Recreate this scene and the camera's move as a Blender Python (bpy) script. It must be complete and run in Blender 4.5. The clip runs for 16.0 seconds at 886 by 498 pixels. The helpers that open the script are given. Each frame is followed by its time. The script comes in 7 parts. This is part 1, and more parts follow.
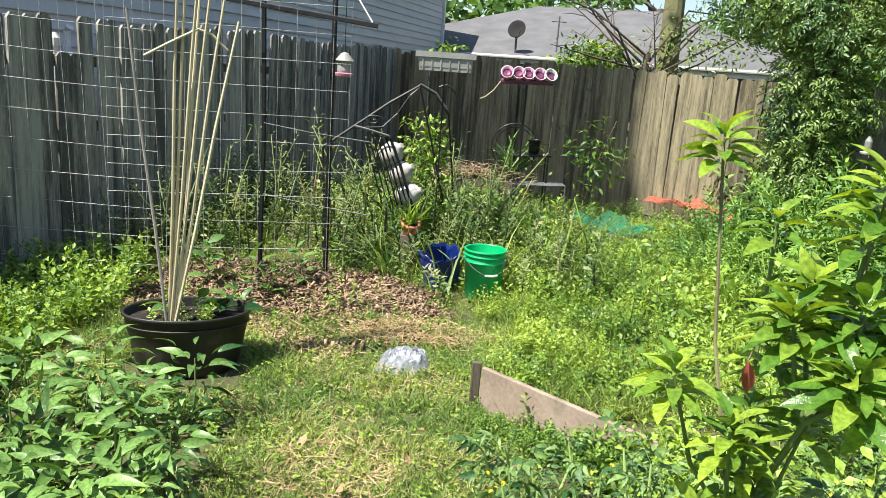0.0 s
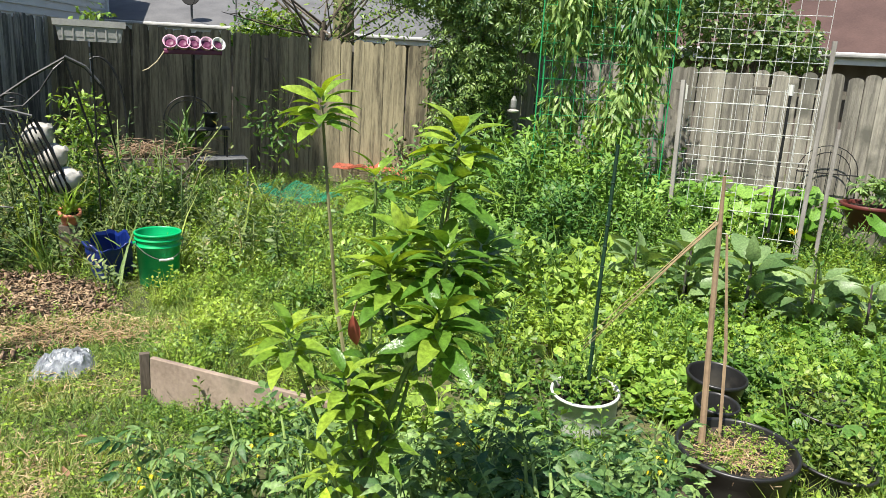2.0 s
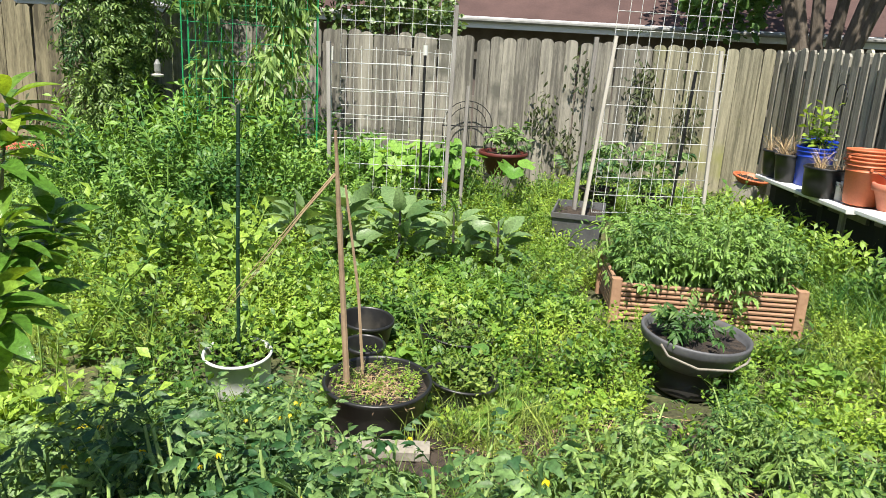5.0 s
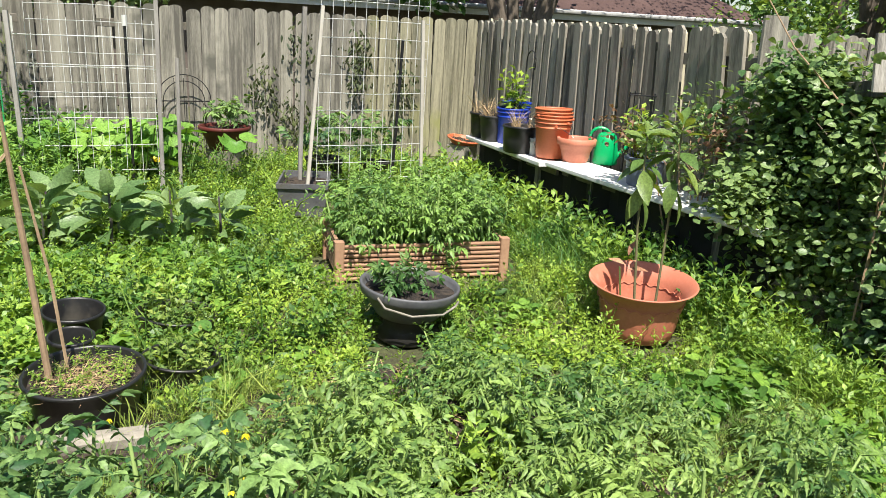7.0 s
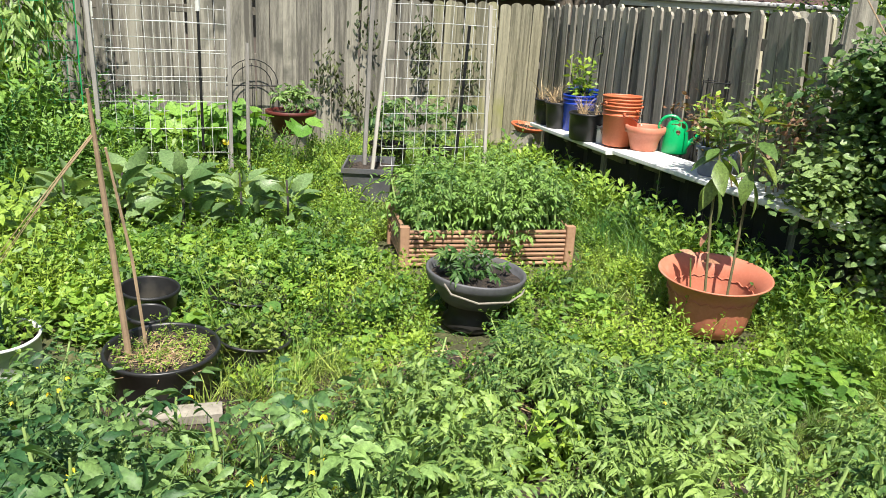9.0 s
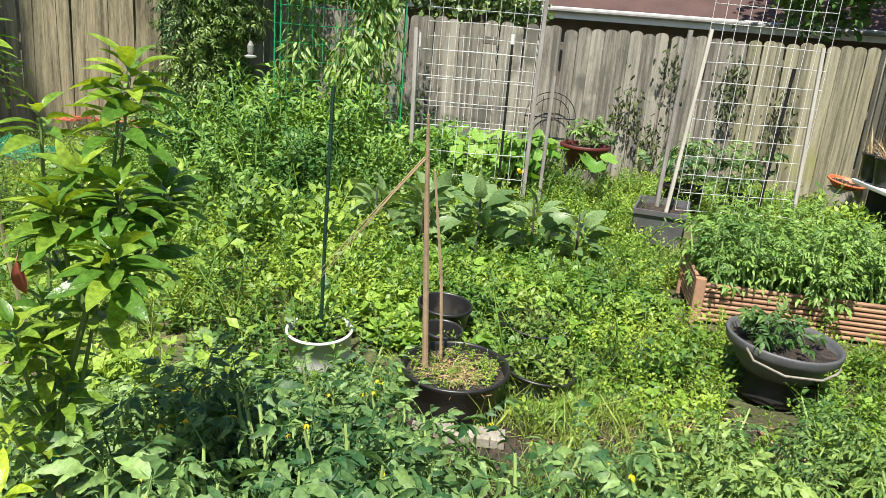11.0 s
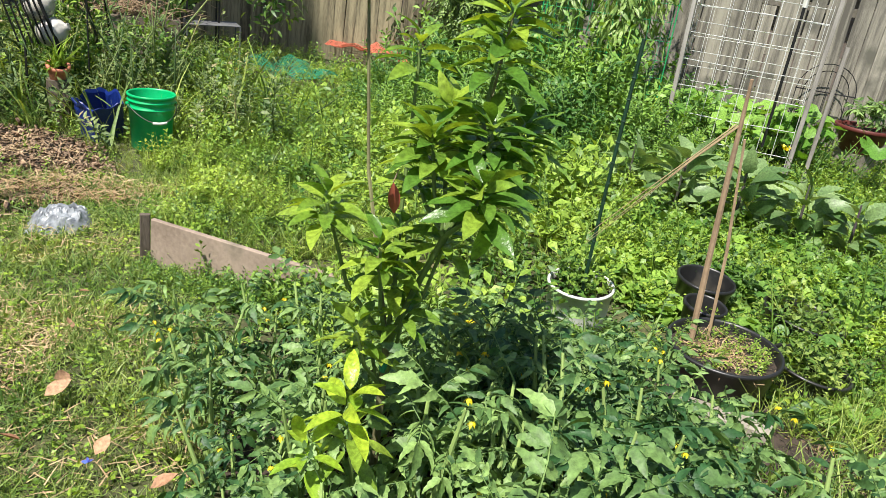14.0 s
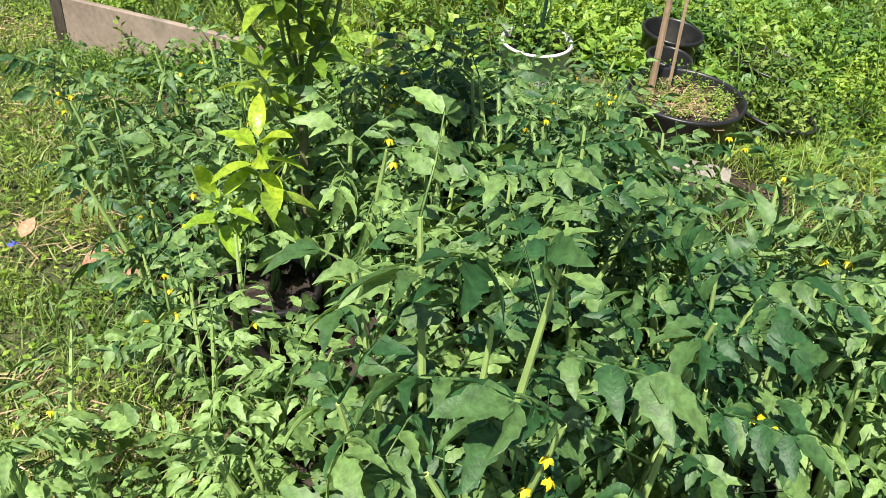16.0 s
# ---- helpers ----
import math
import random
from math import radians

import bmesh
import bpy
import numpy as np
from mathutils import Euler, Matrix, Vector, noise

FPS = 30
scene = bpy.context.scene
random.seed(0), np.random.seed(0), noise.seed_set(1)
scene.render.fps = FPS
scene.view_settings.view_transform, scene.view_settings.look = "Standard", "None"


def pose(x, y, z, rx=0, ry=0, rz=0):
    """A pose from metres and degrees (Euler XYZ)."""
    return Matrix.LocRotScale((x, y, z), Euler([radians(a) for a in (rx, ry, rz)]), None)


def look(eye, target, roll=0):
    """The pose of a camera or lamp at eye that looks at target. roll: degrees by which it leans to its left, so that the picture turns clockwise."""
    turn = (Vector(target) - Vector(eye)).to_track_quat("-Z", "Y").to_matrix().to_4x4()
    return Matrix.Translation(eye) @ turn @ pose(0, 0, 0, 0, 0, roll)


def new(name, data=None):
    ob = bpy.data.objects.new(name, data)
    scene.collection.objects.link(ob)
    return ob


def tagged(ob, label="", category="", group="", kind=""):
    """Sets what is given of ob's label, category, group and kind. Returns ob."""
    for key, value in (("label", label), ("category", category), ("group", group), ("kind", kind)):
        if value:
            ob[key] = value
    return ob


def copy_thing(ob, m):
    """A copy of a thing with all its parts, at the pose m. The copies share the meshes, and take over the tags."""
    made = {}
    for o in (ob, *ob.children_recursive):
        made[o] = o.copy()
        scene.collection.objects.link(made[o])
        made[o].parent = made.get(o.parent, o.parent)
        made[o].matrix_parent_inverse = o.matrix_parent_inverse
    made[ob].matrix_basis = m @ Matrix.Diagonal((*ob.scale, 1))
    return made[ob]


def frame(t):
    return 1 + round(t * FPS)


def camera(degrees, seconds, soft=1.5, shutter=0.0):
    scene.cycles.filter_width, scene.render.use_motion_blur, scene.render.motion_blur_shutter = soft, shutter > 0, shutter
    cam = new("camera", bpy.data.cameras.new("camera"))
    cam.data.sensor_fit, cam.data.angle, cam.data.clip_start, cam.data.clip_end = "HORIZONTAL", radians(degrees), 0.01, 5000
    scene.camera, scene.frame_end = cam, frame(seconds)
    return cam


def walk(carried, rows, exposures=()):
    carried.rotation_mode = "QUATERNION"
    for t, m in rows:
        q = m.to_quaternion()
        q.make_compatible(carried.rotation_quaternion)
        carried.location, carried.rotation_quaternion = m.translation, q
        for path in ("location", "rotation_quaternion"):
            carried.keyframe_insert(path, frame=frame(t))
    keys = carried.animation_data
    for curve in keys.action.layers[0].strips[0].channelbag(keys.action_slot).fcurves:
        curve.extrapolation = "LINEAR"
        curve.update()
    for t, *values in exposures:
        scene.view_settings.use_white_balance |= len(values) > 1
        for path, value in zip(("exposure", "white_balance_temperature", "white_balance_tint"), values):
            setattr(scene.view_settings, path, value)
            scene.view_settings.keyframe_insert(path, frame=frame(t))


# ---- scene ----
cam = camera(61.05, 16.0, soft=0.6)
# seconds, place in metres, turn in degrees
PATH = [
    (0.0, -0.013, 0.013, 1.613, 76.76, -4.06, 0.02),
    (0.5, 0.056, 0.006, 1.622, 76.61, -3.99, -7.40),
    (1.0, 0.117, 0.001, 1.624, 76.48, -3.83, -13.33),
    (1.5, 0.173, -0.015, 1.622, 76.32, -3.47, -18.11),
    (2.0, 0.223, -0.019, 1.621, 75.97, -3.13, -22.34),
    (2.5, 0.258, -0.037, 1.615, 75.59, -2.87, -26.33),
    (3.0, 0.295, -0.063, 1.614, 75.22, -2.69, -30.22),
    (3.5, 0.334, -0.092, 1.613, 74.89, -2.67, -33.97),
    (6.0, 0.414, -0.302, 1.619, 74.50, -3.29, -55.46),
    (6.5, 0.417, -0.356, 1.615, 74.16, -3.21, -60.69),
    (7.0, 0.422, -0.402, 1.610, 73.74, -3.00, -65.63),
    (7.5, 0.429, -0.436, 1.598, 73.31, -2.84, -69.51),
    (8.0, 0.425, -0.444, 1.584, 72.79, -2.77, -70.90),
    (8.5, 0.419, -0.392, 1.591, 72.43, -2.89, -67.21),
    (9.0, 0.406, -0.341, 1.601, 72.52, -3.00, -61.23),
    (9.5, 0.393, -0.292, 1.602, 72.86, -3.26, -55.43),
    (10.0, 0.382, -0.247, 1.601, 73.25, -3.54, -50.06),
    (12.5, 0.249, -0.062, 1.588, 72.42, -6.68, -28.42),
    (13.0, 0.194, -0.029, 1.571, 71.09, -7.47, -26.06),
    (13.5, 0.149, 0.005, 1.564, 69.48, -7.92, -24.27),
    (14.0, 0.089, 0.023, 1.564, 67.94, -7.98, -22.84),
    (14.5, 0.103, 0.031, 1.537, 65.94, -7.51, -22.08),
    (15.0, 0.155, 0.009, 1.529, 63.38, -6.82, -22.01),
    (15.5, 0.199, -0.002, 1.487, 59.32, -6.03, -23.51),
    (16.0, 0.260, 0.009, 1.391, 53.27, -5.31, -25.65),
]
walk(cam, [(t, pose(x, y, z, rx, ry, rz)) for t, x, y, z, rx, ry, rz in PATH],
     exposures=((0.0, 1.12), (1.0, 0.95), (2.5, 0.83), (6.0, 0.85), (10.2, 0.85), (12.3, 0.76), (16.0, 0.79)))

# ---------------------------------------------------------------- sun, sky
SUN_AZ, SUN_EL = (-0.82, -0.57), 60.0
world = bpy.data.worlds.new("sky")
scene.world = world
world.use_nodes = True
wn = world.node_tree
sky = wn.nodes.new("ShaderNodeTexSky")
sky.sky_type, sky.sun_disc = "NISHITA", False
sky.sun_elevation = radians(SUN_EL)
sky.sun_rotation = math.atan2(SUN_AZ[0], SUN_AZ[1])
wn.nodes["Background"].inputs["Strength"].default_value = 0.085
wn.links.new(sky.outputs["Color"], wn.nodes["Background"].inputs["Color"])
sun = new("sun", bpy.data.lights.new("sun", "SUN"))
sun.data.energy, sun.data.angle, sun.data.color = 5.0, radians(0.6), (1.0, 0.95, 0.86)
h = math.cos(radians(SUN_EL)) / math.hypot(*SUN_AZ)
sun.matrix_world = look((SUN_AZ[0] * h * 30, SUN_AZ[1] * h * 30, math.sin(radians(SUN_EL)) * 30), (0, 0, 0))
scene.view_settings.exposure = 0.84

rng = np.random.default_rng(7)


# ---------------------------------------------------------------- materials
def mat(name, a, b=None, rough=0.7, metal=0.0, scale=8.0, bump=0.2, fine=60.0, stretch=(1, 1, 1), spots=None, spec=0.5, hard=0.25):
    """A surface of two mixed colours at two scales, with a fine relief."""
    m = bpy.data.materials.new(name)
    m.use_nodes = True
    t = m.node_tree
    n, l = t.nodes, t.links
    p = n["Principled BSDF"]
    b = b or tuple(c * 0.7 for c in a)
    co = n.new("ShaderNodeTexCoord")
    mp = n.new("ShaderNodeMapping")
    mp.inputs["Scale"].default_value = stretch
    l.new(co.outputs["Object"], mp.inputs["Vector"])
    n1 = n.new("ShaderNodeTexNoise")
    n1.inputs["Scale"].default_value, n1.inputs["Detail"].default_value = scale, 6
    n2 = n.new("ShaderNodeTexNoise")
    n2.inputs["Scale"].default_value, n2.inputs["Detail"].default_value = fine, 4
    info = n.new("ShaderNodeObjectInfo")
    far = n.new("ShaderNodeMath")
    far.operation, far.inputs[1].default_value = "MULTIPLY", 61.0
    l.new(info.outputs["Random"], far.inputs[0])
    own = n.new("ShaderNodeVectorMath")
    own.operation = "ADD"
    l.new(mp.outputs["Vector"], own.inputs[0])
    l.new(far.outputs[0], own.inputs[1])
    l.new(own.outputs[0], n1.inputs["Vector"])
    l.new(own.outputs[0], n2.inputs["Vector"])
    add = n.new("ShaderNodeMath")
    add.operation = "ADD"
    mul = n.new("ShaderNodeMath")
    mul.operation, mul.inputs[1].default_value = "MULTIPLY", 0.5
    l.new(n2.outputs["Fac"], mul.inputs[0])
    l.new(n1.outputs["Fac"], add.inputs[0])
    l.new(mul.outputs[0], add.inputs[1])
    rnd = n.new("ShaderNodeMath")
    rnd.operation, rnd.inputs[1].default_value, rnd.inputs[2].default_value = "MULTIPLY_ADD", 0.3, -0.4
    l.new(info.outputs["Random"], rnd.inputs[0])
    add2 = n.new("ShaderNodeMath")
    add2.operation = "ADD"
    l.new(add.outputs[0], add2.inputs[0])
    l.new(rnd.outputs[0], add2.inputs[1])
    ramp = n.new("ShaderNodeValToRGB")
    ramp.color_ramp.elements[0].position, ramp.color_ramp.elements[0].color = hard, (*b, 1)
    ramp.color_ramp.elements[1].position, ramp.color_ramp.elements[1].color = 1 - hard, (*a, 1)
    l.new(add2.outputs[0], ramp.inputs["Fac"])
    col = ramp.outputs["Color"]
    if spots:
        n3 = n.new("ShaderNodeTexNoise")
        n3.inputs["Scale"].default_value, n3.inputs["Detail"].default_value = spots[1], 5
        sh = n.new("ShaderNodeVectorMath")
        sh.operation = "ADD"
        l.new(co.outputs["Object"], sh.inputs[0])
        l.new(far.outputs[0], sh.inputs[1])
        l.new(sh.outputs[0], n3.inputs["Vector"])
        r3 = n.new("ShaderNodeValToRGB")
        r3.color_ramp.elements[0].position, r3.color_ramp.elements[1].position = spots[2], spots[2] + 0.12
        l.new(n3.outputs["Fac"], r3.inputs["Fac"])
        mx = n.new("ShaderNodeMix")
        mx.data_type = "RGBA"
        l.new(r3.outputs["Color"], mx.inputs["Factor"])
        l.new(col, mx.inputs["A"])
        mx.inputs["B"].default_value = (*spots[0], 1)
        col = mx.outputs["Result"]
    l.new(col, p.inputs["Base Color"])
    p.inputs["Roughness"].default_value, p.inputs["Metallic"].default_value = rough, metal
    p.inputs["Specular IOR Level"].default_value = spec
    if bump:
        bp = n.new("ShaderNodeBump")
        bp.inputs["Strength"].default_value, bp.inputs["Distance"].default_value = bump, 0.01
        l.new(add.outputs[0], bp.inputs["Height"])
        l.new(bp.outputs["Normal"], p.inputs["Normal"])
    return m


def leafmat(name, a, b, rough=0.45, through_light=0.35, patch=None, spec=0.4):
    """Leaves: every leaf has a tone of its own between a and b, and lets some light through."""
    m = bpy.data.materials.new(name)
    m.use_nodes = True
    t = m.node_tree
    n, l = t.nodes, t.links
    p = n["Principled BSDF"]
    g = n.new("ShaderNodeNewGeometry")
    ramp = n.new("ShaderNodeValToRGB")
    ramp.color_ramp.elements[0].color, ramp.color_ramp.elements[1].color = (*b, 1), (*a, 1)
    ramp.color_ramp.elements[0].position, ramp.color_ramp.elements[1].position = 0.1, 0.9
    noise1 = n.new("ShaderNodeTexNoise")
    noise1.inputs["Scale"].default_value, noise1.inputs["Detail"].default_value = 1.3, 3
    l.new(g.outputs["Position"], noise1.inputs["Vector"])
    ma = n.new("ShaderNodeMath")
    ma.operation, ma.inputs[1].default_value = "MULTIPLY_ADD", 0.75
    inf = n.new("ShaderNodeObjectInfo")
    rs = n.new("ShaderNodeMath")
    rs.operation = "ADD"
    l.new(g.outputs["Random Per Island"], rs.inputs[0])
    l.new(inf.outputs["Random"], rs.inputs[1])
    fr = n.new("ShaderNodeMath")
    fr.operation = "FRACT"
    l.new(rs.outputs[0], fr.inputs[0])
    l.new(fr.outputs[0], ma.inputs[0])
    mb = n.new("ShaderNodeMath")
    mb.operation, mb.inputs[1].default_value, mb.inputs[2].default_value = "MULTIPLY_ADD", 2.3, -1.05
    l.new(noise1.outputs["Fac"], mb.inputs[0])
    l.new(mb.outputs[0], ma.inputs[2])
    l.new(ma.outputs[0], ramp.inputs["Fac"])
    col = ramp.outputs["Color"]
    if patch:
        e = ramp.color_ramp.elements.new(0.985)
        e.color = (*patch, 1)
    vein = n.new("ShaderNodeTexNoise")
    vein.inputs["Scale"].default_value, vein.inputs["Detail"].default_value, vein.inputs["Roughness"].default_value = 75, 3, 0.65
    l.new(g.outputs["Position"], vein.inputs["Vector"])
    mr = n.new("ShaderNodeMapRange")
    mr.inputs["From Min"].default_value, mr.inputs["From Max"].default_value = 0.32, 0.68
    mr.inputs["To Min"].default_value, mr.inputs["To Max"].default_value = 0.68, 1.42
    l.new(vein.outputs["Fac"], mr.inputs["Value"])
    mot = n.new("ShaderNodeMix")
    mot.data_type, mot.blend_type = "RGBA", "MULTIPLY"
    mot.inputs["Factor"].default_value = 1.0
    l.new(col, mot.inputs["A"])
    l.new(mr.outputs["Result"], mot.inputs["B"])
    col = mot.outputs["Result"]
    rel = n.new("ShaderNodeBump")
    rel.inputs["Strength"].default_value, rel.inputs["Distance"].default_value = 0.5, 0.004
    l.new(vein.outputs["Fac"], rel.inputs["Height"])
    l.new(rel.outputs["Normal"], p.inputs["Normal"])
    l.new(col, p.inputs["Base Color"])
    p.inputs["Roughness"].default_value = rough
    p.inputs["Specular IOR Level"].default_value = spec
    tr = n.new("ShaderNodeBsdfTranslucent")
    br = n.new("ShaderNodeMix")
    br.data_type, br.blend_type = "RGBA", "MULTIPLY"
    br.inputs["Factor"].default_value = 1.0
    br.inputs["B"].default_value = (1.5, 1.35, 0.5, 1)
    l.new(col, br.inputs["A"])
    l.new(br.outputs["Result"], tr.inputs["Color"])
    mix = n.new("ShaderNodeMixShader")
    mix.inputs["Fac"].default_value = through_light * 0.75
    l.new(p.outputs[0], mix.inputs[1])
    l.new(tr.outputs[0], mix.inputs[2])
    l.new(mix.outputs[0], n["Material Output"].inputs["Surface"])
    return m


M = {}
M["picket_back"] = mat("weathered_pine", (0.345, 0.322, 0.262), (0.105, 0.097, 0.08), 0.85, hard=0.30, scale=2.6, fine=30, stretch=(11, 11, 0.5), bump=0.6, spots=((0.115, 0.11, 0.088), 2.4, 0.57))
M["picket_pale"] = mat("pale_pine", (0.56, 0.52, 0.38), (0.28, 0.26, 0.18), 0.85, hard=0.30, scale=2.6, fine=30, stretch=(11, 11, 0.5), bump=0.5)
M["picket_moss"] = mat("mossy_pine", (0.38, 0.35, 0.24), (0.13, 0.122, 0.08), 0.85, hard=0.30, scale=2.6, fine=30, stretch=(11, 11, 0.5), bump=0.6, spots=((0.27, 0.27, 0.11), 1.3, 0.56))
M["picket_tan"] = mat("tan_pine", (0.285, 0.25, 0.155), (0.07, 0.06, 0.037), 0.85, hard=0.32, scale=3, fine=25, stretch=(6, 6, 0.5), bump=0.4)
M["picket_grey"] = mat("grey_cedar", (0.40, 0.375, 0.325), (0.095, 0.088, 0.075), 0.9, hard=0.32, scale=3, fine=25, stretch=(6, 6, 0.5), bump=0.5)
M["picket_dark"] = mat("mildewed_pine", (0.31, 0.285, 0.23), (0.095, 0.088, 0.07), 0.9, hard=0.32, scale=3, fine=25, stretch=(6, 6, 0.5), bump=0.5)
M["rail"] = mat("fence_rail", (0.2, 0.18, 0.15), (0.1, 0.09, 0.07), 0.9, scale=5, fine=40)
M["soil"] = mat("potting_soil", (0.055, 0.04, 0.028), (0.012, 0.009, 0.007), 0.95, scale=22, fine=120, bump=1.0, hard=0.36)
# Matt black: painted shade under the bench, also the satellite dish.
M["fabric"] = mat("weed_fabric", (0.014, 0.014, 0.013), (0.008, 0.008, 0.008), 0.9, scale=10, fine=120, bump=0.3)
M["black_plastic"] = mat("black_plastic", (0.022, 0.022, 0.022), (0.012, 0.012, 0.012), 0.38, scale=5, fine=60, bump=0.08, spots=((0.06, 0.055, 0.045), 4, 0.62))
M["brown_plastic"] = mat("dark_brown_plastic", (0.024, 0.022, 0.020), (0.014, 0.013, 0.012), 0.5, scale=5, bump=0.08, spots=((0.07, 0.06, 0.05), 5, 0.6))
M["green_plastic"] = mat("green_plastic", (0.0, 0.42, 0.14), (0.0, 0.33, 0.10), 0.35, scale=4, bump=0.05, spots=((0.10, 0.35, 0.16), 7, 0.66))
M["blue_plastic"] = mat("blue_plastic", (0.01, 0.05, 0.42), (0.008, 0.03, 0.28), 0.4, scale=4, bump=0.05)
M["dark_blue"] = mat("dark_blue_plastic", (0.008, 0.03, 0.22), (0.006, 0.02, 0.14), 0.4, scale=4, bump=0.05, spots=((0.03, 0.05, 0.16), 6, 0.6))
M["white_plastic"] = mat("white_plastic", (0.72, 0.73, 0.70), (0.55, 0.55, 0.5), 0.45, scale=4, bump=0.05, spots=((0.4, 0.38, 0.3), 6, 0.62))
M["orange_plastic"] = mat("orange_plastic", (0.62, 0.17, 0.07), (0.48, 0.12, 0.05), 0.5, scale=4, bump=0.06)
M["terracotta"] = mat("terracotta_plastic", (0.58, 0.21, 0.13), (0.47, 0.155, 0.09), 0.55, scale=5, bump=0.08, spots=((0.50, 0.27, 0.19), 5, 0.6))
M["maroon"] = mat("maroon_plastic", (0.14, 0.03, 0.022), (0.09, 0.02, 0.016), 0.5, scale=5, bump=0.06)
M["grey_plastic"] = mat("grey_plastic", (0.135, 0.135, 0.14), (0.08, 0.08, 0.085), 0.5, scale=6, bump=0.08, spots=((0.09, 0.085, 0.075), 5, 0.6))
M["blue_grey"] = mat("blue_grey_plastic", (0.17, 0.20, 0.27), (0.11, 0.13, 0.18), 0.5, scale=6, bump=0.08)
M["light_grey"] = mat("light_grey_resin", (0.34, 0.34, 0.32), (0.2, 0.2, 0.19), 0.6, scale=6, bump=0.08)
M["crate"] = mat("crate_wood", (0.42, 0.25, 0.15), (0.27, 0.15, 0.09), 0.8, scale=6, fine=50, stretch=(1, 1, 1), bump=0.3)
M["board"] = mat("raised_bed_board", (0.34, 0.265, 0.21), (0.17, 0.125, 0.095), 0.85, scale=4, fine=50, bump=0.35, spots=((0.13, 0.115, 0.08), 4, 0.60))
M["bench"] = mat("painted_bench_top", (0.80, 0.80, 0.78), (0.62, 0.62, 0.6), 0.6, scale=4, fine=50, bump=0.15, spots=((0.4, 0.38, 0.34), 5, 0.64))
M["timber"] = mat("bleached_timber", (0.36, 0.33, 0.275), (0.17, 0.15, 0.12), 0.9, scale=8, fine=60, bump=0.5)
M["lath"] = mat("pale_lath", (0.46, 0.43, 0.37), (0.32, 0.29, 0.25), 0.85, scale=6, fine=50, stretch=(4, 4, 0.6), bump=0.3)
M["grey_post"] = mat("grey_post", (0.37, 0.35, 0.32), (0.20, 0.185, 0.165), 0.9, scale=6, fine=50, stretch=(4, 4, 0.6), bump=0.3)
M["wire"] = mat("galvanised_wire", (0.78, 0.78, 0.75), (0.60, 0.60, 0.58), 0.45, metal=0.1, scale=20, bump=0)
M["old_wire"] = mat("dull_galvanised_wire", (0.52, 0.52, 0.50), (0.30, 0.30, 0.29), 0.5, metal=0.2, scale=20, bump=0)
M["green_wire"] = mat("green_coated_wire", (0.03, 0.36, 0.13), (0.02, 0.27, 0.09), 0.45, scale=20, bump=0)
M["black_iron"] = mat("black_iron", (0.02, 0.02, 0.022), (0.012, 0.012, 0.012), 0.45, metal=0.3, scale=12, bump=0.05)
M["bamboo"] = mat("bamboo", (0.58, 0.52, 0.36), (0.42, 0.36, 0.22), 0.6, scale=8, fine=50, stretch=(1, 1, 0.4), bump=0.1)
M["stick"] = mat("brown_stick", (0.44, 0.31, 0.19), (0.28, 0.19, 0.12), 0.8, scale=12, fine=60, bump=0.3)
M["dry_stalk"] = mat("dry_stalk", (0.46, 0.35, 0.20), (0.30, 0.21, 0.12), 0.8, scale=12, bump=0.2)
M["green_pole"] = mat("dark_green_stake", (0.012, 0.05, 0.025), (0.008, 0.03, 0.015), 0.45, scale=10, bump=0.1)
M["stem"] = mat("green_stem", (0.13, 0.20, 0.05), (0.08, 0.13, 0.03), 0.6, scale=10, bump=0.1)
M["tomato_stem"] = mat("hairy_tomato_stem", (0.34, 0.48, 0.14), (0.24, 0.34, 0.11), 0.7, scale=14, bump=0.1)
M["bark"] = mat("bark", (0.16, 0.13, 0.10), (0.07, 0.055, 0.04), 0.95, scale=6, fine=40, stretch=(2, 2, 0.6), bump=0.9)
M["twig"] = mat("green_brown_twig", (0.20, 0.20, 0.09), (0.11, 0.10, 0.05), 0.7, scale=10, bump=0.3)
M["mossy_bark"] = mat("mossy_bark", (0.20, 0.20, 0.09), (0.10, 0.09, 0.05), 0.95, scale=6, fine=40, stretch=(2, 2, 0.6), bump=0.9)
M["siding"] = mat("vinyl_siding", (0.60, 0.60, 0.59), (0.50, 0.50, 0.50), 0.55, scale=2, fine=30, bump=0.05)
M["trim"] = mat("white_trim", (0.75, 0.76, 0.76), (0.62, 0.63, 0.62), 0.6, scale=3, bump=0.05)
M["roof_grey"] = mat("grey_shingles", (0.15, 0.15, 0.155), (0.09, 0.09, 0.095), 0.95, scale=2, fine=30, bump=0.5)
M["roof_red"] = mat("red_brown_shingles", (0.10, 0.058, 0.05), (0.06, 0.034, 0.03), 0.95, scale=2, fine=30, bump=0.5)
M["brick"] = mat("house_wall_shade", (0.16, 0.13, 0.11), (0.10, 0.08, 0.07), 0.9, scale=4, bump=0.3)
M["pink"] = mat("pink_planter_cups", (0.68, 0.45, 0.55), (0.55, 0.32, 0.44), 0.5, scale=8, bump=0.05)
M["rosy"] = mat("rose_pink_plastic", (0.62, 0.27, 0.34), (0.45, 0.18, 0.25), 0.5, scale=8, bump=0.05)
M["egg_stem"] = mat("eggplant_stem", (0.07, 0.045, 0.06), (0.05, 0.07, 0.03), 0.6, scale=8, bump=0.1)
M["plum"] = mat("plum_tray", (0.16, 0.03, 0.09), (0.1, 0.02, 0.06), 0.5, scale=8, bump=0.05)
M["jug"] = mat("yellowed_jug_plastic", (0.52, 0.50, 0.46), (0.34, 0.32, 0.28), 0.5, scale=5, bump=0.05)
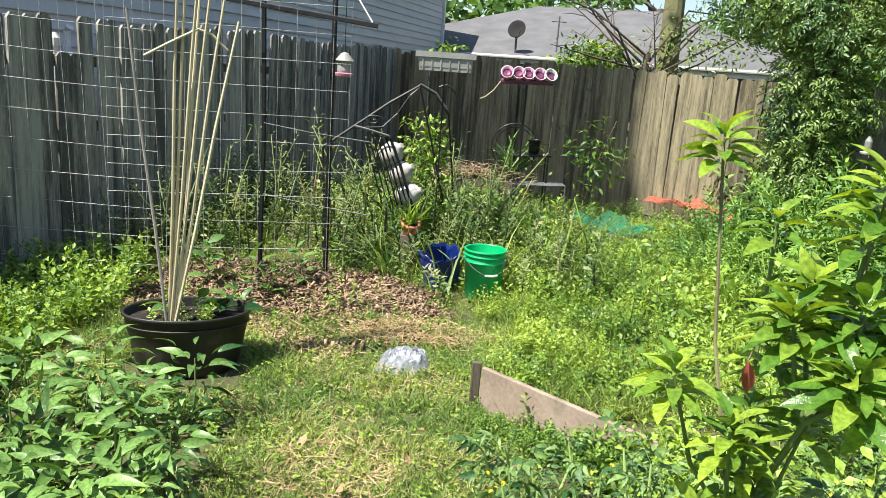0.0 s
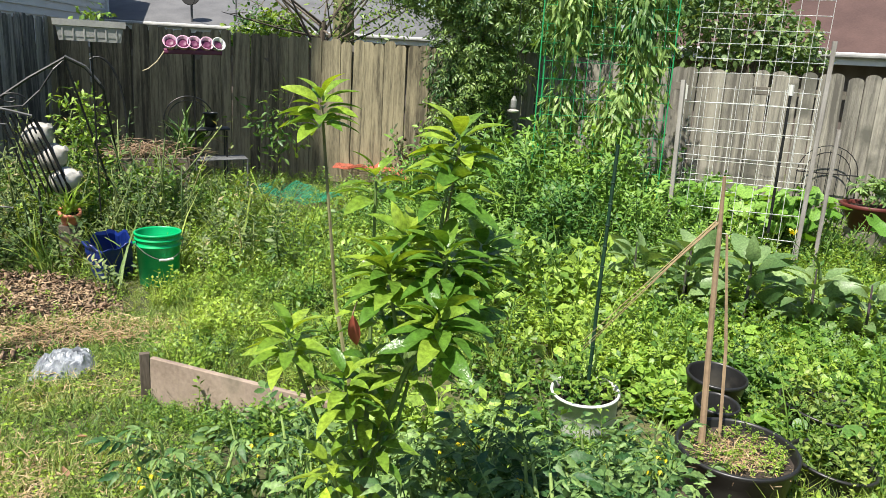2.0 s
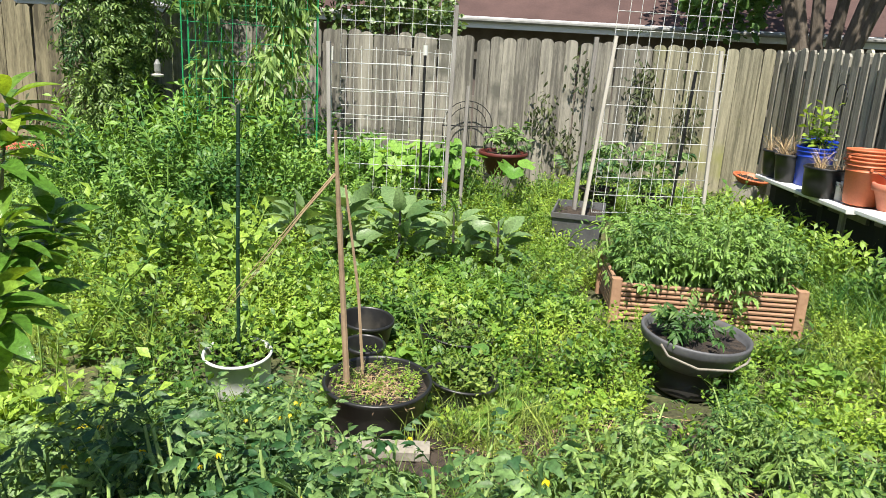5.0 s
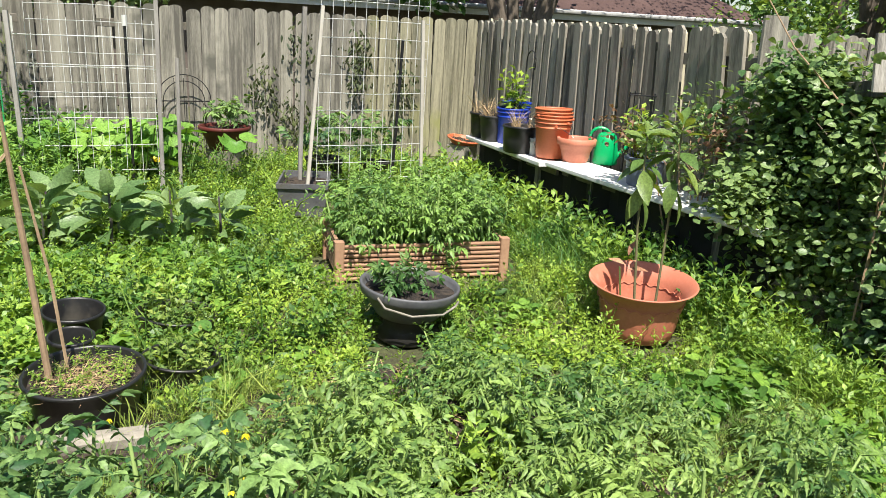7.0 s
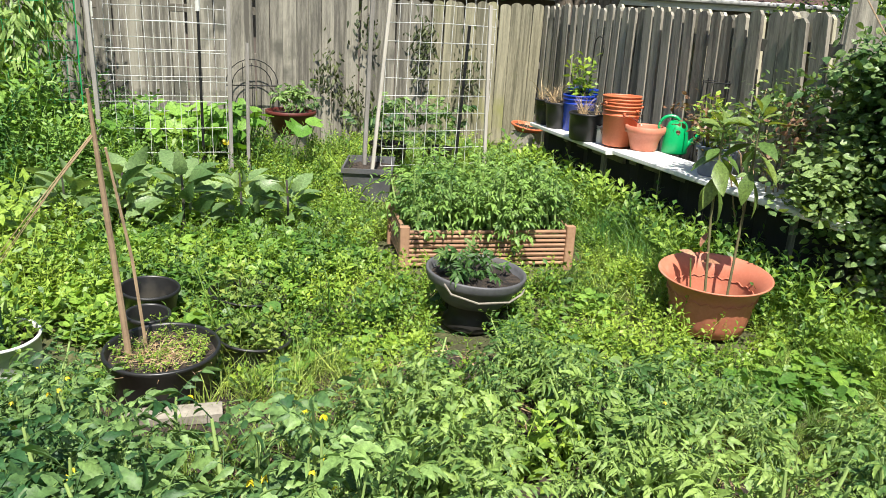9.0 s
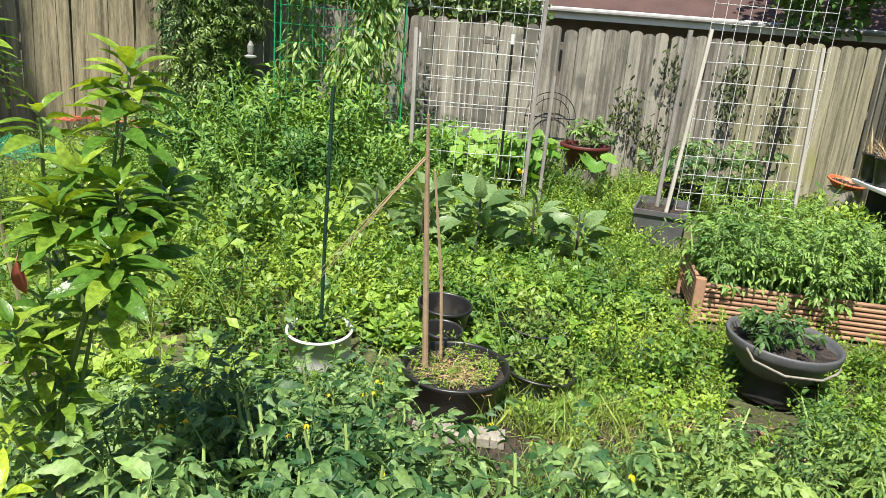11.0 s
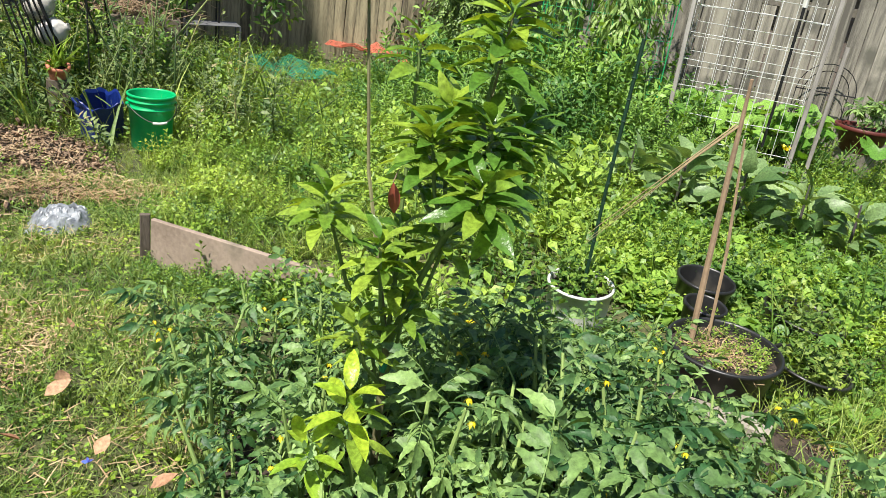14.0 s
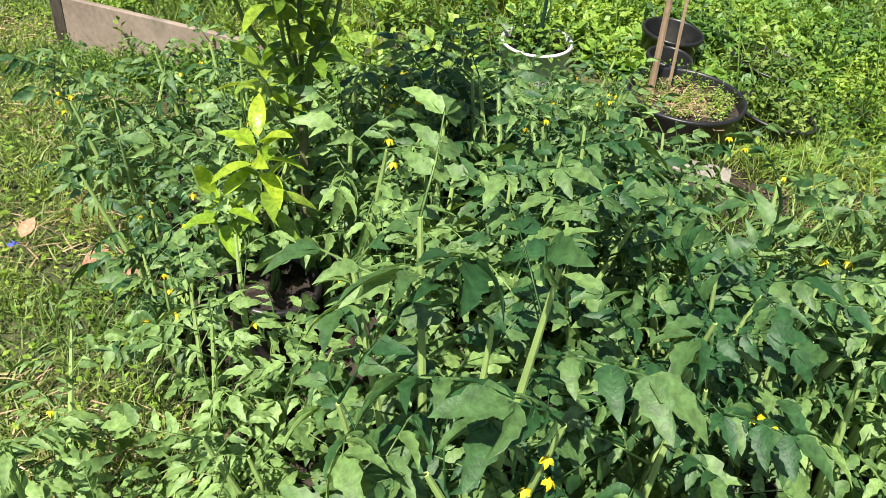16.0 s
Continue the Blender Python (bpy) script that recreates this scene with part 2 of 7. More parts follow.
M["bag"] = mat("grey_plastic_bag", (0.42, 0.45, 0.48), (0.10, 0.11, 0.13), 0.35, scale=9, fine=40, bump=0.15)
M["orange_net"] = mat("orange_netting", (0.75, 0.22, 0.14), (0.6, 0.15, 0.09), 0.6, scale=8, bump=0.1)
M["green_net"] = mat("green_netting", (0.03, 0.30, 0.16), (0.02, 0.2, 0.1), 0.6, scale=8, bump=0.1)
M["red"] = mat("brick_red_shard", (0.36, 0.09, 0.05), (0.26, 0.06, 0.035), 0.7, scale=8, bump=0.1)
M["straw"] = leafmat("straw", (0.52, 0.40, 0.24), (0.33, 0.22, 0.12), 0.8, 0.15)
M["chips"] = leafmat("mulch_chips", (0.44, 0.31, 0.20), (0.13, 0.08, 0.052), 0.9, 0.0)
M["dead"] = leafmat("dead_leaves", (0.48, 0.30, 0.18), (0.28, 0.14, 0.08), 0.7, 0.2)
M["grass"] = leafmat("lawn_grass", (0.33, 0.40, 0.115), (0.09, 0.18, 0.038), 0.5, 0.35, patch=(0.45, 0.36, 0.17))
M["tall_grass"] = leafmat("tall_grass", (0.36, 0.44, 0.10), (0.09, 0.17, 0.03), 0.5, 0.35)
M["weed"] = leafmat("weed_leaves", (0.28, 0.41, 0.06), (0.06, 0.145, 0.025), 0.45, 0.35)
M["mound_weed"] = leafmat("tall_weed_leaves", (0.22, 0.37, 0.07), (0.05, 0.14, 0.03), 0.45, 0.35)
M["weed_light"] = leafmat("light_weed_leaves", (0.34, 0.46, 0.065), (0.13, 0.24, 0.03), 0.4, 0.4)
M["weed_dark"] = leafmat("dark_weed_leaves", (0.17, 0.28, 0.07), (0.04, 0.10, 0.025), 0.5, 0.3)
M["fence_weed"] = leafmat("dusty_weed_leaves", (0.25, 0.31, 0.11), (0.06, 0.11, 0.035), 0.5, 0.35, patch=(0.40, 0.34, 0.18))
M["penny"] = leafmat("round_leaves", (0.24, 0.39, 0.06), (0.08, 0.18, 0.03), 0.42, 0.35)
M["tomato"] = leafmat("tomato_leaves", (0.215, 0.335, 0.10), (0.03, 0.09, 0.028), 0.5, 0.3)
M["tomato_light"] = leafmat("young_tomato_leaves", (0.24, 0.35, 0.085), (0.055, 0.13, 0.033), 0.5, 0.32)
M["crate_tomato"] = leafmat("sunlit_tomato_leaves", (0.22, 0.36, 0.08), (0.05, 0.125, 0.03), 0.45, 0.32)
M["pepper"] = leafmat("pepper_leaves", (0.17, 0.30, 0.075), (0.032, 0.09, 0.025), 0.38, 0.32)
M["eggplant"] = leafmat("eggplant_leaves", (0.24, 0.345, 0.14), (0.07, 0.14, 0.045), 0.38, 0.32)
M["squash"] = leafmat("squash_leaves", (0.25, 0.43, 0.08), (0.11, 0.25, 0.035), 0.45, 0.45)
M["lemon"] = leafmat("citrus_leaves", (0.32, 0.43, 0.05), (0.08, 0.18, 0.025), 0.27, 0.42)
M["lemon_new"] = leafmat("young_citrus_leaves", (0.36, 0.49, 0.04), (0.18, 0.33, 0.03), 0.3, 0.45)
M["loquat"] = leafmat("loquat_leaves", (0.27, 0.34, 0.085), (0.09, 0.16, 0.04), 0.38, 0.35)
M["bush"] = leafmat("bush_leaves", (0.245, 0.345, 0.125), (0.06, 0.125, 0.04), 0.38, 0.38)
M["vine_dark"] = leafmat("withered_vine_leaves", (0.12, 0.14, 0.055), (0.04, 0.055, 0.025), 0.6, 0.15)
M["rose_red"] = leafmat("young_rose_leaves", (0.24, 0.12, 0.07), (0.10, 0.09, 0.04), 0.4, 0.3)
M["tree"] = leafmat("tree_leaves", (0.26, 0.38, 0.07), (0.04, 0.11, 0.02), 0.4, 0.35)
M["privet"] = leafmat("privet_leaves", (0.25, 0.36, 0.10), (0.04, 0.10, 0.028), 0.38, 0.34)
M["climber"] = leafmat("climber_leaves", (0.30, 0.42, 0.13), (0.07, 0.16, 0.04), 0.4, 0.4)
M["far_tree"] = leafmat("far_tree_leaves", (0.12, 0.22, 0.05), (0.04, 0.10, 0.02), 0.6, 0.3)
M["petal_blue"] = leafmat("blue_petals", (0.12, 0.18, 0.7), (0.08, 0.1, 0.5), 0.5, 0.3)
M["yellow"] = leafmat("yellow_petals", (0.85, 0.74, 0.04), (0.72, 0.56, 0.02), 0.5, 0.3)


# ---------------------------------------------------------------- mesh helpers
def npmesh(name, V, F, material, smooth=False):
    V, F = np.asarray(V, np.float32), np.asarray(F, np.int32)
    me = bpy.data.meshes.new(name)
    me.vertices.add(len(V))
    me.vertices.foreach_set("co", V.ravel())
    me.loops.add(F.size)
    me.loops.foreach_set("vertex_index", F.ravel())
    me.polygons.add(len(F))
    me.polygons.foreach_set("loop_start", np.arange(len(F), dtype=np.int32) * F.shape[1])
    if smooth:
        me.polygons.foreach_set("use_smooth", np.ones(len(F), bool))
    me.update(calc_edges=True)
    me.materials.append(material)
    return me


def pymesh(name, V, F, material, smooth=False):
    me = bpy.data.meshes.new(name)
    me.from_pydata([tuple(map(float, v)) for v in V], [], [tuple(map(int, f)) for f in F])
    if smooth:
        me.polygons.foreach_set("use_smooth", np.ones(len(F), bool))
    me.update()
    me.materials.append(material)
    return me


def part(name, data, material, parent, label="", smooth=False):
    me = data if isinstance(data, bpy.types.Mesh) else pymesh(name, *data, material, smooth)
    ob = new(name, me)
    ob.parent = parent
    if label:
        tagged(ob, label)
    return ob


def thing(name, label, category, at=(0, 0, 0), group="", kind=""):
    ob = new(name)
    ob.empty_display_size = 0.1
    ob.location = at
    return tagged(ob, label, category, group, kind)


def solo(name, me, label, category, kind="", group=""):
    return tagged(new(name, me), label, category, group, kind)


def beam(p0, p1, w, d, up=(0, 0, 1), bevel=0.004):
    """A bar with chamfered edges between two points; w across, d along up."""
    a, b = Vector(p0), Vector(p1)
    z = (b - a).normalized()
    u = Vector(up)
    x = z.cross(u)
    if x.length < 1e-3:
        x = z.cross(Vector((1, 0, 0)))
    x.normalize()
    y = x.cross(z)
    c = min(bevel, w / 3, d / 3)
    ring = [(w / 2 - c, d / 2), (w / 2, d / 2 - c), (w / 2, -d / 2 + c), (w / 2 - c, -d / 2), (-w / 2 + c, -d / 2), (-w / 2, -d / 2 + c), (-w / 2, d / 2 - c), (-w / 2 + c, d / 2)]
    V = [p + x * i + y * j for p in (a, b) for i, j in ring]
    F = [(i, (i + 1) % 8, 8 + (i + 1) % 8, 8 + i) for i in range(8)] + [tuple(range(7, -1, -1)), tuple(range(8, 16))]
    return V, F


def tube(points, radii, seg=6):
    """A tapering round rod along points."""
    P = [Vector(p) for p in points]
    radii = [radii] * len(P) if isinstance(radii, (int, float)) else radii
    V, F = [], []
    for i, p in enumerate(P):
        t = (P[min(i + 1, len(P) - 1)] - P[max(i - 1, 0)]).normalized()
        x = t.cross(Vector((0.31, 0.17, 0.93)))
        if x.length < 1e-3:
            x = t.cross(Vector((1, 0, 0)))
        x.normalize()
        y = t.cross(x)
        for k in range(seg):
            a = 2 * math.pi * k / seg
            V.append(p + (x * math.cos(a) + y * math.sin(a)) * radii[i])
    for i in range(len(P) - 1):
        for k in range(seg):
            F.append((i * seg + k, i * seg + (k + 1) % seg, (i + 1) * seg + (k + 1) % seg, (i + 1) * seg + k))
    F += [tuple(range(seg - 1, -1, -1)), tuple(range((len(P) - 1) * seg, len(P) * seg))]
    return V, F


def lathe(profile, seg=40, wave=None):
    """A turned body; profile: (radius, height) from the outside foot over the rim to the inside floor."""
    V, F = [], []
    for j, (r, z) in enumerate(profile):
        for k in range(seg):
            a = 2 * math.pi * k / seg
            q = r * (1 + (wave(a, j) if wave else 0))
            V.append((q * math.cos(a), q * math.sin(a), z))
    n = len(profile)
    for j in range(n - 1):
        for k in range(seg):
            F.append((j * seg + k, j * seg + (k + 1) % seg, (j + 1) * seg + (k + 1) % seg, (j + 1) * seg + k))
    F.append(tuple(range(seg - 1, -1, -1)))
    F.append(tuple(range((n - 1) * seg, n * seg)))
    return V, F


def arc(center, r, a0, a1, n, u=(1, 0, 0), v=(0, 0, 1)):
    c, u, v = Vector(center), Vector(u), Vector(v)
    return [c + (u * math.cos(a) + v * math.sin(a)) * r for a in np.linspace(radians(a0), radians(a1), n)]


# ---------------------------------------------------------------- leaves
def leaf(w=0.25, bend=0.25, fold=0.3, seg=2, lobes=0.0, sharp=0.8, full=1.0):
    """One leaf of length 1 along +y with its midrib and three points a row."""
    V, F = [(0, 0, 0)], []
    for i in range(1, seg):
        y = i / seg
        hw = w * math.sin(math.pi * y ** sharp) ** full * (1 + (lobes if i % 2 else -lobes))
        z = -bend * y * y
        V += [(-hw, y, z + fold * hw), (0, y, z), (hw, y, z + fold * hw)]
    V.append((0, 1, -bend))
    t = len(V) - 1
    F += [(0, 2, 1), (0, 3, 2)]
    for i in range(seg - 2):
        a, b = 1 + 3 * i, 4 + 3 * i
        F += [(a, a + 1, b + 1), (a, b + 1, b), (a + 1, a + 2, b + 2), (a + 1, b + 2, b + 1)]
    a = 1 + 3 * (seg - 2)
    F += [(a, a + 1, t), (a + 1, a + 2, t)]
    return np.array(V), np.array(F)


def toothed(w=0.24, bend=0.3, fold=0.3, curl=0.0):
    """A pointed leaflet of length 1 along +y with three coarse teeth on either side."""
    side = [(0.55, 0.09), (1.0, 0.28), (0.74, 0.37), (0.86, 0.54), (0.52, 0.64), (0.48, 0.80)]
    drop = lambda y: -bend * y * y
    rib = [(0, 0, 0), (0, 0.38, drop(0.38)), (0, 0.63, drop(0.63)), (0, 1, drop(1.0) - curl)]
    V = list(rib)
    for sx in (-1, 1):
        V += [(sx * w * q, y, drop(y) + fold * w * q - curl * q * q * 0.5) for q, y in side]
    F = []
    for o in (4, 10):
        F += [(0, o, 1), (o, o + 1, 1), (o + 1, o + 2, 1), (1, o + 2, 2), (o + 2, o + 3, 2), (o + 3, o + 4, 2), (2, o + 4, 3), (o + 4, o + 5, 3)]
    F = [f if max(f) > 9 else f[::-1] for f in F]
    return np.array(V), np.array(F)


def disc(cup=0.15, seg=8):
    """A round leaf with a notch, centred at its stalk."""
    V = [(0, 0, 0)] + [(0.5 * math.cos(a) * (0.35 if k == 0 else 1), 0.5 * math.sin(a) * (0.35 if k == 0 else 1), cup * (0.6 + 0.4 * math.cos(3 * a))) for k, a in enumerate(np.linspace(0, 2 * math.pi, seg, endpoint=False))]
    F = [(0, 1 + k, 1 + (k + 1) % seg) for k in range(seg)]
    return np.array(V), np.array(F)


def blade(w=0.02, bend=0.5, seg=3):
    """A grass blade of length 1 that rises and arches over."""
    V, F = [], []
    for i in range(seg):
        s = i / seg
        V += [(-w * (1 - s * 0.7), bend * s * s, s * (1 - 0.3 * bend * s)), (w * (1 - s * 0.7), bend * s * s, s * (1 - 0.3 * bend * s))]
    V.append((0, bend, 1 - 0.3 * bend))
    for i in range(seg - 1):
        a = 2 * i
        F += [(a, a + 1, a + 3), (a, a + 3, a + 2)]
    a = 2 * (seg - 1)
    F.append((a, a + 1, a + 2))
    return np.array(V), np.array(F)


def unit(a):
    return a / np.maximum(np.linalg.norm(a, axis=-1, keepdims=True), 1e-9)


def put(tmpl, P, D, S, N=None, roll=0.5):
    """Copies of a leaf at P, pointing along D, of length S, facing up (N) with some random roll."""
    V, F = tmpl
    P, D = np.asarray(P, float), unit(np.asarray(D, float))
    n = len(P)
    N = np.tile((0.0, 0, 1), (n, 1)) if N is None else np.asarray(N, float)
    N = N + rng.normal(0, roll, (n, 3))
    X = unit(np.cross(D, N))
    Z = np.cross(X, D)
    S = np.broadcast_to(np.asarray(S, float), (n,))
    R = np.stack([X, D, Z], -1) * S[:, None, None]
    W = np.einsum("nij,vj->nvi", R, V) + P[:, None]
    G = (F[None] + (np.arange(n) * len(V))[:, None, None]).reshape(-1, F.shape[1])
    return W.reshape(-1, 3), G


def stand(tmpl, P, S, yaw=None, tilt=0.15, up=None):
    """Copies of an upright clump at P, of size S, turned and leaning at random."""
    V, F = tmpl
    P = np.asarray(P, float)
    n = len(P)
    yaw = rng.uniform(0, 2 * np.pi, n) if yaw is None else yaw
    Z = unit(np.array([0, 0, 1.0]) + rng.normal(0, tilt, (n, 3)))
    X = unit(np.cross(np.stack([-np.sin(yaw), np.cos(yaw), 0 * yaw], -1), Z))
    Y = np.cross(Z, X)
    S = np.broadcast_to(np.asarray(S, float), (n,))
    R = np.stack([X, Y, Z], -1) * S[:, None, None]
    W = np.einsum("nij,vj->nvi", R, V) + P[:, None]
    G = (F[None] + (np.arange(n) * len(V))[:, None, None]).reshape(-1, F.shape[1])
    return W.reshape(-1, 3), G


def cat(*sets):
    V, F, k = [], [], 0
    for v, f in sets:
        V.append(np.asarray(v, float))
        F.append(np.asarray(f) + k)
        k += len(v)
    return np.concatenate(V), np.concatenate(F)


def tri(vf):
    """The same faces as triangles."""
    V, F = vf
    T = [(f[0], f[i], f[i + 1]) for f in F for i in range(1, len(f) - 1)]
    return np.array([tuple(v) for v in V], float), np.array(T)


def ball(n, flat=1.0):
    d = unit(rng.normal(0, 1, (n, 3)))
    d[:, 2] *= flat
    return d


def sprig(n=10, height=1.0, size=0.28, spread=0.16, tmpl=None, droop=0.2, stalk=True):
    """An upright shoot of height 1 with leaves all the way up."""
    tmpl = tmpl or leaf(0.28, 0.25, 0.3, 2)
    s = np.linspace(0.15, 1.0, n)
    a = np.arange(n) * 2.4 + rng.uniform(0, 6)
    lean = rng.normal(0, spread, 2)
    ax = np.stack([lean[0] * s * s, lean[1] * s * s, s * height], -1)
    D = np.stack([np.cos(a), np.sin(a), 0.55 - droop + 0.7 * (s ** 3)], -1)
    sz = size * (0.75 + 0.5 * rng.random(n)) * (1 - 0.35 * s)
    parts = [put(tmpl, ax + unit(D) * 0.03, D, sz, roll=0.3)]
    if stalk:
        parts.append(tri(tube([(0, 0, 0), (lean[0] * 0.25, lean[1] * 0.25, 0.5 * height), (lean[0], lean[1], height)], [0.014, 0.011, 0.005], 3)))
    return cat(*parts)


def pinnate(k=4, size=0.3, w=0.22, bend=0.35, droop=0.12):
    """A compound leaf of length 1 along +y: the rib arches over, leaflets hang in pairs, a larger one at the end."""
    forms = [toothed(w, bend, 0.35, 0.05), toothed(w * 0.85, bend * 1.5, 0.5, 0.1)]
    rib = lambda y: 0.16 * y - (0.22 + 1.1 * droop) * y * y
    P, D, S = [(0, 0.66, rib(0.66))], [(0.1 * random.gauss(0, 1), 1, -0.55 - 2 * droop)], [size * 1.3]
    for i in range(k):
        y = 0.24 + 0.40 * i / max(k - 1, 1)
        for sx in (-1, 1):
            y_ = y + random.uniform(-0.03, 0.03)
            P.append((sx * 0.01, y_, rib(y_)))
            D.append((sx, 0.45 + 0.4 * random.random(), -0.15 - 1.5 * droop - 0.35 * random.random()))
            S.append(size * (0.75 + 0.3 * i / k) * random.uniform(0.75, 1.2))
    for y in (0.33, 0.5):
        for sx in (-1, 1):
            P.append((0, y, rib(y)))
            D.append((sx, 0.3, -0.2))
            S.append(size * 0.32)
    P, D, S = np.array(P), np.array(D), np.array(S)
    pick = np.arange(len(P)) % 2
    sets = [put(forms[j], P[pick == j], D[pick == j], S[pick == j], roll=0.25) for j in (0, 1)]
    sets.append(tri(tube([(0, 0, 0), (0, 0.35, rib(0.35)), (0, 0.7, rib(0.7))], [0.013, 0.010, 0.006], 3)))
    return cat(*sets)


# ---------------------------------------------------------------- plan of the yard
BACK0, BACK1 = Vector((-0.8, 12.75, 0)), Vector((9.85, 3.35, 0))
SIDE0, SIDE1 = Vector((-0.8, 12.75, 0)), Vector((-4.4, 0.35, 0))
R_DIR = Vector((-0.757, -0.653, 0)).normalized()


def inside(x, y, m=0.12):
    return (0.661 * x + 0.75 * y < 9.03 - m) & (0.653 * x - 0.757 * y < 3.9 - m) & (0.960 * x - 0.279 * y > -4.32 + m)


PITS = []


def free(x, y):
    ok = np.ones(len(x), bool)
    for px, py, r in PITS:
        ok &= (x - px) ** 2 + (y - py) ** 2 > r * r
    return ok


def spread_points(n, x0, x1, y0, y1, want=None):
    x, y = rng.uniform(x0, x1, n), rng.uniform(y0, y1, n)
    k = inside(x, y) & free(x, y)
    if want is not None:
        k &= want(x, y)
    return x[k], y[k]


def ground_z(x, y):
    return 0.012 * np.sin(2.1 * x + 0.7) * np.cos(1.7 * y) + 0.01 * np.sin(5.3 * y + 1.1 * x)


def lump(x, y, f=1.0, k=0.0):
    """A smooth uneven pattern between 0 and 1."""
    return 0.5 + 0.25 * np.sin(f * 3.1 * x + 1.3 + k) * np.cos(f * 2.3 * y - 0.4 * k) + 0.25 * np.sin(f * 5.7 * y + f * 2.9 * x + 2 * k)

# ---------------------------------------------------------------- ground
def ground_material():
    m = bpy.data.materials.new("yard_ground")
    m.use_nodes = True
    t = m.node_tree
    n, l = t.nodes, t.links
    p = n["Principled BSDF"]
    g = n.new("ShaderNodeNewGeometry")
    a = n.new("ShaderNodeTexNoise")
    a.inputs["Scale"].default_value, a.inputs["Detail"].default_value = 2.2, 8
    b = n.new("ShaderNodeTexNoise")
    b.inputs["Scale"].default_value, b.inputs["Detail"].default_value = 45, 6
    l.new(g.outputs["Position"], a.inputs["Vector"])
    l.new(g.outputs["Position"], b.inputs["Vector"])
    r = n.new("ShaderNodeValToRGB")
    r.color_ramp.elements[0].position, r.color_ramp.elements[0].color = 0.3, (0.035, 0.028, 0.016, 1)
    r.color_ramp.elements[1].position, r.color_ramp.elements[1].color = 0.72, (0.20, 0.17, 0.075, 1)
    e = r.color_ramp.elements.new(0.52)
    e.color = (0.075, 0.085, 0.03, 1)
    mx = n.new("ShaderNodeMix")
    mx.inputs["Factor"].default_value = 0.45
    l.new(a.outputs["Fac"], mx.inputs["A"])
    l.new(b.outputs["Fac"], mx.inputs["B"])
    l.new(mx.outputs["Result"], r.inputs["Fac"])
    l.new(r.outputs["Color"], p.inputs["Base Color"])
    p.inputs["Roughness"].default_value = 0.95
    bp = n.new("ShaderNodeBump")
    bp.inputs["Strength"].default_value, bp.inputs["Distance"].default_value = 0.8, 0.02
    l.new(b.outputs["Fac"], bp.inputs["Height"])
    l.new(bp.outputs["Normal"], p.inputs["Normal"])
    return m


gx = np.concatenate([np.linspace(-900, -20, 8), np.linspace(-14, 16, 151), np.linspace(20, 900, 8)])
gy = np.concatenate([np.linspace(-900, -20, 8), np.linspace(-14, 18, 161), np.linspace(24, 900, 8)])
GX, GY = np.meshgrid(gx, gy)
near = (np.abs(GX) < 17) & (np.abs(GY) < 19)
GV = np.stack([GX, GY, np.where(near, ground_z(GX, GY) - 0.01, -0.03)], -1).reshape(-1, 3)
nx = len(gx)
GF = [(j * nx + i, j * nx + i + 1, (j + 1) * nx + i + 1, (j + 1) * nx + i) for j in range(len(gy) - 1) for i in range(nx - 1)]
solo("ground", npmesh("ground", GV, GF, ground_material(), True), "soil and short grass of an overgrown back yard", "ground", "structure")


# ---------------------------------------------------------------- fences
def picket_mesh(name, w, h, th, kind, material):
    """A board with a cut or rounded head, standing on its foot; the face looks along -y."""
    if kind == "round":
        top = [(w / 2 * math.cos(a), h - w * 0.32 + w * 0.32 * math.sin(a)) for a in np.linspace(0, math.pi, 7)]
    else:
        top = [(w / 2, h - 0.035), (w / 2 - 0.03, h), (-w / 2 + 0.03, h), (-w / 2, h - 0.035)]
    ring = [(-w / 2, 0), (w / 2, 0)] + top
    n = len(ring)
    V = [(x, -th / 2, z) for x, z in ring] + [(x, th / 2, z) for x, z in ring]
    F = [tuple(range(n)), tuple(range(2 * n - 1, n - 1, -1))] + [(i, n + i, n + (i + 1) % n, (i + 1) % n) for i in range(n)]
    return pymesh(name, V, F, material)


def fence(name, label, p0, p1, pitch, width, top, meshes, facing, double=0.0, lean=None, rail_mat=None):
    """A board fence from p0 to p1: posts and rails behind, boards one by one in front."""
    base = thing(name, label, "fence", kind="structure")
    d = (p1 - p0).normalized()
    L = (p1 - p0).length
    nrm = Vector((-d.y, d.x, 0))
    if nrm.dot(facing) < 0:
        nrm = -nrm
    yaw = math.degrees(math.atan2(d.y, d.x))
    if (Matrix.Rotation(radians(yaw), 3, "Z") @ Vector((0, -1, 0))).dot(nrm) < 0:
        yaw += 180
    for zr in (0.32, 1.0, 1.5):
        a, b = p0 - nrm * 0.035, p1 - nrm * 0.035
        part("rail", beam((a.x, a.y, zr), (b.x, b.y, zr), 0.04, 0.085), rail_mat or M["rail"], base)
    s = 0.1
    while s < L:
        c = p0 + d * s - nrm * 0.105
        part("post", beam((c.x, c.y, -0.3), (c.x, c.y, top(s) - 0.06), 0.09, 0.09, (d.x, d.y, 0)), rail_mat or M["rail"], base)
        s += 2.4
    s, i = pitch / 2, 0
    while s < L:
        back = double and i % 2
        me = meshes(s, i)
        c = p0 + d * s - (nrm * double if back else Vector((0, 0, 0)))
        ob = new("picket", me)
        ob.parent = base
        hz = top(s) / me["tall"] * random.uniform(0.985, 1.012)
        ln = (lean(s) if lean else 0) + random.gauss(0, 0.5)
        ob.matrix_basis = pose(c.x, c.y, 0, random.gauss(0, 0.5), ln, yaw + random.gauss(0, 1.2)) @ Matrix.Diagonal((1, 1, hz, 1))
        s += pitch
        i += 1
    return base


